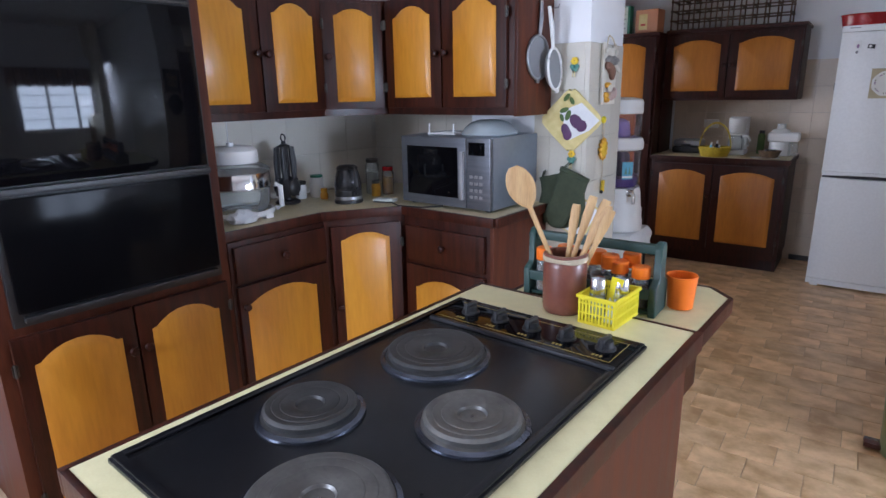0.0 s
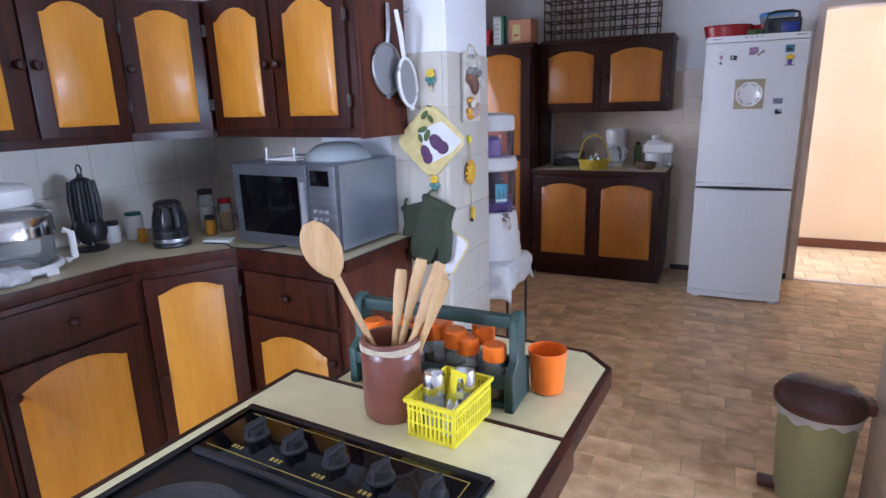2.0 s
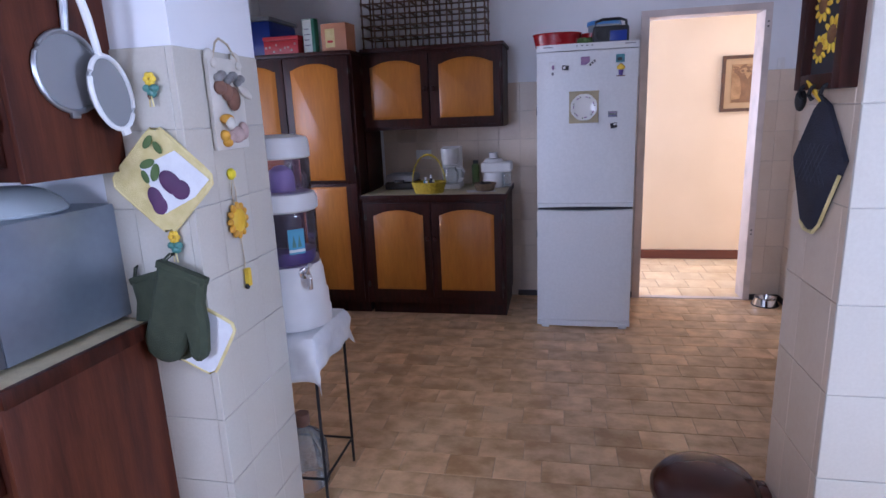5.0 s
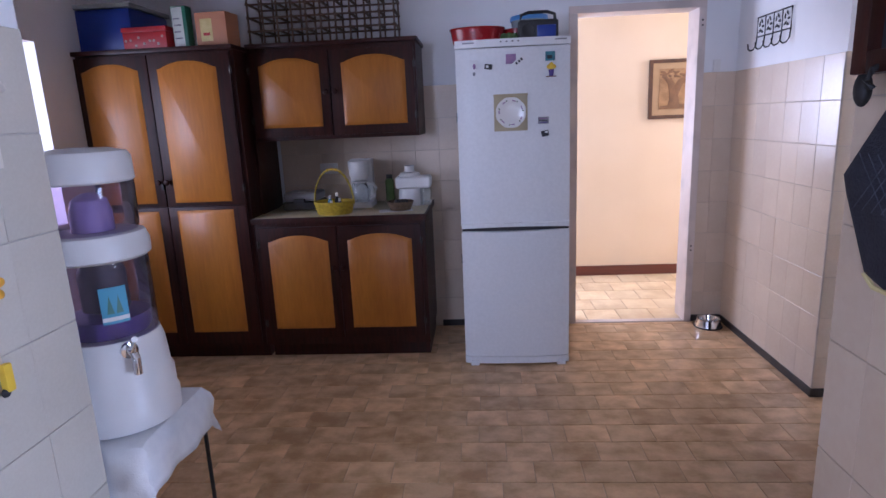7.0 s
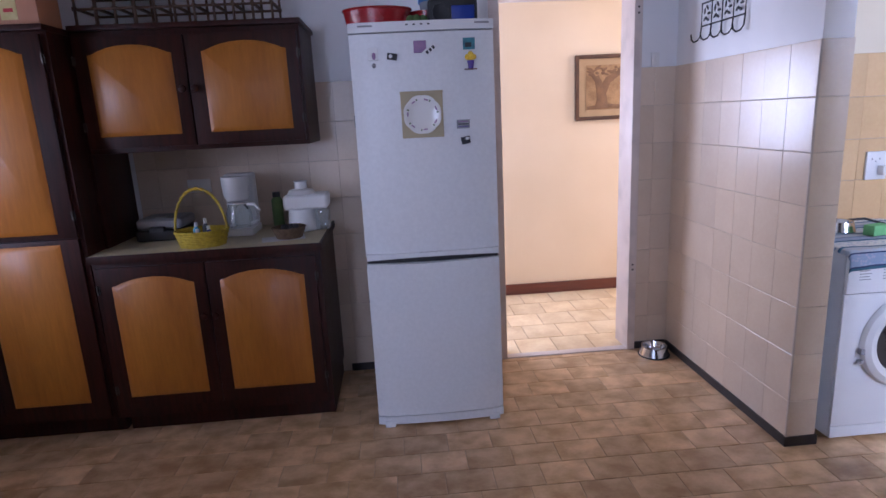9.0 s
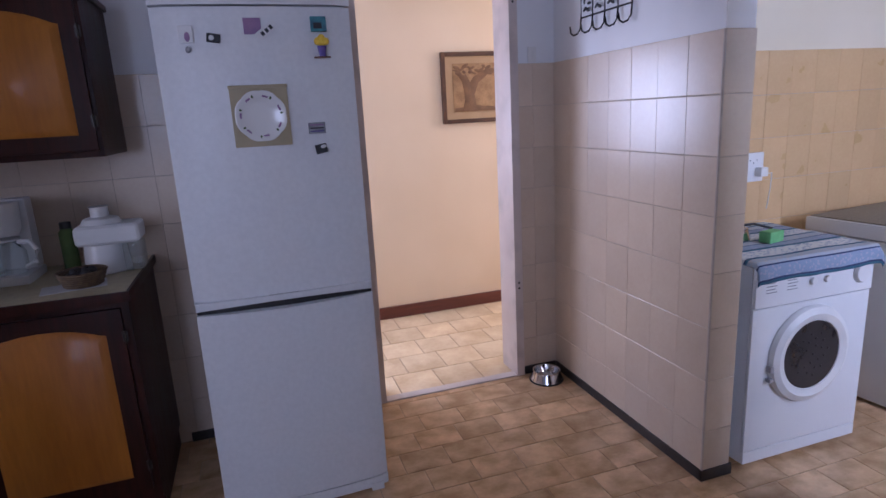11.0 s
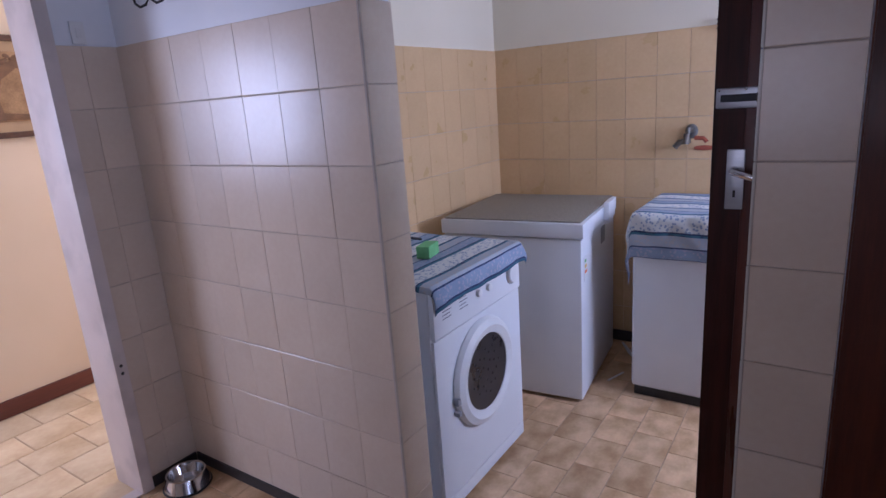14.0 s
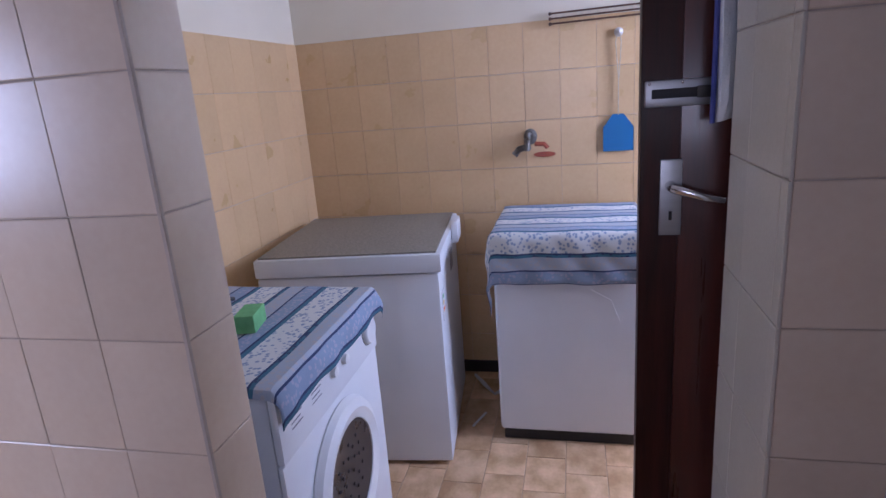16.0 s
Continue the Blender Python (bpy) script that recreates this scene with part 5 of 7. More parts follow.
def mitt(m, label, mat, flip=1):
    t = thing("oven_mitt", label, "oven mitt", m, "oven mitts on the pier")
    pts = [(-0.060, 0.0), (-0.055, -0.16)]
    for i in range(9):
        a = math.pi + math.pi * i / 8
        pts.append((-0.004 + 0.052 * math.cos(a), -0.20 + 0.055 * math.sin(a)))
    pts += [(0.050, -0.165), (0.060, -0.19)]
    for i in range(6):
        a = -math.pi * 0.85 + math.pi * 0.9 * i / 5
        pts.append((0.083 + 0.022 * math.cos(a), -0.185 + 0.030 * math.sin(a)))
    pts += [(0.088, -0.11), (0.066, -0.06), (0.060, 0.0)]
    if flip < 0:
        pts = [(-x, z) for x, z in reversed(pts)]
    part("mitt_body", add_prism(bmesh.new(), pts, 0.008, -0.008, 0.012, -0.018), mat, t)
    part("cuff", box(-0.063, -0.014, -0.014, 0.063, 0.011, 0.006, 0.004), mat, t)
    part("loop", tube([(-0.05, 0, 0), (-0.03, 0, 0.035), (-0.04, 0, 0.03), (-0.055, 0, 0)], 0.003, 6), mat, t)


mitt(pose(-0.888, PF - 0.012, 1.050, 0, -14, 0) @ Matrix.Diagonal((1.12, 0.7, 1.0, 1.0)), "dark green quilted oven mitt hanging on the pier", "mitt_green", -1)
mitt(pose(-0.770, PF - 0.042, 1.070, 0, 21, 0) @ Matrix.Diagonal((1.15, 1.0, 1.08, 1.0)), "dark green oven mitt hanging in front of another", "mitt_green")
p2 = thing("potholder", "pale potholder with yellow binding behind the mitts", "potholder", pose(-0.775, PF - 0.012, 0.875, 0, 30, 4))
part("pad", pad(0.17, 0.17, 0.007, power=9, puff=0.2), "cloth_white", p2)
part("binding", tube(edge_loop(0.172, 0.172, 9), 0.005, 8, True), "cloth_yellow", p2)

EX = -0.738
plq = thing("relief_plaque", "cream scalloped plaque with clay pots and flowers", "wall plaque", pose(EX, 3.558, 1.493, 0, 0, 90))
bm = box(-0.085, -0.014, -0.125, 0.085, -0.001, 0.125, 0.006)
for x in (-0.065, 0.065):
    for z in (0.125,):
        blob(bm, x, -0.008, z, 0.022, 0.010, 0.022)
part("board", bm, "plaque_cream", plq)
for x in (-0.062, 0.062):
    part("rosette", blob(bmesh.new(), x, -0.019, 0.108, 0.013, 0.008, 0.013), "plaque_cream", plq)
part("cord", tube([(-0.062, -0.016, 0.12), (-0.03, -0.01, 0.165), (0.0, -0.004, 0.178), (0.03, -0.01, 0.165), (0.062, -0.016, 0.12)], 0.003, 6), "twine", plq)
random.seed(7)
for nm, mt, items in (("clay_pot", "clay_brown", ((0.01, 0.015, 0.030, 0.034), (-0.05, 0.045, 0.024, 0.020), (-0.02, 0.035, 0.022, 0.026))),
                      ("clay_flowers", "clay_grey", tuple((-0.055 + 0.019 * i, 0.070 + 0.010 * math.sin(i * 2.1), 0.012, 0.012) for i in range(7))),
                      ("clay_figure", "clay_pink", ((0.01, -0.085, 0.032, 0.024), (0.045, -0.075, 0.020, 0.026), (-0.025, -0.09, 0.020, 0.018))),
                      ("clay_hat", "sun_gold", ((-0.035, -0.040, 0.030, 0.014), (-0.055, -0.085, 0.014, 0.016), (-0.045, -0.105, 0.016, 0.012)))):
    bm = bmesh.new()
    for x, z, rx, rz in items:
        blob(bm, x, -0.022, z, rx, 0.014, rz)
    part(nm, bm, mt, plq)
bm = bmesh.new()
blob(bm, 0.078, -0.022, 0.035, 0.040, 0.006, 0.014, 25)
part("clay_leaf", bm, "plaque_cream", plq)
part("clay_face", blob(bmesh.new(), -0.035, -0.032, -0.052, 0.020, 0.010, 0.018), "plaque_cream", plq)

sn = thing("sun_hanging", "golden sun ornament on a cord with yellow beads", "ornament", pose(EX, 3.536, 1.163, 0, 0, 90))
bm = bmesh.new()
for k in range(12):
    a = 2 * math.pi * k / 12
    blob(bm, 0.040 * math.cos(a), -0.010, 0.040 * math.sin(a), 0.015, 0.007, 0.010, -math.degrees(a))
part("rays", bm, "sun_gold", sn)
part("face", blob(bmesh.new(), 0, -0.012, 0, 0.036, 0.012, 0.036), "flower_yellow", sn)
part("cord", tube([(-0.006, -0.008, 0.035), (-0.012, -0.006, 0.08), (-0.004, -0.006, 0.12), (0.004, -0.006, 0.12), (0.010, -0.006, 0.08), (0.006, -0.008, 0.035)], 0.0022, 6), "twine", sn)
part("peg", lathe([(0.015, 0), (0.017, 0.006), (0.012, 0.014), (0.003, 0.016)], pose(0, 0, 0.135, 90), 20), "yellow_plastic", sn)
part("lower_cord", tube([(0.004, -0.008, -0.04), (0.012, -0.006, -0.10), (0.014, -0.006, -0.155)], 0.002, 6), "twine", sn)
part("tassel", box(0.004, -0.018, -0.205, 0.024, -0.004, -0.15, 0.005), "flower_yellow", sn)
part("bead", blob(bmesh.new(), 0.006, -0.010, -0.205, 0.009, 0.007, 0.009), "ink_dark", sn)

# ---- picture and glove on the east pier ----
GX = 0.766
bx = thing("sunflower_key_frame", "dark framed sunflower picture with key hooks below", "picture", pose(GX, 3.430, 1.607, 0, 0, -90) @ Matrix.Diagonal((1.16, 1.0, 1.0, 1.0)))
bm = bmesh.new()
for a in ((-0.098, -0.145, -0.068, 0.145), (0.068, -0.145, 0.098, 0.145), (-0.068, -0.145, 0.068, -0.113), (-0.068, 0.113, 0.068, 0.145)):
    add_box(bm, a[0], -0.035, a[1], a[2], 0.0, a[3], 0.004)
part("frame", bm, "mahogany_dark", bx)
part("backing", box(-0.068, -0.015, -0.113, 0.068, -0.002, 0.113), "ink_dark", bx, "dark blue picture ground")
bm = bmesh.new()
for px, pz, r in ((-0.034, 0.03, 0.026), (0.016, -0.035, 0.028), (0.032, 0.055, 0.024), (-0.032, -0.06, 0.022)):
    bm = bmesh.new()
    for k in range(10):
        a = 2 * math.pi * k / 10
        blob(bm, px + r * math.cos(a), -0.017, pz + r * math.sin(a), r * 0.42, 0.003, r * 0.22, -math.degrees(a))
    part("sunflower_petals", bm, "flower_yellow", bx)
for px, pz, r in ((-0.034, 0.03, 0.026), (0.016, -0.035, 0.028), (0.032, 0.055, 0.024), (-0.032, -0.06, 0.022)):
    part("sunflower_centre", blob(bmesh.new(), px, -0.018, pz, r * 0.7, 0.004, r * 0.7), "spice_brown", bx)
for x in (-0.045, 0.005, 0.055):
    part("key_hook", tube([(x, -0.030, -0.135), (x, -0.040, -0.140), (x, -0.046, -0.155), (x, -0.038, -0.166)], 0.005, 8), "black_iron", bx)
part("finial", blob(bmesh.new(), -0.082, -0.024, -0.166, 0.012, 0.012, 0.026), "black_iron", bx)
gl = thing("quilted_mitt", "dark quilted diamond-shaped oven mitt hanging on the pier", "oven mitt", pose(GX, 3.445, 1.300, 0, 0, -90) @ Matrix.Diagonal((1.18, 1.0, 0.95, 1.0)))
part("pad", add_prism(bmesh.new(), [(0, -0.155), (0.035, -0.14), (0.10, -0.01), (0.115, 0.02), (0.03, 0.135), (0.0, 0.15), (-0.03, 0.125), (-0.105, 0.01), (-0.095, -0.02), (-0.04, -0.14)], -0.002, -0.012, 0.016, -0.020), "denim", gl)
bm = bmesh.new()
for i in range(-2, 3):
    o = i * 0.026
    for sgn in (1, -1):
        add_tube(bm, [(o * 0.7 - 0.030 * sgn, -0.0195, -0.040), (o * 0.7 + 0.030 * sgn, -0.0195, 0.050)], 0.0012, 4)
part("stitching", bm, "navy_thread", gl)
part("binding", tube([(-0.04, -0.012, -0.142), (-0.02, -0.012, -0.158), (0.02, -0.012, -0.158), (0.045, -0.012, -0.135), (0.105, -0.012, -0.012)], 0.004, 6), "cloth_yellow", gl)
part("loop", tube([(0.0, -0.014, 0.145), (0.010, -0.03, 0.17), (0.004, -0.045, 0.19), (-0.006, -0.03, 0.17), (-0.002, -0.014, 0.145)], 0.003, 6), "flower_yellow", gl)

# ---- pedal bin ----
pb = thing("pedal_bin", "green plastic pedal bin with a shiny brown lid", "waste bin", pose(0.600, 3.535, 0))
part("bucket", lathe([(0.100, 0.0), (0.110, 0.006), (0.128, 0.36), (0.132, 0.365), (0.128, 0.372), (0.122, 0.36), (0.105, 0.02), (0.003, 0.018)], None, 40), "bin_green", pb)
bm = bmesh.new()
n = 44
r1 = [bm.verts.new((0.134 * math.cos(2 * math.pi * i / n), 0.134 * math.sin(2 * math.pi * i / n), 0.376)) for i in range(n)]
r2 = [bm.verts.new((0.136 * math.cos(2 * math.pi * i / n), 0.136 * math.sin(2 * math.pi * i / n), 0.345 + 0.010 * math.sin(i * 1.7) + 0.006 * math.sin(i * 0.6))) for i in range(n)]
for i in range(n):
    bm.faces.new((r1[i], r1[(i + 1) % n], r2[(i + 1) % n], r2[i]))
part("bin_liner", bm, "bag_film", pb, "white liner bag folded over the rim")
part("lid", lathe([(0.139, 0.372), (0.145, 0.380), (0.145, 0.402), (0.136, 0.416), (0.118, 0.438), (0.085, 0.452), (0.04, 0.459), (0.003, 0.460)], None, 48), "bin_brown", pb, "glossy dark brown domed lid")
part("lid_hinge", box(0.125, -0.035, 0.372, 0.162, 0.035, 0.415, 0.010), "bin_brown", pb)
part("pedal", box(-0.165, -0.03, 0.012, -0.095, 0.03, 0.035, 0.010), "bin_brown", pb, "brown foot pedal")

# ---- stand and water filter behind the west pier ----
SX0, SX1, SY0, SY1, SZ = -0.955, -0.665, 3.812, 4.102, 0.672
st = thing("iron_stand", "thin black wrought-iron plant stand", "stand", pose(0, 0, 0))
for x in (SX0, SX1):
    for y in (SY0, SY1):
        part("leg", tube([(x, y, 0.0), (x, y, SZ)], 0.006, 8), "black_iron", st)
for a, b in (((SX0, SY0), (SX1, SY0)), ((SX1, SY0), (SX1, SY1)), ((SX1, SY1), (SX0, SY1)), ((SX0, SY1), (SX0, SY0))):
    part("top_rail", tube([(a[0], a[1], SZ), (b[0], b[1], SZ)], 0.006, 8), "black_iron", st)
    part("lower_rail", tube([(a[0], a[1], 0.11), (b[0], b[1], 0.11)], 0.005, 8), "black_iron", st)
    mx, my = (a[0] + b[0]) / 2, (a[1] + b[1]) / 2
    dx, dy = (b[0] - a[0]) / 0.29, (b[1] - a[1]) / 0.29
    for s in (-1, 1):
        bm = tube([(mx + dx * s * (0.05 + r * math.cos(t)), my + dy * s * (0.05 + r * math.cos(t)), SZ - 0.045 + r * math.sin(t)) for t, r in [(0.5 * i, 0.034 - 0.0022 * i) for i in range(13)]], 0.003, 6)
        part("scroll", bm, "black_iron", st)
part("top_plate", box(SX0, SY0, SZ + 0.006, SX1, SY1, SZ + 0.012), "black_iron", st)


def drape(x0, y0, x1, y1, z, over, step=0.018, wave=0.006, seed=0, corner=0.35):
    """A cloth over a box top; over = overhang towards -x, -y, +x, +y. Gives uv in metres."""
    bm = bmesh.new()
    uv = bm.loops.layers.uv.new("UVMap")
    ax0, ay0, ax1, ay1 = x0 - over[0], y0 - over[1], x1 + over[2], y1 + over[3]
    nx, ny = max(2, int((ax1 - ax0) / step)), max(2, int((ay1 - ay0) / step))
    grid, co = [], {}
    for i in range(nx + 1):
        row = []
        for j in range(ny + 1):
            a, b = ax0 + (ax1 - ax0) * i / nx, ay0 + (ay1 - ay0) * j / ny
            ex = max(x0 - a, 0, a - x1)
            ey = max(y0 - b, 0, b - y1)
            px, py = min(max(a, x0), x1), min(max(b, y0), y1)
            out = 0.010 + wave * (1 + math.sin(31 * (a + b) + seed) + 0.6 * math.sin(53 * (a - b) + 2 * seed))
            if ex > 0:
                px += (1 if a > x1 else -1) * out * min(1, ex / 0.03)
            if ey > 0:
                py += (1 if b > y1 else -1) * out * min(1, ey / 0.03)
            drop = max(ex, ey) + corner * min(ex, ey)
            pz = z - drop + 0.002 * math.sin(17 * a + seed) * math.sin(23 * b)
            v = bm.verts.new((px, py, pz))
            co[v] = (a, b)
            row.append(v)
        grid.append(row)
    for i in range(nx):
        for j in range(ny):
            f = bm.faces.new((grid[i][j], grid[i + 1][j], grid[i + 1][j + 1], grid[i][j + 1]))
            for lp in f.loops:
                lp[uv].uv = co[lp.vert]
    return bm


def cloth(name, label, bm, mat, category="cloth"):
    o = single(name, bm, mat, label, category)
    s = o.modifiers.new("thickness", "SOLIDIFY")
    s.thickness, s.offset = 0.002, 1
    return o


cloth("stand_cloth", "white cotton cloth draped over the iron stand", drape(SX0 - 0.008, SY0 - 0.008, SX1 + 0.008, SY1 + 0.008, SZ + 0.016, (0.05, 0.17, 0.12, 0.10), 0.02, 0.006, 1), "cloth_white")
wf = thing("water_filter", "white countertop water purifier with purple clear tanks", "water filter", pose(-0.790, 3.950, SZ + 0.020))
part("base", lathe([(0.126, 0.0), (0.138, 0.004), (0.139, 0.055), (0.134, 0.062), (0.133, 0.120), (0.127, 0.128), (0.121, 0.205), (0.113, 0.235)], None, 44), "white_plastic", wf)
part("lower_tank", lathe([(0.1095, 0.236), (0.112, 0.25), (0.112, 0.415), (0.1105, 0.430)], None, 44, False), "purple_tank", wf, "purple tinted clear tank")
part("filter_stones", lathe([(0.09, 0.238), (0.098, 0.25), (0.098, 0.285), (0.06, 0.29)], None, 30), "purple_pot", wf)
part("filter_cartridge", lathe([(0.045, 0.295), (0.055, 0.30), (0.055, 0.395), (0.04, 0.427)], None, 26), "black_plastic", wf)
part("middle_collar", lathe([(0.112, 0.431), (0.121, 0.438), (0.122, 0.470), (0.113, 0.494), (0.10, 0.498)], None, 44), "white_plastic", wf)
part("upper_tank", lathe([(0.098, 0.4985), (0.104, 0.51), (0.106, 0.605), (0.1045, 0.617)], None, 44, False), "purple_tank", wf, "purple tinted clear tank")
part("ceramic_dome", lathe([(0.048, 0.499), (0.048, 0.545), (0.040, 0.575), (0.020, 0.590), (0.003, 0.594)], None, 30), "purple_dome", wf)
part("lid", lathe([(0.104, 0.618), (0.109, 0.623), (0.108, 0.676), (0.100, 0.691), (0.06, 0.700), (0.003, 0.702)], None, 44), "white_plastic", wf)
fa = math.radians(-40)
tp = part("tap", tube([(0.10 * math.cos(fa), 0.10 * math.sin(fa), 0.212), (0.150 * math.cos(fa), 0.150 * math.sin(fa), 0.212), (0.158 * math.cos(fa), 0.158 * math.sin(fa), 0.202), (0.158 * math.cos(fa), 0.158 * math.sin(fa), 0.162)], 0.010, 12), "chrome", wf)
part("lever", tube([(0.150 * math.cos(fa), 0.150 * math.sin(fa), 0.217), (0.153 * math.cos(fa), 0.153 * math.sin(fa), 0.245), (0.170 * math.cos(fa), 0.170 * math.sin(fa), 0.253)], 0.008, 10), "chrome", tp)
part("flange", lathe([(0.022, 0), (0.020, 0.006), (0.010, 0.008)], pose(0.116 * math.cos(fa), 0.116 * math.sin(fa), 0.212, 0, 0, -40) @ pose(0, 0, 0, 0, 90, 0), 20), "chrome", tp)


def curved_label(r, a0, a1, z0, z1):
    bm = bmesh.new()
    n = 10
    lo = [bm.verts.new((r * math.cos(a0 + (a1 - a0) * i / n), r * math.sin(a0 + (a1 - a0) * i / n), z0)) for i in range(n + 1)]
    hi = [bm.verts.new((v.co.x, v.co.y, z1)) for v in lo]
    for i in range(n):
        bm.faces.new((lo[i], lo[i + 1], hi[i + 1], hi[i]))
    return bm


lb = part("label", curved_label(0.1135, math.radians(-62), math.radians(-32), 0.285, 0.375), "label_blue", wf, "pale blue printed label")
part("label_band", curved_label(0.1140, math.radians(-62), math.radians(-32), 0.292, 0.302), "white_plastic", lb)
bm = bmesh.new()
for c0 in (-52, -42):
    a, b, c = (0.1141 * math.cos(radians(c0 - 4)), 0.1141 * math.sin(radians(c0 - 4))), (0.1141 * math.cos(radians(c0 + 4)), 0.1141 * math.sin(radians(c0 + 4))), (0.1141 * math.cos(radians(c0)), 0.1141 * math.sin(radians(c0)))
    bm.faces.new((bm.verts.new((*a, 0.31)), bm.verts.new((*b, 0.31)), bm.verts.new((*c, 0.355))))
part("label_tree", bm, "teal_glaze", lb)
part("level_tag", box(-0.112, -0.075, 0.53, -0.100, -0.055, 0.59, 0.002), "red_enamel", wf)
jg = thing("glass_jug", "clear demijohn bottle with a brown neck under the stand", "bottle", pose(-0.80, 3.935, 0))
part("jug_body", lathe([(0.080, 0.0), (0.088, 0.01), (0.088, 0.17), (0.070, 0.215), (0.030, 0.245), (0.026, 0.26)], None, 32), "jar_glass", jg)
part("neck", lathe([(0.027, 0.2605), (0.030, 0.27), (0.028, 0.31), (0.003, 0.312)], None, 20), "clay_brown", jg)

# ---- fridge freezer ----
fridge = thing("fridge_freezer", "tall white fridge freezer with magnets on its door", "fridge", pose(0.055, 5.765, 0))
FW, FD = 0.60, 0.62
part("body", box(0.002, 0.062, 0.03, FW - 0.002, FD, 1.805, 0.008), "fridge_white", fridge)


def bowed(x0, x1, z0, z1, bow=0.016, back=0.060):
    """A door with a gently bowed front."""
    bm = bmesh.new()
    n = 14
    pts = [(x0 + (x1 - x0) * i / n, bow - bow * (1 - (2 * i / n - 1) ** 2) + (0.010 if i in (0, n) else 0)) for i in range(n + 1)]
    pts += [(x1, back), (x0, back)]
    add_prism(bm, pts, z0, z1)
    bmesh.ops.transform(bm, verts=bm.verts, matrix=flat)
    return bm


def grip(z0, z1, up):
    """Scooped handle bar across the door's edge."""
    bm = bmesh.new()
    n = 16
    ring = []
    for i in range(n + 1):
        x = 0.004 + (FW - 0.008) * i / n
        u = 2 * i / n - 1
        y = 0.014 - 0.016 * (1 - u * u) - 0.010
        c = 0.008 * (1 - u * u) * up
        prof = [(y + 0.022, z0 + max(0, c)), (y, z0 + 0.004 + max(0, c)), (y, z1 - 0.004 + min(0, c)), (y + 0.022, z1 + min(0, c))]
        ring.append([bm.verts.new((x, py, pz)) for py, pz in prof])
    for a, b in zip(ring, ring[1:]):
        for k in range(4):
            bm.faces.new((a[k], a[(k + 1) % 4], b[(k + 1) % 4], b[k]))
    bm.faces.new(ring[0])
    bm.faces.new(list(reversed(ring[-1])))
    return bm


# black filler: the shade of the handle gap is put into its colour
part("gasket", box(0.006, 0.012, 0.786, FW - 0.006, 0.061, 0.832), "black_soft", fridge, "black strip standing for the shade between the two doors")
fd = part("fridge_door", bowed(0, FW, 0.834, 1.770), "fridge_white", fridge)
part("grip", grip(0.8135, 0.848, 1), "fridge_white", fd)
part("badge", box(0.24, -0.0045, 0.838, 0.34, 0.002, 0.846, 0.001), "grey_plastic", fd)
fz = part("freezer_door", bowed(0, FW, 0.055, 0.786), "fridge_white", fridge)
part("grip", grip(0.770, 0.8070, -1), "fridge_white", fz)
tp = part("top_panel", bowed(-0.002, FW + 0.002, 1.776, 1.815, 0.014, 0.06), "appliance_white", fridge)
for x in (0.04, 0.52):
    part("badge", box(x, 0.006, 1.797, x + 0.06, 0.012, 1.804), "grey_plastic", tp)
for k in range(4):
    part("indicator", box(0.235 + k * 0.03, -0.002, 1.798, 0.245 + k * 0.03, 0.006, 1.803), "ink_dark", tp)
part("top_cap", box(0.0, 0.06, 1.806, FW, FD, 1.815, 0.003), "appliance_white", fridge)
part("plinth", bowed(-0.001, FW + 0.001, 0.012, 0.051, 0.012, 0.06), "fridge_white", fridge)
for x in (0.03, 0.53):
    part("foot", box(x, 0.0, 0.0, x + 0.05, 0.05, 0.03, 0.006), "fridge_white", fridge)
for z in (1.40, 0.60):
    part("side_clip", box(-0.006, 0.09, z, 0.0015, 0.11, z + 0.05), "black_plastic", fridge)

FYD = 5.763


def magnet(x, z, w, h, mat, label, tilt=0, t=0.003):
    m = thing("fridge_magnet", label, "magnet", pose(x, FYD, z, 0, tilt, 0), "magnets on the fridge")
    part("plate", box(-w / 2, -t, -h / 2, w / 2, 0.002, h / 2, 0.001, 1), mat, m)
    return m


m = magnet(0.150, 1.690, 0.042, 0.050, "appliance_white", "small pale picture magnet with a figure shape")
part("print", blob(bmesh.new(), 0.004, -0.0035, -0.008, 0.008, 0.001, 0.014), "magnet_pink", m)
part("charm", blob(bmesh.new(), 0.002, -0.003, -0.045, 0.008, 0.003, 0.010), "magnet_grey", m)
m = magnet(0.228, 1.678, 0.040, 0.026, "ink_dark", "small black and white animal magnet", 8)
part("print", blob(bmesh.new(), -0.006, -0.0038, 0.0, 0.008, 0.001, 0.008), "appliance_white", m)
m = magnet(0.345, 1.712, 0.052, 0.048, "magnet_pink", "round pink and grey souvenir magnet with a paper strip")
part("strip", box(-0.012, -0.0045, -0.050, 0.062, -0.0032, -0.022), "appliance_white", m, m=pose(0, 0, 0, 0, -38, 0))
for k in range(3):
    part("bar", box(0.004 + k * 0.016, -0.0052, -0.043, 0.014 + k * 0.016, -0.0046, -0.030), "ink_dark", m, m=pose(0, 0, 0, 0, -38, 0))
m = magnet(0.548, 1.717, 0.050, 0.046, "magnet_teal", "square teal landscape magnet")
part("print", box(-0.016, -0.0040, -0.014, 0.010, -0.0031, 0.004), "ink_dark", m)
m = magnet(0.552, 1.615, 0.052, 0.004, "clay_brown", "tiny pot of yellow flowers on a ledge magnet", 0, 0.014)
part("pot", lathe([(0.010, 0.002), (0.015, 0.034)], pose(0, -0.010, 0), 14), "purple_pot", m)
bm = bmesh.new()
for dx, dz in ((0, 0.058), (-0.012, 0.048), (0.012, 0.048), (0, 0.044)):
    blob(bm, dx, -0.012, dz, 0.012, 0.008, 0.012)
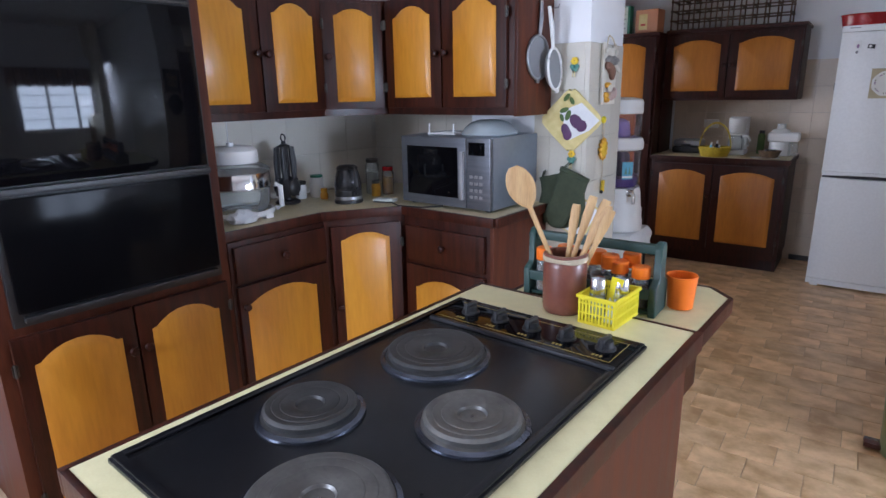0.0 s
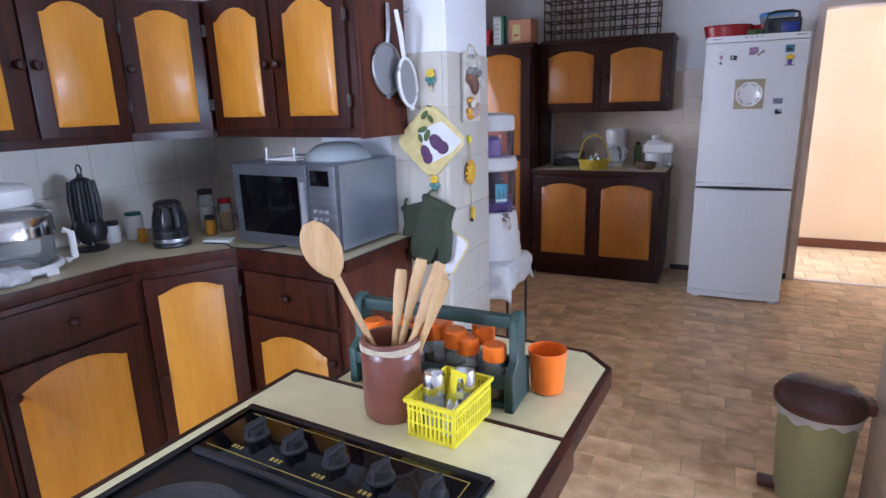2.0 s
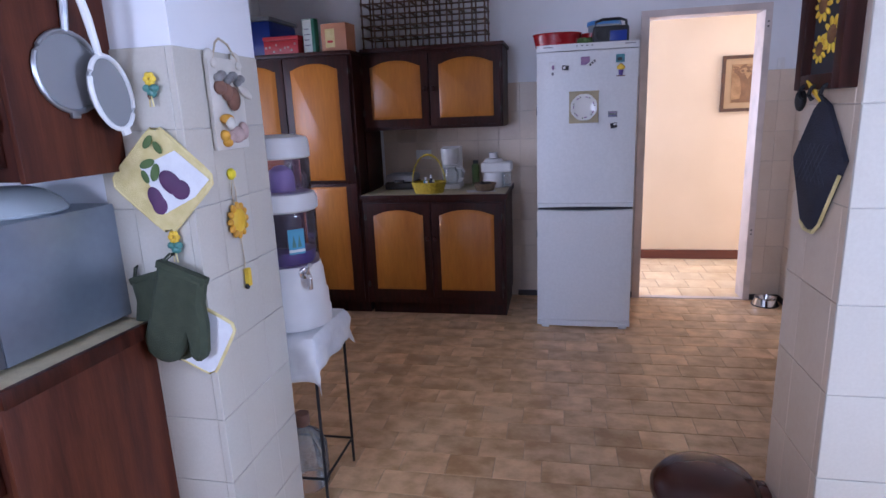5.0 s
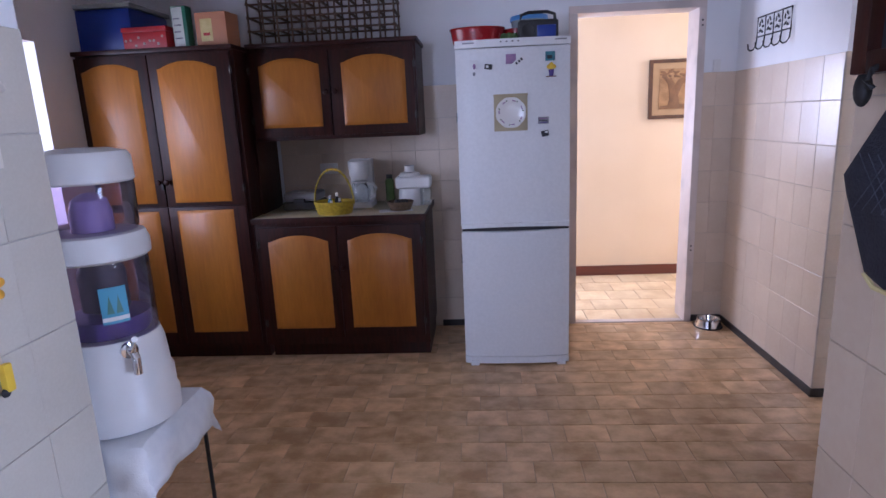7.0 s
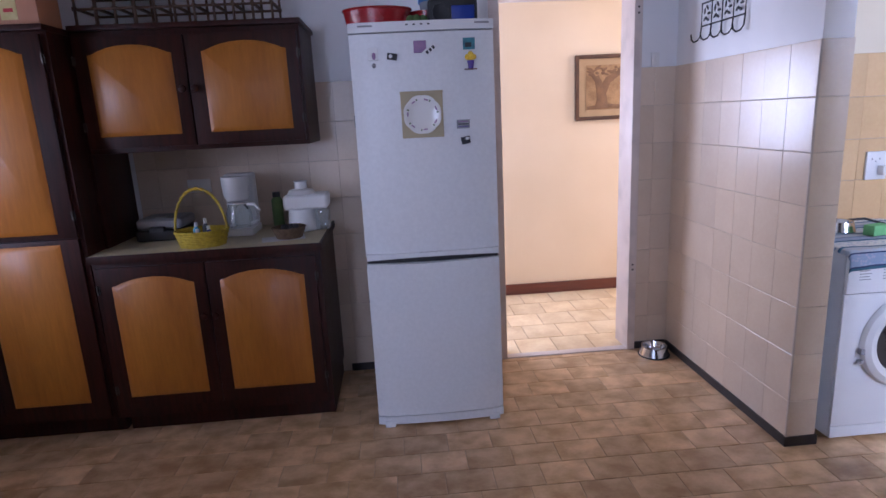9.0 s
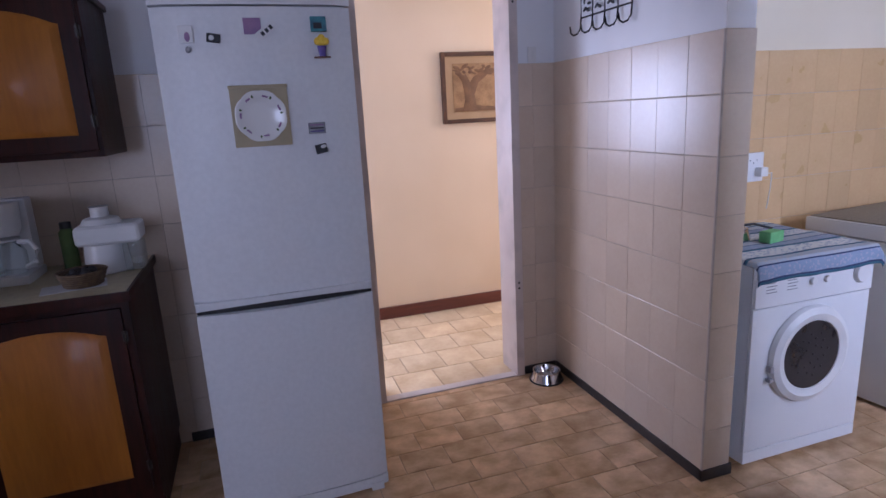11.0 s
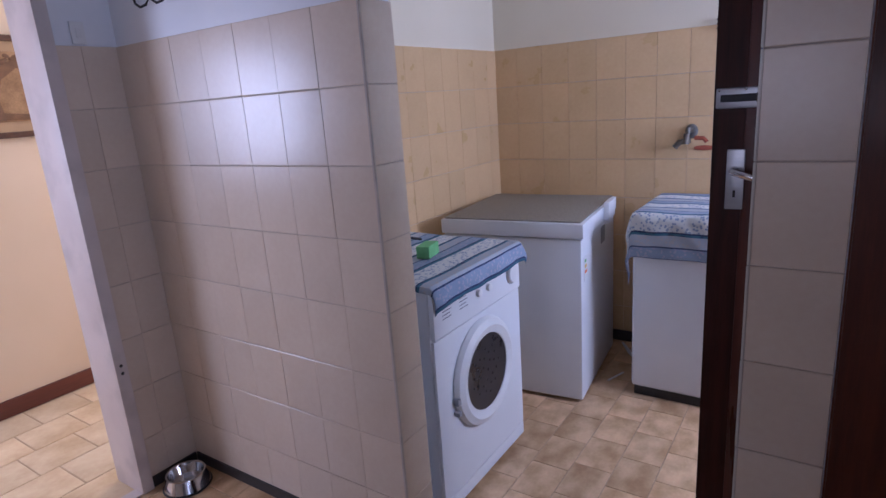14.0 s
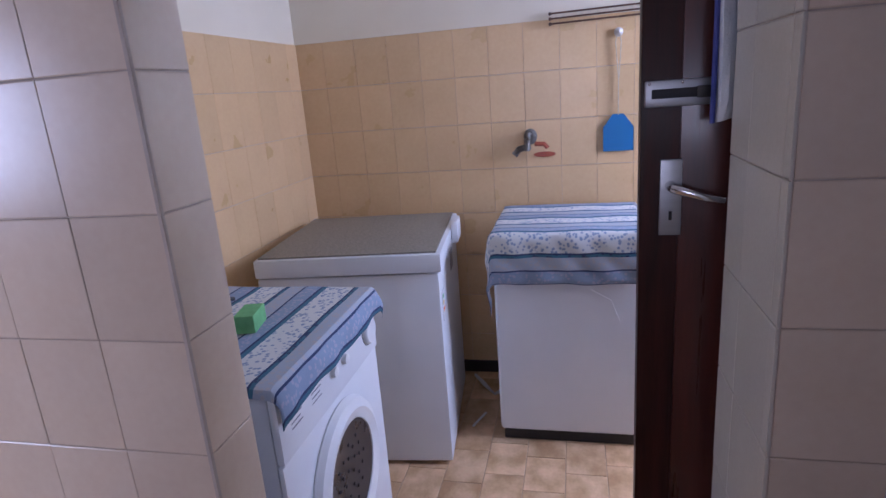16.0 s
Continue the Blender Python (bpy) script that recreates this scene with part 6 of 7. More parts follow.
part("flowers", bm, "flower_yellow", m)
m = magnet(0.512, 1.393, 0.055, 0.036, "magnet_grey", "small printed sign magnet with rows of writing")
for k in range(3):
    part("bar", box(-0.022, -0.0038, 0.008 - k * 0.010, 0.022, -0.0031, 0.012 - k * 0.010), ("magnet_pink", "ink_dark", "purple_pot")[k], m)
m = magnet(0.520, 1.325, 0.038, 0.030, "ink_dark", "small dark animal-shaped magnet", -10)
part("print", blob(bmesh.new(), 0.008, -0.004, 0.006, 0.010, 0.001, 0.006), "appliance_white", m)
pl = thing("plate_board", "scalloped porcelain plate with flower rim on a beige board", "plate", pose(0.340, FYD, 1.440))
part("board", box(-0.088, -0.008, -0.095, 0.088, 0.002, 0.095, 0.002), "card_beige", pl)
part("ledge", box(-0.090, -0.016, 0.086, 0.090, -0.002, 0.096, 0.002), "card_beige", pl)
bm = bmesh.new()
n = 64
rings = []
for f, yy in ((1.0, -0.016), (0.93, -0.017), (0.72, -0.0105), (0.3, -0.0105)):
    rings.append([bm.verts.new(((0.078 + 0.003 * abs(math.sin(4 * 2 * math.pi * i / n))) * f * math.cos(2 * math.pi * i / n), yy, (0.078 + 0.003 * abs(math.sin(4 * 2 * math.pi * i / n))) * f * math.sin(2 * math.pi * i / n))) for i in range(n)])
for a, b in zip(rings, rings[1:]):
    for i in range(n):
        bm.faces.new((a[i], a[(i + 1) % n], b[(i + 1) % n], b[i]))
bm.faces.new(rings[-1])
dish = part("plate", bm, "porcelain", pl, "white scalloped plate")
bm = bmesh.new()
for k in range(7):
    a = 2 * math.pi * k / 7 + 0.3
    for j in range(3):
        blob(bm, 0.062 * math.cos(a + 0.09 * j), -0.0150, 0.062 * math.sin(a + 0.09 * j), 0.0040, 0.0012, 0.0028, 40 * j)
tagged(part("painted_sprigs", bm, "magnet_pink", dish), kind="stuff")
bm = bmesh.new()
for k in range(7):
    a = 2 * math.pi * k / 7 + 0.12
    blob(bm, 0.064 * math.cos(a), -0.0152, 0.064 * math.sin(a), 0.005, 0.0012, 0.003, math.degrees(-a))
part("painted_leaves", bm, "leaf_print", dish)

# on the fridge
FT = 1.8155
pan = thing("red_baking_dish", "oval red enamel roasting dish on the fridge", "roasting dish", pose(0.175, 6.02, FT))
bm = lathe([(0.12, 0), (0.135, 0.006), (0.150, 0.078), (0.156, 0.082), (0.154, 0.088), (0.146, 0.084), (0.13, 0.012), (0.003, 0.010)], None, 40)
bmesh.ops.transform(bm, verts=bm.verts, matrix=Matrix.Diagonal((1.0, 0.72, 1, 1)))
part("dish", bm, "red_enamel", pan)
pan2 = thing("red_bowl", "small red enamel bowl behind the radio", "bowl", pose(0.400, 6.12, FT))
part("bowl_wall", lathe([(0.05, 0), (0.075, 0.01), (0.085, 0.085), (0.08, 0.085), (0.07, 0.015), (0.003, 0.012)], None, 30), "red_enamel", pan2)
rd = thing("portable_radio", "black and blue portable radio with a carrying handle", "radio", pose(0.395, 5.90, FT))
part("casing", box(0, 0, 0, 0.215, 0.10, 0.105, 0.022, 3), "black_plastic", rd)
part("front_panel", box(0.10, -0.004, 0.015, 0.200, 0.004, 0.075, 0.006), "blue_plastic", rd)
part("speaker", lathe([(0.036, 0), (0.034, 0.006), (0.004, 0.002)], pose(0.052, 0.002, 0.052, 90), 24), "black_soft", rd)
part("handle", tube([(0.012, 0.05, 0.085), (0.018, 0.05, 0.135), (0.06, 0.05, 0.148), (0.16, 0.05, 0.148), (0.198, 0.05, 0.135), (0.204, 0.05, 0.085)], 0.009, 8), "black_plastic", rd)
tb = thing("plastic_tub", "clear plastic tub with a bright blue lid", "tub", pose(0.48, 6.22, FT))
part("tub_wall", lathe([(0.085, 0), (0.09, 0.01), (0.105, 0.145), (0.10, 0.145)], None, 32), "frosted_bowl", tb)
part("lid", lathe([(0.110, 0.143), (0.112, 0.148), (0.108, 0.168), (0.095, 0.172), (0.003, 0.172)], None, 36), "pale_blue_lid", tb)
bm = bmesh.new()
for k, (dx, dy) in enumerate(((0, 0), (0.03, 0.02), (-0.025, 0.015), (0.01, 0.04))):
    blob(bm, dx, dy, 0.024, 0.022, 0.022, 0.024)
single("small_fruit", bm, "leaf_print", "small green and yellow fruit lying on the fridge", "fruit", pose(0.345, 5.92, FT), kind="stuff")

# on the tall cupboard
TT = 1.876
bt = thing("blue_crate", "deep blue plastic storage box with a clear lid", "storage box", pose(-2.14, 5.96, TT))
part("tub", box(0, 0, 0, 0.36, 0.42, 0.235, 0.02), "blue_plastic", bt)
part("lid", box(-0.012, -0.012, 0.236, 0.372, 0.432, 0.262, 0.008), "frosted_bowl", bt)
tn = thing("red_tin", "red biscuit tin with a spotted print", "tin", pose(-1.825, 5.935, TT, 0, 0, -3))
part("tin_body", box(0, 0, 0, 0.262, 0.16, 0.095, 0.006), "red_tin", tn)
part("lid", box(-0.003, -0.003, 0.096, 0.265, 0.163, 0.122, 0.004), "red_tin", tn)
random.seed(3)
for k in range(9):
    x, z = 0.02 + 0.027 * k + random.uniform(-0.006, 0.006), random.uniform(0.02, 0.075)
    part("spot", blob(bmesh.new(), x, -0.0005, z, 0.008, 0.0015, 0.008), "clay_pink", tn)
gb = thing("green_carton", "tall green and white carton", "carton", pose(-1.540, 5.96, TT, 0, 0, -8))
part("carton", box(0, 0, 0, 0.092, 0.055, 0.225, 0.002), "green_card", gb)
part("front_print", box(0.004, -0.0015, 0.006, 0.070, 0.001, 0.219), "pale_card", gb)
for k in range(4):
    part("bar", box(0.012, -0.0024, 0.05 + k * 0.035, 0.058 - 0.008 * (k % 2), -0.0016, 0.058 + k * 0.035), "magnet_grey", gb)
ob_ = thing("orange_carton", "orange square tin with a yellow printed label", "tin", pose(-1.405, 5.955, TT, 0, 0, -5))
part("tin_body", box(0, 0, 0, 0.185, 0.15, 0.185, 0.005), "orange_card", ob_)
part("label", box(0.03, -0.0015, 0.03, 0.10, 0.001, 0.15), "cloth_yellow", ob_)
part("bar", box(0.045, -0.0024, 0.06, 0.085, -0.0016, 0.075), "red_tin", ob_)

# wine rack on the wall cupboard
RK = pose(-1.160, 6.12, 1.8885)
rk = thing("wine_rack", "lattice wine rack of dark wooden rods", "wine rack", RK)
CO, RO, CELL = 10, 5, 0.086
for j in range(RO + 1):
    z = 0.006 + j * 0.074
    for y in (0.0, 0.20):
        part("long_rod", tube([(-0.01, y, z), (CO * CELL + 0.01, y, z)], 0.006, 6), "rack_wood", rk)
for i in range(CO + 1):
    for y in (0.0, 0.20):
        part("upright", tube([(i * CELL, y, 0.0), (i * CELL, y, 0.006 + RO * 0.074 + 0.02)], 0.006, 6), "rack_wood", rk)
for i in range(CO + 1):
    for j in range(RO + 1):
        bm = box(i * CELL - 0.007, -0.012, j * 0.074 - 0.002 + 0.008, i * CELL + 0.007, 0.212, j * 0.074 + 0.016, 0.001, 1)
        part("cross_slat", bm, "rack_wood", rk)

# ---- on the sideboard ----
SZT = 0.8965
sw = thing("sandwich_toaster", "dark grey electric sandwich toaster", "toaster", pose(-1.08, 6.15, SZT))
part("base", box(0, 0, 0, 0.23, 0.22, 0.055, 0.02, 3), "black_plastic", sw)
part("top", box(0.005, 0.005, 0.056, 0.225, 0.215, 0.110, 0.028, 3), "grey_plastic", sw)
part("handle", box(0.08, -0.03, 0.05, 0.15, 0.006, 0.075, 0.008), "black_plastic", sw)
part("label", box(0.09, 0.04, 0.1105, 0.14, 0.07, 0.112), "pale_card", sw)
wb = thing("wicker_basket", "yellow woven basket with a tall hooped handle", "basket", pose(-0.705, 5.985, SZT))
bm = bmesh.new()
for k in range(9):
    add_tube(bm, [((0.098 + 0.0025 * k + 0.002 * math.sin(9 * a + k * math.pi)) * math.cos(a), (0.080 + 0.002 * k + 0.002 * math.sin(9 * a + k * math.pi)) * math.sin(a), 0.005 + k * 0.0085) for a in [2 * math.pi * i / 48 for i in range(48)]], 0.0052, 6, True)
tagged(part("woven_wall", bm, "yellow_wicker", wb), kind="stuff")
part("bottom", lathe([(0.003, 0.001), (0.09, 0.001), (0.09, 0.006), (0.003, 0.006)], Matrix.Diagonal((1, 0.82, 1, 1)), 30), "yellow_wicker", wb)
bm = bmesh.new()
for s in (0, math.pi):
    add_tube(bm, [(0.118 * math.cos(a), 0.004 * math.sin(14 * a + s), 0.06 + 0.205 * math.sin(a) + 0.004 * math.cos(14 * a + s)) for a in [math.pi * i / 40 for i in range(41)]], 0.0048, 6)
part("handle", bm, "yellow_wicker", wb)
for k, (dx, dy, h, mt) in enumerate(((-0.03, 0.02, 0.10, "label_blue"), (0.01, 0.03, 0.115, "ink_dark"), (0.035, -0.01, 0.085, "blue_plastic"), (-0.01, -0.03, 0.075, "pale_card"))):
    b = thing("small_bottle", "small bottle standing in the yellow basket", "bottle", pose(-0.705 + dx, 5.985 + dy, SZT + 0.007), "bottles in the yellow basket")
    part("bottle_body", lathe([(0.013, 0), (0.015, 0.003), (0.015, h * 0.65), (0.006, h * 0.8)], None, 14), mt, b)
    part("cap", lathe([(0.008, h * 0.8), (0.008, h), (0.003, h)], None, 12), "white_plastic", b)
cm_ = thing("coffee_maker", "white filter coffee maker with a glass jug", "coffee maker", pose(-0.668, 6.15, SZT))
part("base", box(0, 0, 0, 0.155, 0.20, 0.035, 0.01), "white_plastic", cm_)
part("tower", box(0.005, 0.125, 0.036, 0.150, 0.20, 0.30, 0.012), "white_plastic", cm_)
part("filter_holder", lathe([(0.050, 0.175), (0.062, 0.20), (0.068, 0.285), (0.066, 0.292), (0.003, 0.295)], pose(0.076, 0.075, 0), 30), "white_plastic", cm_)
jg = part("jug", lathe([(0.055, 0.037), (0.062, 0.045), (0.062, 0.11), (0.048, 0.145), (0.050, 0.155)], pose(0.076, 0.075, 0), 30), "jar_glass", cm_)
part("jug_lid", lathe([(0.050, 0.1555), (0.052, 0.163), (0.003, 0.168)], pose(0.076, 0.075, 0), 24), "white_plastic", jg)
part("jug_handle", tube([(0.125, 0.06, 0.150), (0.165, 0.045, 0.150), (0.185, 0.04, 0.12), (0.175, 0.042, 0.075), (0.135, 0.06, 0.055)], 0.009, 8), "white_plastic", jg)
gbt = thing("green_bottle", "slim green glass bottle with a dark cap", "bottle", pose(-0.42, 6.33, SZT))
part("bottle_body", lathe([(0.026, 0), (0.028, 0.004), (0.028, 0.15), (0.018, 0.165)], None, 20), "leaf_print", gbt)
part("cap", lathe([(0.020, 0.166), (0.020, 0.190), (0.003, 0.191)], None, 18), "black_plastic", gbt)
ju = thing("juice_extractor", "white electric juicer with a clear pulp jug", "juicer", pose(-0.275, 6.24, SZT))
part("motor_base", lathe([(0.075, 0), (0.08, 0.006), (0.072, 0.10), (0.07, 0.11)], None, 32), "white_plastic", ju)
part("bowl", box(-0.085, -0.075, 0.111, 0.135, 0.075, 0.185, 0.025, 3), "white_plastic", ju)
part("cover", lathe([(0.07, 0.186), (0.06, 0.205), (0.032, 0.212), (0.030, 0.245), (0.036, 0.25), (0.003, 0.252)], None, 28), "white_plastic", ju)
part("pulp_jug", box(0.066, -0.060, 0.002, 0.130, 0.06, 0.108, 0.012), "jar_glass", ju)
wk = thing("small_wicker_bowl", "small round brown wicker bowl on a paper napkin", "basket", pose(-0.315, 6.03, SZT + 0.002))
bm = bmesh.new()
for k in range(7):
    add_tube(bm, [((0.058 + 0.003 * k + 0.0015 * math.sin(8 * a + k * math.pi)) * math.cos(a), (0.058 + 0.003 * k) * math.sin(a), 0.006 + k * 0.0075) for a in [2 * math.pi * i / 40 for i in range(40)]], 0.0045, 6, True)
tagged(part("woven_wall", bm, "brown_wicker", wk), kind="stuff")
part("bottom", lathe([(0.003, 0.001), (0.055, 0.001), (0.055, 0.006), (0.003, 0.006)], None, 24), "brown_wicker", wk)
bm = bmesh.new()
random.seed(5)
for k in range(10):
    blob(bm, random.uniform(-0.035, 0.035), random.uniform(-0.035, 0.035), 0.03 + random.uniform(0, 0.022), 0.016, 0.013, 0.013, random.uniform(0, 90))
part("contents", bm, "ink_dark", wk)
single("paper_napkin", box(-0.10, -0.06, 0, 0.10, 0.06, 0.0015), "cloth_white", "thin white paper napkin under the wicker bowl", "napkin", pose(-0.345, 6.03, SZT, 0, 0, 12))
so = thing("wall_socket", "white double wall socket above the sideboard", "socket", pose(-0.84, 6.452, 1.13))
part("plate", box(-0.06, -0.010, -0.035, 0.06, 0.0, 0.035, 0.003), "white_plastic", so)
for x in (-0.03, 0.03):
    part("switch", box(x - 0.008, -0.014, 0.010, x + 0.008, -0.0102, 0.026, 0.001), "white_plastic", so)

# ---- by the doorway ----
sw_ = thing("light_switch", "small white light switch beside the door frame", "switch", pose(1.655, 6.456, 1.675))
part("plate", box(-0.022, -0.008, -0.035, 0.022, 0.0, 0.035, 0.003), "white_plastic", sw_)
part("rocker", box(-0.008, -0.012, -0.015, 0.008, -0.0082, 0.015, 0.002), "white_plastic", sw_)
bm = bmesh.new()
hk = thing("hook_rail", "black wrought-iron hook rail with leaf pattern", "hook rail", pose(1.775, 6.005, 1.80, 0, 0, -90))
part("frame_wire", tube([(-0.185, -0.006, 0.0), (-0.185, -0.006, 0.105), (0.185, -0.006, 0.105), (0.185, -0.006, 0.0)], 0.004, 6, True), "black_iron", hk)
for k in range(5):
    x = -0.185 + 0.0925 * k
    if 0 < k < 4:
        part("divider", tube([(x, -0.006, 0.0), (x, -0.006, 0.105)], 0.003, 6), "black_iron", hk)
    part("hook", tube([(x, -0.006, 0.0), (x, -0.010, -0.045), (x - 0.010, -0.018, -0.065), (x - 0.030, -0.026, -0.070), (x - 0.048, -0.030, -0.058), (x - 0.055, -0.030, -0.030)], 0.004, 6), "black_iron", hk)
for k in range(4):
    x = -0.185 + 0.0925 * (k + 0.5)
    bm = bmesh.new()
    for j in range(5):
        blob(bm, x + 0.020 * math.cos(j * 1.3), -0.007, 0.052 + 0.030 * math.sin(j * 1.3), 0.016, 0.003, 0.007, j * 50)
    part("leaf_scroll", bm, "black_iron", hk)
db = thing("dog_bowl", "shiny steel pet bowl on the tiled floor", "pet bowl", pose(1.655, 6.345, 0.0))
part("bowl_wall", lathe([(0.085, 0), (0.088, 0.004), (0.070, 0.052), (0.073, 0.058), (0.066, 0.056), (0.055, 0.02), (0.003, 0.016)], None, 40), "chrome", db)
part("rubber_ring", lathe([(0.089, 0.0), (0.091, 0.004), (0.088, 0.009)], None, 40, False), "black_plastic", db)
bm = bmesh.new()
for zz in (1.915, 1.945, 0.50, 0.53):
    blob(bm, 1.552, 6.4385, zz, 0.006, 0.003, 0.006)
part("strike_marks", bm, "pewter", door1)

# ---- corridor picture ----
cp_ = thing("corridor_picture", "carved wooden framed picture of a gnarled tree", "picture", pose(1.585, 7.678, 1.345))
PW, PH = 0.62, 0.475
for nm, a in (("frame_side", (0, 0, 0.028, PH)), ("frame_side", (PW - 0.028, 0, PW, PH)), ("frame_side", (0.028, 0, PW - 0.028, 0.028)), ("frame_side", (0.028, PH - 0.028, PW - 0.028, PH))):
    part(nm, box(a[0], -0.030, a[1], a[2], 0, a[3], 0.005), "sepia_dark", cp_)
part("mount", box(0.028, -0.012, 0.028, PW - 0.028, -0.002, PH - 0.028), "mount_tan", cp_)
pic = part("carved_picture", box(0.082, -0.018, 0.075, PW - 0.082, -0.0125, PH - 0.075, 0.002), "sepia_light", cp_)
bm = bmesh.new()
add_tube(bm, [(0.20, -0.020, 0.085), (0.205, -0.020, 0.16), (0.19, -0.020, 0.24), (0.16, -0.020, 0.32)], [0.055, 0.04, 0.035, 0.02], 10)
add_tube(bm, [(0.205, -0.020, 0.20), (0.25, -0.020, 0.29), (0.34, -0.020, 0.345), (0.46, -0.020, 0.35)], [0.035, 0.028, 0.02, 0.012], 10)
add_tube(bm, [(0.18, -0.020, 0.27), (0.13, -0.020, 0.33), (0.10, -0.020, 0.34)], [0.02, 0.014, 0.008], 8)
add_tube(bm, [(0.09, -0.020, 0.09), (0.25, -0.020, 0.10), (0.53, -0.020, 0.085)], [0.012, 0.016, 0.010], 8)
bmesh.ops.transform(bm, verts=bm.verts, matrix=Matrix.Translation((0, -0.020, 0)) @ Matrix.Diagonal((1, 0.12, 1, 1)) @ Matrix.Translation((0, 0.020, 0)))
part("carved_tree", bm, "sepia_mid", pic)
bm = bmesh.new()
random.seed(9)
for k in range(26):
    blob(bm, random.uniform(0.10, 0.52), -0.019, random.uniform(0.33, 0.385), random.uniform(0.012, 0.03), 0.002, random.uniform(0.006, 0.014), random.uniform(-30, 30))
part("carved_foliage", bm, "sepia_mid", pic)

# ---- picture in the dining room ----
dp = thing("dining_picture", "pastel picture in a red frame on the dining room wall", "picture", pose(-3.75, 6.478, 1.26, 0, 0, 0))
part("canvas", box(0.04, -0.012, 0.04, 1.16, 0, 0.44), "hall_picture", dp)
for a in ((0, 0, 1.2, 0.05), (0, 0.43, 1.2, 0.48), (0, 0.05, 0.05, 0.43), (1.15, 0.05, 1.2, 0.43)):
    part("frame", box(a[0], -0.03, a[1], a[2], 0, a[3], 0.004), "red_frame", dp)

# ---- kitchen window dressing ----
bl = thing("window_valance", "brown gathered valance above the kitchen window", "valance", pose(0, 0, 0))
bm = bmesh.new()
n = 60
top = [bm.verts.new((2.60 + 0.012 * math.sin(i * 1.3), 1.80 + 1.45 * i / n, 1.88)) for i in range(n + 1)]
low = [bm.verts.new((2.60 + 0.020 * math.sin(i * 1.3), 1.80 + 1.45 * i / n, 1.58 + 0.008 * math.sin(i * 0.9))) for i in range(n + 1)]
for i in range(n):
    bm.faces.new((top[i], top[i + 1], low[i + 1], low[i]))
part("fabric", bm, "spice_brown", bl)
part("rod", tube([(2.61, 1.76, 1.885), (2.61, 3.26, 1.885)], 0.010, 8), "rack_wood", bl)

# ---- laundry ----
wm = thing("tumble_dryer", "white front-loading dryer with a dark round door", "dryer", pose(1.963, 5.334, 0))
WW, WD, WH = 0.588, 0.52, 0.835
part("body", box(0, 0.012, 0.02, WW, WD, WH, 0.010), "appliance_white", wm)
part("front", box(0.002, 0, 0.075, WW - 0.002, 0.0118, 0.655, 0.004), "appliance_white", wm)
pn = part("control_panel", box(0.002, -0.006, 0.66, WW - 0.002, 0.0118, WH - 0.004, 0.006), "appliance_white", wm)
part("kick_plate", box(0.002, 0.0, 0.022, WW - 0.002, 0.0118, 0.072, 0.003), "appliance_white", wm)
dr = part("door_ring", lathe([(0.134, 0.002), (0.140, 0.022), (0.168, 0.030), (0.190, 0.020), (0.198, 0.004), (0.196, 0.0)], pose(0.285, -0.001, 0.440, 90), 48, False), "white_plastic", wm, "thick white door ring")
part("door_glass", lathe([(0.003, 0.012), (0.06, 0.013), (0.11, 0.016), (0.138, 0.019), (0.138, 0.0)], pose(0.285, -0.001, 0.440, 90), 40), "drum_dark", dr, "dark glass centre")
bm = bmesh.new()
for k in range(26):
    a, r = k * 2.4, 0.012 + 0.0165 * math.sqrt(k)
    blob(bm, 0.285 + r * math.cos(a), -0.0168, 0.44 + r * math.sin(a), 0.005, 0.002, 0.005)
tagged(part("vent_holes", bm, "ink_dark", dr), kind="stuff")
part("hinge", box(0.083, -0.022, 0.40, 0.102, -0.001, 0.425, 0.003), "grey_plastic", dr)
part("hinge", box(0.083, -0.022, 0.36, 0.102, -0.001, 0.375, 0.003), "grey_plastic", dr)
for x in (0.27, 0.34):
    part("knob", lathe([(0.014, 0), (0.013, 0.012), (0.003, 0.014)], pose(x, -0.006, 0.735, 90), 18), "white_plastic", pn)
part("program_dial", lathe([(0.040, 0), (0.038, 0.010), (0.034, 0.014), (0.003, 0.016)], pose(0.520, -0.006, 0.735, 90), 32), "white_plastic", pn)
part("dial_ring", lathe([(0.0405, 0.0005), (0.043, 0.0005), (0.043, 0.002), (0.0405, 0.002)], pose(0.520, -0.006, 0.735, 90), 32, False), "grey_plastic", pn)
for gx in (0.05, 0.15):
    for k in range(4):
        part("print_bar", box(gx, -0.0068, 0.715 + k * 0.012, gx + 0.05 - 0.008 * (k % 2), -0.0062, 0.718 + k * 0.012), "magnet_grey", pn)
bm = bmesh.new()
for x in (0.05, WW - 0.05):
    for y in (0.06, WD - 0.05):
        add_lathe(bm, [(0.02, 0.0), (0.02, 0.021)], pose(x, y, 0), 12)
part("feet", bm, "black_plastic", wm)
cloth("dryer_cloth", "blue and white sprigged cotton cloth over the dryer", drape(1.961, 5.324, 2.555, 5.857, WH + 0.004, (0.02, 0.075, 0.05, 0.0), 0.016, 0.003, 3, 0.5), "striped_cloth")
bm = box(-0.045, -0.025, 0, 0.045, 0.025, 0.045, 0.005)
single("sponge", bm, "sponge_green", "thick green washing sponge on the dryer cloth", "sponge", pose(2.243, 5.532, WH + 0.010, 0, 0, 12))
sb = thing("steel_bowl", "small steel pet bowl on the dryer cloth", "bowl", pose(2.16, 5.652, WH + 0.010))
part("bowl_wall", lathe([(0.07, 0), (0.072, 0.004), (0.060, 0.045), (0.056, 0.044), (0.048, 0.012), (0.003, 0.01)], None, 32), "chrome", sb)
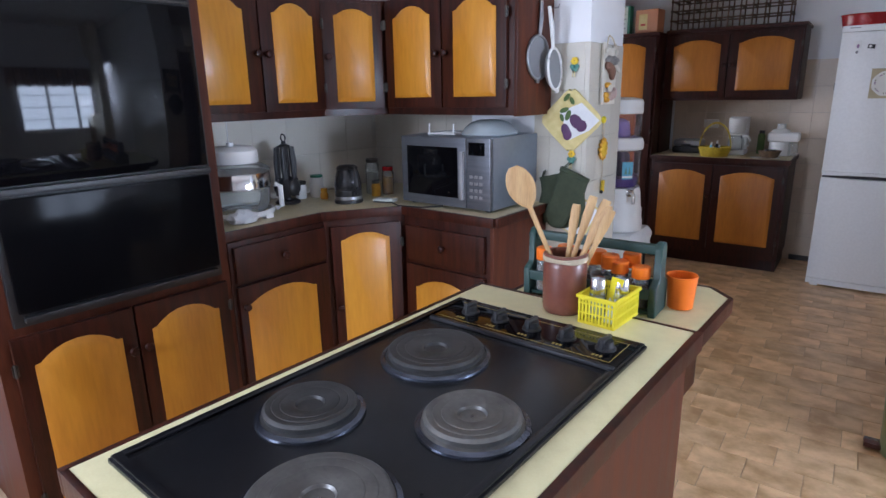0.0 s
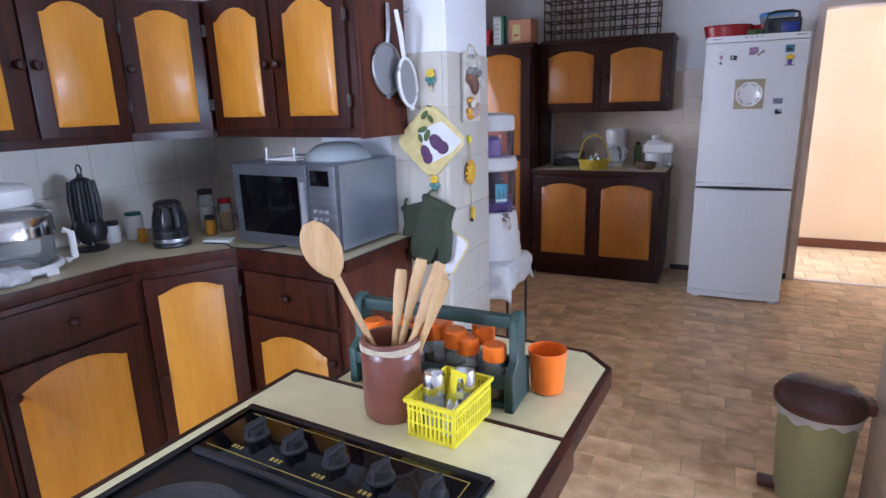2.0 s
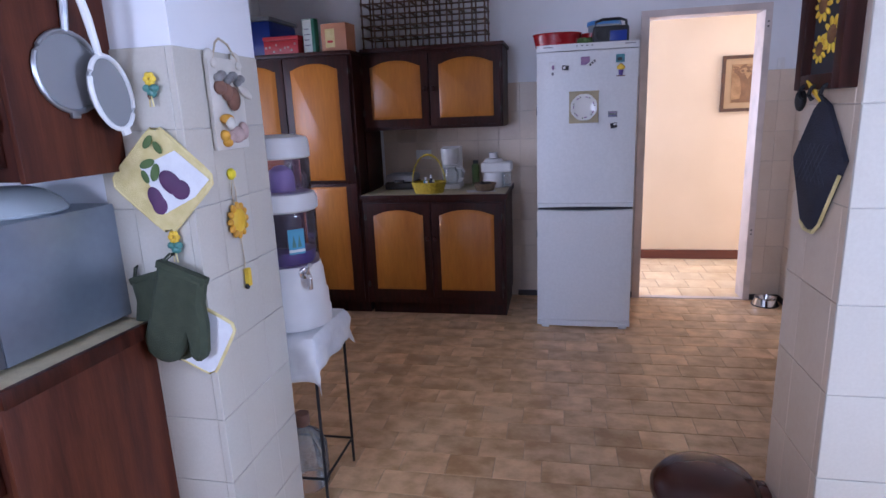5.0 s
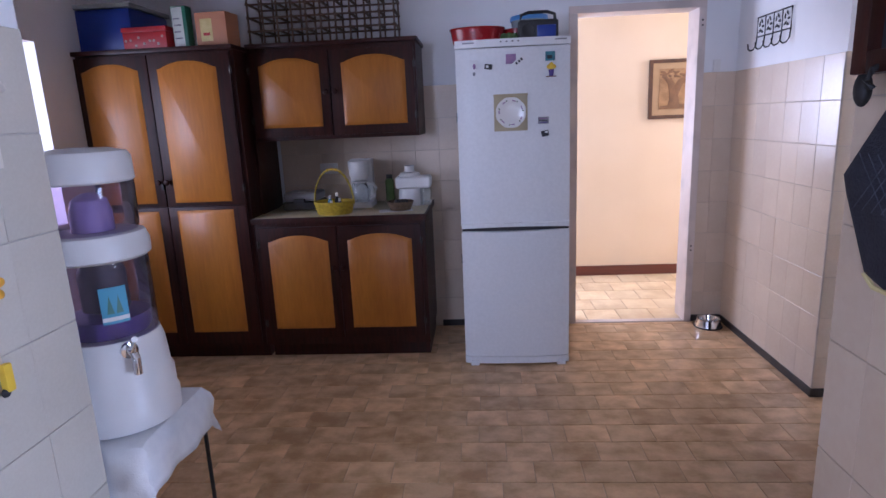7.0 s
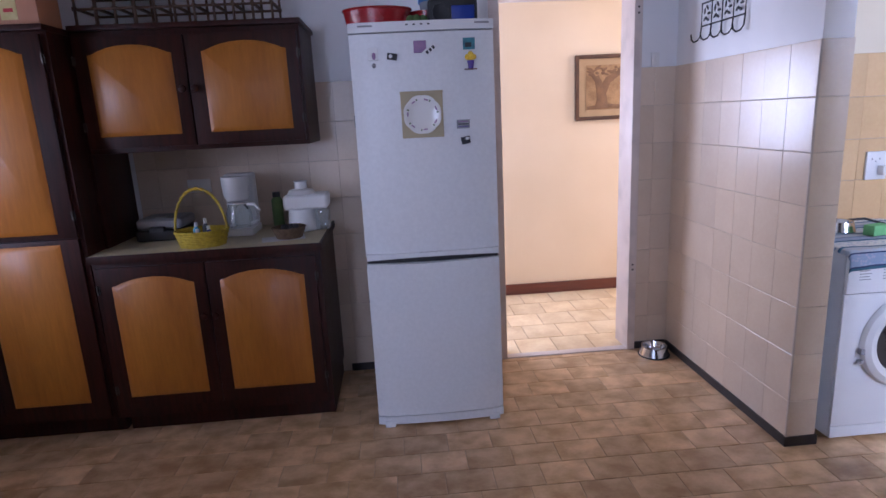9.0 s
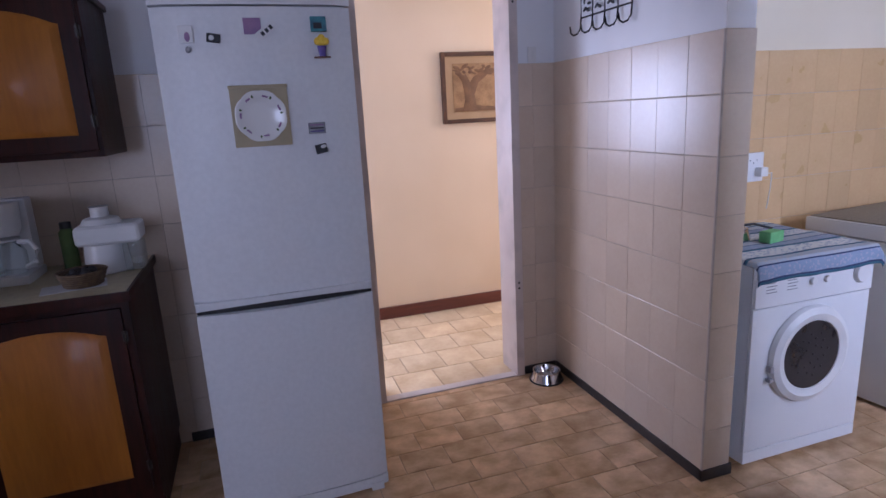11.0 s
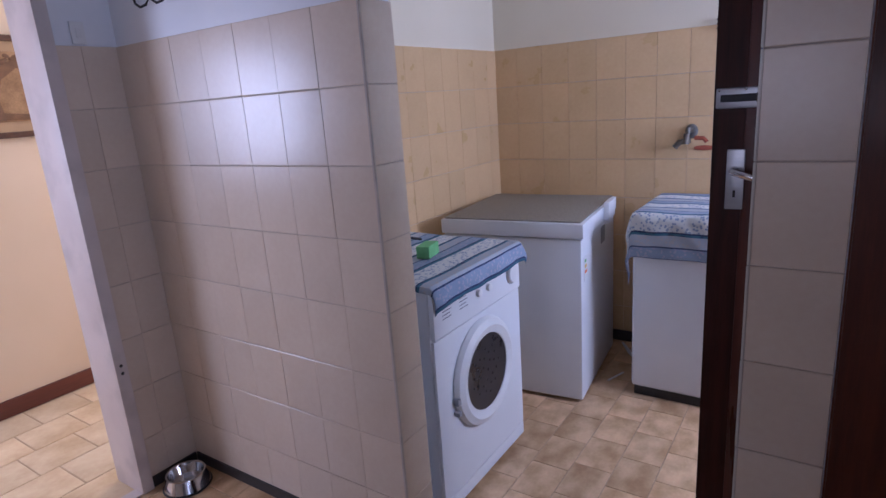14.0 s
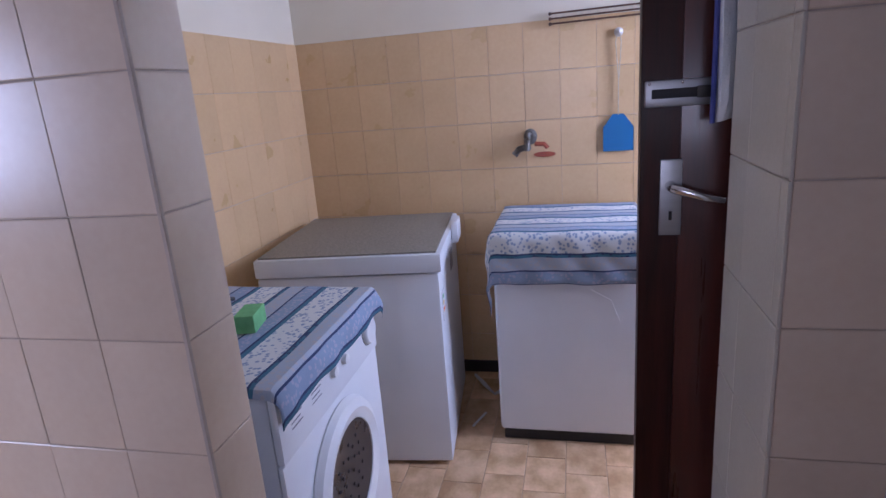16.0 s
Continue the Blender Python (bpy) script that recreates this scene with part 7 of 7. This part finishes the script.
single("blue_bag", blob(box(-0.03, -0.03, 0.0, 0.03, 0.03, 0.05, 0.01), 0, 0, 0.055, 0.03, 0.025, 0.025), "swatter_blue", "crumpled blue plastic bag of pegs on the dryer", "bag", pose(2.06, 5.772, WH + 0.010))
bm = tube([(0, 0, 0.01), (0.06, 0.02, 0.03), (0.12, 0.0, 0.035), (0.19, -0.03, 0.012)], 0.006, 6)
single("black_cord", bm, "black_plastic", "black cord coiled behind the sponge", "cord", pose(2.22, 5.712, WH + 0.008))
sk = thing("wall_socket", "white switched socket with plugs on the tiles", "socket", pose(2.60, 5.992, 1.085))
part("plate", box(-0.055, -0.012, -0.07, 0.055, 0, 0.07, 0.003), "white_plastic", sk)
for k in range(3):
    part("pin_hole", box(-0.03 + 0.02 * k, -0.0128, 0.03 - 0.012 * (k % 2), -0.025 + 0.02 * k, -0.0121, 0.036 - 0.012 * (k % 2)), "ink_dark", sk)
part("plug", box(0.005, -0.050, -0.045, 0.050, -0.0122, 0.0, 0.008), "white_plastic", sk)
part("flex", tube([(0.03, -0.045, -0.03), (0.07, -0.05, -0.03), (0.09, -0.03, -0.10), (0.085, -0.02, -0.21)], 0.003, 6), "white_plastic", sk)
# chest freezer
cf = thing("chest_freezer", "white chest freezer with a speckled grey lid", "freezer", pose(2.905, 5.212, 0, 0, 0, 6))
CX, CY, CH = 0.66, 0.66, 0.845
part("cabinet", box(0, 0, 0.015, CX, CY, 0.765, 0.012), "appliance_white", cf)
lid = part("lid", box(-0.012, -0.012, 0.772, CX, CY, 0.838, 0.008), "appliance_white", cf)
part("lid_top", box(0.004, 0.004, 0.8385, CX - 0.012, CY - 0.012, CH, 0.003), "speckled_lid", lid, "speckled brown laminate top")
part("handle", box(0.36, -0.040, 0.775, 0.50, -0.0125, 0.862, 0.010), "white_plastic", lid)
part("badge", box(0.36, -0.0025, 0.66, 0.44, 0.0, 0.74, 0.002), "grey_plastic", cf)
es = part("energy_sticker", box(0.04, -0.0022, 0.57, 0.10, 0.0, 0.68), "white_plastic", cf)
for k, mt in enumerate(("sponge_green", "flower_yellow", "orange_plastic")):
    part("sticker_bar", box(0.048, -0.003, 0.655 - k * 0.025, 0.07 + 0.008 * k, -0.0023, 0.668 - k * 0.025), mt, es)
bm = bmesh.new()
for x in (0.06, CX - 0.06):
    for y in (0.06, CY - 0.06):
        add_box(bm, x - 0.02, y - 0.02, 0, x + 0.02, y + 0.02, 0.016)
part("feet", bm, "black_plastic", cf)
# top loader
tl = thing("washing_machine", "white top-loading washing machine under a cloth", "washing machine", pose(3.088, 4.505, 0))
part("body", box(0, 0, 0.045, 0.50, 0.545, 0.835, 0.025, 3), "appliance_white", tl)
part("plinth", box(0.012, 0.012, 0.0, 0.49, 0.533, 0.046, 0.006), "black_plastic", tl)
part("lid", box(0.02, 0.02, 0.836, 0.48, 0.525, 0.850, 0.006), "appliance_white", tl)
part("crease", tube([(-0.0015, 0.09, 0.52), (-0.0015, 0.12, 0.60), (-0.0015, 0.19, 0.64)], 0.002, 6), "appliance_white", tl)
cloth("washer_cloth", "blue and white striped cotton cloth over the washer", drape(3.088, 4.505, 3.588, 5.050, 0.856, (0.19, 0.05, 0.0, 0.13), 0.018, 0.005, 5, 1.0), "striped_cloth_x")
single("drain_hose", tube([(3.64, 4.62, 0.55), (3.62, 4.56, 0.78), (3.61, 4.50, 0.84), (3.62, 4.44, 0.78), (3.64, 4.42, 0.5), (3.64, 4.42, 0.2)], 0.016, 10), "grey_plastic", "grey ribbed drain hose looped behind the washer", "hose")
for k in range(2):
    single("floor_cable", tube([(3.60, 5.24, 0.012), (3.50, 5.18, 0.012 + 0.014 * k), (3.42, 5.12, 0.012), (3.55, 5.05 - 0.05 * k, 0.012)], 0.006, 8), "white_plastic", "white cable lying on the laundry floor", "cable", None, "cables behind the washer")
single("plastic_fork", box(-0.06, -0.005, 0, 0.06, 0.005, 0.004, 0.001), "white_plastic", "white plastic fork dropped on the floor", "fork", pose(3.22, 5.16, 0.001, 0, 0, -20))
# tap, swatter and rail on the back wall
tap = thing("wall_tap", "old corroded wall tap with a red handle", "tap", pose(3.66, 4.935, 1.13, 0, 0, -90))
part("escutcheon", blob(bmesh.new(), 0, -0.006, 0.02, 0.030, 0.010, 0.035), "tap_verdigris", tap)
part("spout", tube([(0, -0.01, 0.03), (0, -0.05, 0.03), (-0.01, -0.065, 0.01), (-0.012, -0.068, -0.035)], 0.014, 10), "tap_verdigris", tap)
part("side_valve", tube([(0.0, -0.02, -0.02), (-0.05, -0.03, -0.03), (-0.07, -0.035, -0.055)], 0.014, 10), "tap_verdigris", tap)
part("handle", tube([(0.02, -0.03, -0.01), (0.06, -0.035, -0.012), (0.075, -0.035, -0.03)], 0.010, 8), "tap_red", tap)
part("stain", blob(bmesh.new(), 0.06, -0.0012, -0.06, 0.05, 0.001, 0.012), "tap_red", tap)
sw2 = thing("fly_swatter", "blue plastic fly swatter hanging on a cord", "fly swatter", pose(3.655, 4.565, 1.15, 0, 0, -90))
part("blade", add_prism(bmesh.new(), [(-0.062, -0.08), (0.062, -0.08), (0.062, 0.02), (0.022, 0.075), (-0.022, 0.075), (-0.062, 0.02)], -0.004, -0.001), "swatter_blue", sw2)
part("handle_wire", tube([(0, -0.003, 0.07), (0.0, -0.004, 0.22), (-0.012, -0.006, 0.36), (-0.005, -0.01, 0.40), (0.004, -0.01, 0.40), (0.010, -0.006, 0.36), (0.002, -0.004, 0.22)], 0.0025, 6), "twine", sw2)
part("hook", lathe([(0.018, 0), (0.018, 0.006), (0.008, 0.012), (0.003, 0.02)], pose(0, 0, 0.40, 90), 18), "plaque_cream", sw2)
rl = thing("drying_rail", "thin brown wire drying rail on the laundry wall", "drying rail", pose(0, 0, 0))
for k in range(3):
    part("wire", tube([(3.645, 4.835, 1.645 - 0.02 * k), (3.645, 4.10, 1.655 - 0.02 * k)], 0.004, 6), "sepia_dark", rl)
    part("end_knob", blob(bmesh.new(), 3.650, 4.838, 1.645 - 0.02 * k, 0.016, 0.007, 0.007), "sepia_dark", rl)
# laundry door leaf
dl = thing("laundry_door", "dark reddish wooden door standing open in the laundry", "door", pose(2.275, 4.620, 0.008, 0, 0, -90))
part("leaf", box(0, 0, 0, 0.80, 0.040, 2.02, 0.003), "mahogany_dark", dl)
part("panel", box(0.075, -0.004, 0.12, 0.725, 0.0, 1.90, 0.003), "dark_door", dl, "reddish varnished panel")
hd = part("handle_plate", box(0.038, -0.010, 1.046, 0.080, -0.0005, 1.200, 0.003), "steel", dl)
part("lever", tube([(0.058, -0.012, 1.148), (0.060, -0.045, 1.148), (0.080, -0.052, 1.142), (0.115, -0.052, 1.130), (0.150, -0.050, 1.123)], [0.011, 0.010, 0.009, 0.008, 0.007], 10), "chrome", hd)
part("keyhole", box(0.056, -0.0112, 1.078, 0.062, -0.0098, 1.096), "ink_dark", hd)
hs = part("slide_bolt", box(0.006, -0.014, 1.302, 0.142, -0.0005, 1.352, 0.006), "steel", dl, "grey metal slide bolt")
part("bolt_bar", box(0.018, -0.022, 1.318, 0.130, -0.0142, 1.336, 0.003), "ink_dark", hs)
part("bolt_knob", box(0.098, -0.030, 1.316, 0.125, -0.0222, 1.338, 0.003), "pewter", hs)
for x in (0.014, 0.074, 0.134):
    part("screw", blob(bmesh.new(), x, -0.0145, 1.346, 0.003, 0.002, 0.003), "chrome", hs)
tw_ = thing("hand_towel", "white towel with a blue border hanging by the door", "towel", pose(2.20, 4.474, 1.50, 0, 0, -100))
bm = bmesh.new()
n = 10
rows = []
for j in range(13):
    z = -0.22 + 0.42 * j / 12
    wdt = 0.02 + 0.10 * max(0, 1 - max(0, z + 0.10) / 0.34) if j else 0.09
    rows.append([bm.verts.new((-0.03 + wdt * (i / n), -0.016 - 0.010 * math.sin(i * 1.5 + z * 4), z + 0.02 * (i / n))) for i in range(n + 1)])
for a, b in zip(rows, rows[1:]):
    for i in range(n):
        bm.faces.new((a[i], a[i + 1], b[i + 1], b[i]))
o = part("towel_cloth", bm, "cloth_white", tw_)
s_ = o.modifiers.new("thickness", "SOLIDIFY")
s_.thickness = 0.005
part("blue_border", tube([(-0.03, -0.018, -0.22 + 0.42 * j / 12) for j in range(13)], 0.005, 6), "cloth_blue", tw_)

# ---- tiles, piece by piece ----
def tile_mesh(name, w, h, t, mat, bevel=0.002):
    """One tile in the xz plane, front towards -y, with eased edges."""
    bm = bmesh.new()
    b = bevel
    back = [bm.verts.new((x, 0, z)) for x, z in ((0, 0), (w, 0), (w, h), (0, h))]
    mid = [bm.verts.new((x, -t + b * 0.6, z)) for x, z in ((0, 0), (w, 0), (w, h), (0, h))]
    front = [bm.verts.new((x, -t, z)) for x, z in ((b * 0.4, b), (w - b * 0.4, b), (w - b * 0.4, h - b), (b * 0.4, h - b))]
    for a, c in ((back, mid), (mid, front)):
        for i in range(4):
            j = (i + 1) % 4
            bm.faces.new((a[i], a[j], c[j], c[i]))
    bm.faces.new(front)
    bmesh.ops.recalc_face_normals(bm, faces=bm.faces)
    me = bpy.data.meshes.new(name)
    bm.to_mesh(me)
    bm.free()
    me.materials.append(M[mat])
    return me


TILE_CACHE = {}
trand = random.Random(11)


def tile_wall(wall, origin, angle, width, z0, z1, tw, th, mat, start=0.0, grout="grout"):
    """Rows of tiles on a wall face: origin at its lower left seen from the front, running along the face."""
    rows = max(1, round((z1 - z0) / th))
    th = (z1 - z0) / rows
    base = pose(origin[0], origin[1], z0, 0, 0, angle)
    inv = wall.matrix_basis.inverted()
    g = part("grout_bed", box(0, -0.0015, 0, width, -0.0002, z1 - z0), grout, wall, m=inv @ base)
    for r in range(rows):
        x = -start
        while x < width - 0.004:
            a, b = max(0, x), min(width, x + tw)
            w = b - a - 0.0007
            x += tw
            if w < 0.006:
                continue
            key = (round(w, 4), round(th, 4), mat)
            if key not in TILE_CACHE:
                TILE_CACHE[key] = tile_mesh("tile", w, th - 0.0019, 0.0055, mat)
            o = new("tile", TILE_CACHE[key])
            o.parent = wall
            o.matrix_basis = inv @ base @ pose(a + 0.0004, trand.uniform(-0.0004, 0.0004), r * th + 0.0014, trand.uniform(-0.15, 0.15), 0, trand.uniform(-0.2, 0.2))


W_ = bpy.data.objects
TW, TH = 0.1593, 0.2044
tile_wall(W_["wall_stub"], (1.78, 6.46), -90, 1.115, 0.0, T_TOP, TW, TH, "wall_tile")
tile_wall(W_["wall_stub"], (1.775, 5.345), 0, 0.128, 0.0, T_TOP, TW, TH, "wall_tile")
tile_wall(W_["wall_north"], (1.578, 6.46), 0, 0.197, 0.0, T_TOP, TW, TH, "wall_tile", 0.08)
tile_wall(W_["wall_north"], (-1.16, 6.46), 0, 1.90, 0.0, T_TOP, TW, TH, "wall_tile", 0.05)
tile_wall(W_["wall_pier_east"], (0.772, 3.58), -90, 0.284, 0.0, T_TOP, TW, TH, "wall_tile", 0.06)
tile_wall(W_["wall_pier_east"], (0.766, 3.296), 0, 1.05, 0.0, T_TOP, TW, TH, "kitchen_tile", 0.0, "pale_grout")
tile_wall(W_["pier_west"], (-1.0, 3.36), 0, 0.259, 0.0, T_TOP, TW, TH, "kitchen_tile", 0.08, "pale_grout")
tile_wall(W_["pier_west"], (-0.745, 3.354), 90, 0.416, 0.0, T_TOP, TW, TH, "kitchen_tile", 0.04, "pale_grout")
tile_wall(W_["wall_laundry_west"], (1.872, 4.475), -90, 0.155, 0.0, T_TOP, TW, TH, "wall_tile")
tile_wall(W_["wall_laundry_west"], (2.162, 4.475), 180, 0.296, 0.0, T_TOP, TW, TH, "kitchen_tile", 0.05)
LW = 0.1515
tile_wall(W_["wall_laundry_north"], (1.90, 6.00), 0, 1.77, 0.0, 1.625, LW, 0.2031, "laundry_tile")
tile_wall(W_["wall_laundry_east"], (3.67, 5.995), -90, 1.75, 0.0, 1.625, LW, 0.2031, "laundry_tile", 0.02)
for wall_, org, ang, wid in ((W_["wall_kitchen_north"], (-2.20, 3.41), 0, 1.21), (W_["wall_kitchen_west"], (-2.20, 2.0), 90, 1.41)):
    tile_wall(wall_, (KITCHEN @ Vector((*org, 0)))[:2], ang - 3.5, wid, 0.92, 1.328, 0.2044, 0.2044, "lit_splash_tile", 0.06, "pale_grout")
single("tile_edge_trim", box(1.7725, 5.3385, 0.044, 1.7795, 5.3445, T_TOP), "grout", "thin dark joint along the tiled wall corner", "trim", kind="structure")

# floor tiles: brick bond along x
FTW, FTH = 0.1955, 0.1465


def floor_tile_mesh(name, w, h, t, mat):
    bm = bmesh.new()
    b = 0.0022
    lo = [bm.verts.new((x, y, 0)) for x, y in ((0, 0), (w, 0), (w, h), (0, h))]
    mid = [bm.verts.new((x, y, t - b * 0.5)) for x, y in ((0, 0), (w, 0), (w, h), (0, h))]
    hi = [bm.verts.new((x, y, t)) for x, y in ((b, b), (w - b, b), (w - b, h - b), (b, h - b))]
    for a, c in ((lo, mid), (mid, hi)):
        for i in range(4):
            j = (i + 1) % 4
            bm.faces.new((a[i], a[j], c[j], c[i]))
    bm.faces.new(hi)
    bmesh.ops.recalc_face_normals(bm, faces=bm.faces)
    me = bpy.data.meshes.new(name)
    bm.to_mesh(me)
    bm.free()
    me.materials.append(M[mat])
    return me


def floor_tiles(floor, x0, y0, x1, y1, tw, th, mat, near, limit, joint=0.0026):
    """Staggered rows; the pieces nearest the walked stretch are objects, the rest one joined mesh."""
    cells = []
    r = 0
    y = y0
    while y < y1 - 0.01:
        off = (0.5 * tw if r % 2 else 0.0) + 0.11 * tw * math.sin(r * 2.3)
        x = x0 - off
        while x < x1 - 0.01:
            a, b = max(x0, x), min(x1, x + tw)
            c, d = y, min(y1, y + th)
            if b - a > 0.02 and d - c > 0.02:
                cells.append((a, c, b - a, d - c))
            x += tw
        y += th
        r += 1
    cells.sort(key=lambda q: (q[0] + q[2] / 2 - near[0]) ** 2 * near[2] + (q[1] + q[3] / 2 - near[1]) ** 2)
    cache = {}
    verts, faces = [], []
    for k, (a, c, w, h) in enumerate(cells):
        if k < limit:
            key = (round(w, 3), round(h, 3))
            if key not in cache:
                cache[key] = floor_tile_mesh("tile", w - joint, h - joint, 0.0115, mat)
            o = new("tile", cache[key])
            o.parent = floor
            o.matrix_basis = pose(a + joint / 2, c + joint / 2, -0.012, trand.uniform(-0.12, 0.12), trand.uniform(-0.12, 0.12), trand.uniform(-0.2, 0.2))
        else:
            n = len(verts)
            x2, y2, w2, h2 = a + joint / 2, c + joint / 2, w - joint, h - joint
            zt = -0.0005 + trand.uniform(-0.0003, 0.0003)
            for z, e in ((-0.012, 0), (zt - 0.001, 0), (zt, 0.0022)):
                verts += [(x2 + e, y2 + e, z), (x2 + w2 - e, y2 + e, z), (x2 + w2 - e, y2 + h2 - e, z), (x2 + e, y2 + h2 - e, z)]
            for q in (0, 4):
                for i in range(4):
                    j = (i + 1) % 4
                    faces.append((n + q + i, n + q + j, n + q + 4 + j, n + q + 4 + i))
            faces.append((n + 8, n + 9, n + 10, n + 11))
    if verts:
        me = bpy.data.meshes.new("far_tiles")
        me.from_pydata(verts, [], faces)
        me.materials.append(M[mat + "_joined"])
        o = new("far_tiles", me)
        o.parent = floor
        tagged(o, kind="stuff")


floor_tiles(W_["floor"], -2.1, 0.4, 3.67, 6.455, FTW, FTH, "floor_tile", (0.6, 5.2, 0.55), 300)
floor_tiles(W_["corridor_floor"], 0.2, 6.50, 3.0, 7.66, 0.232, 0.232, "corridor_tile", (1.3, 7.0, 1.0), 80, 0.006)
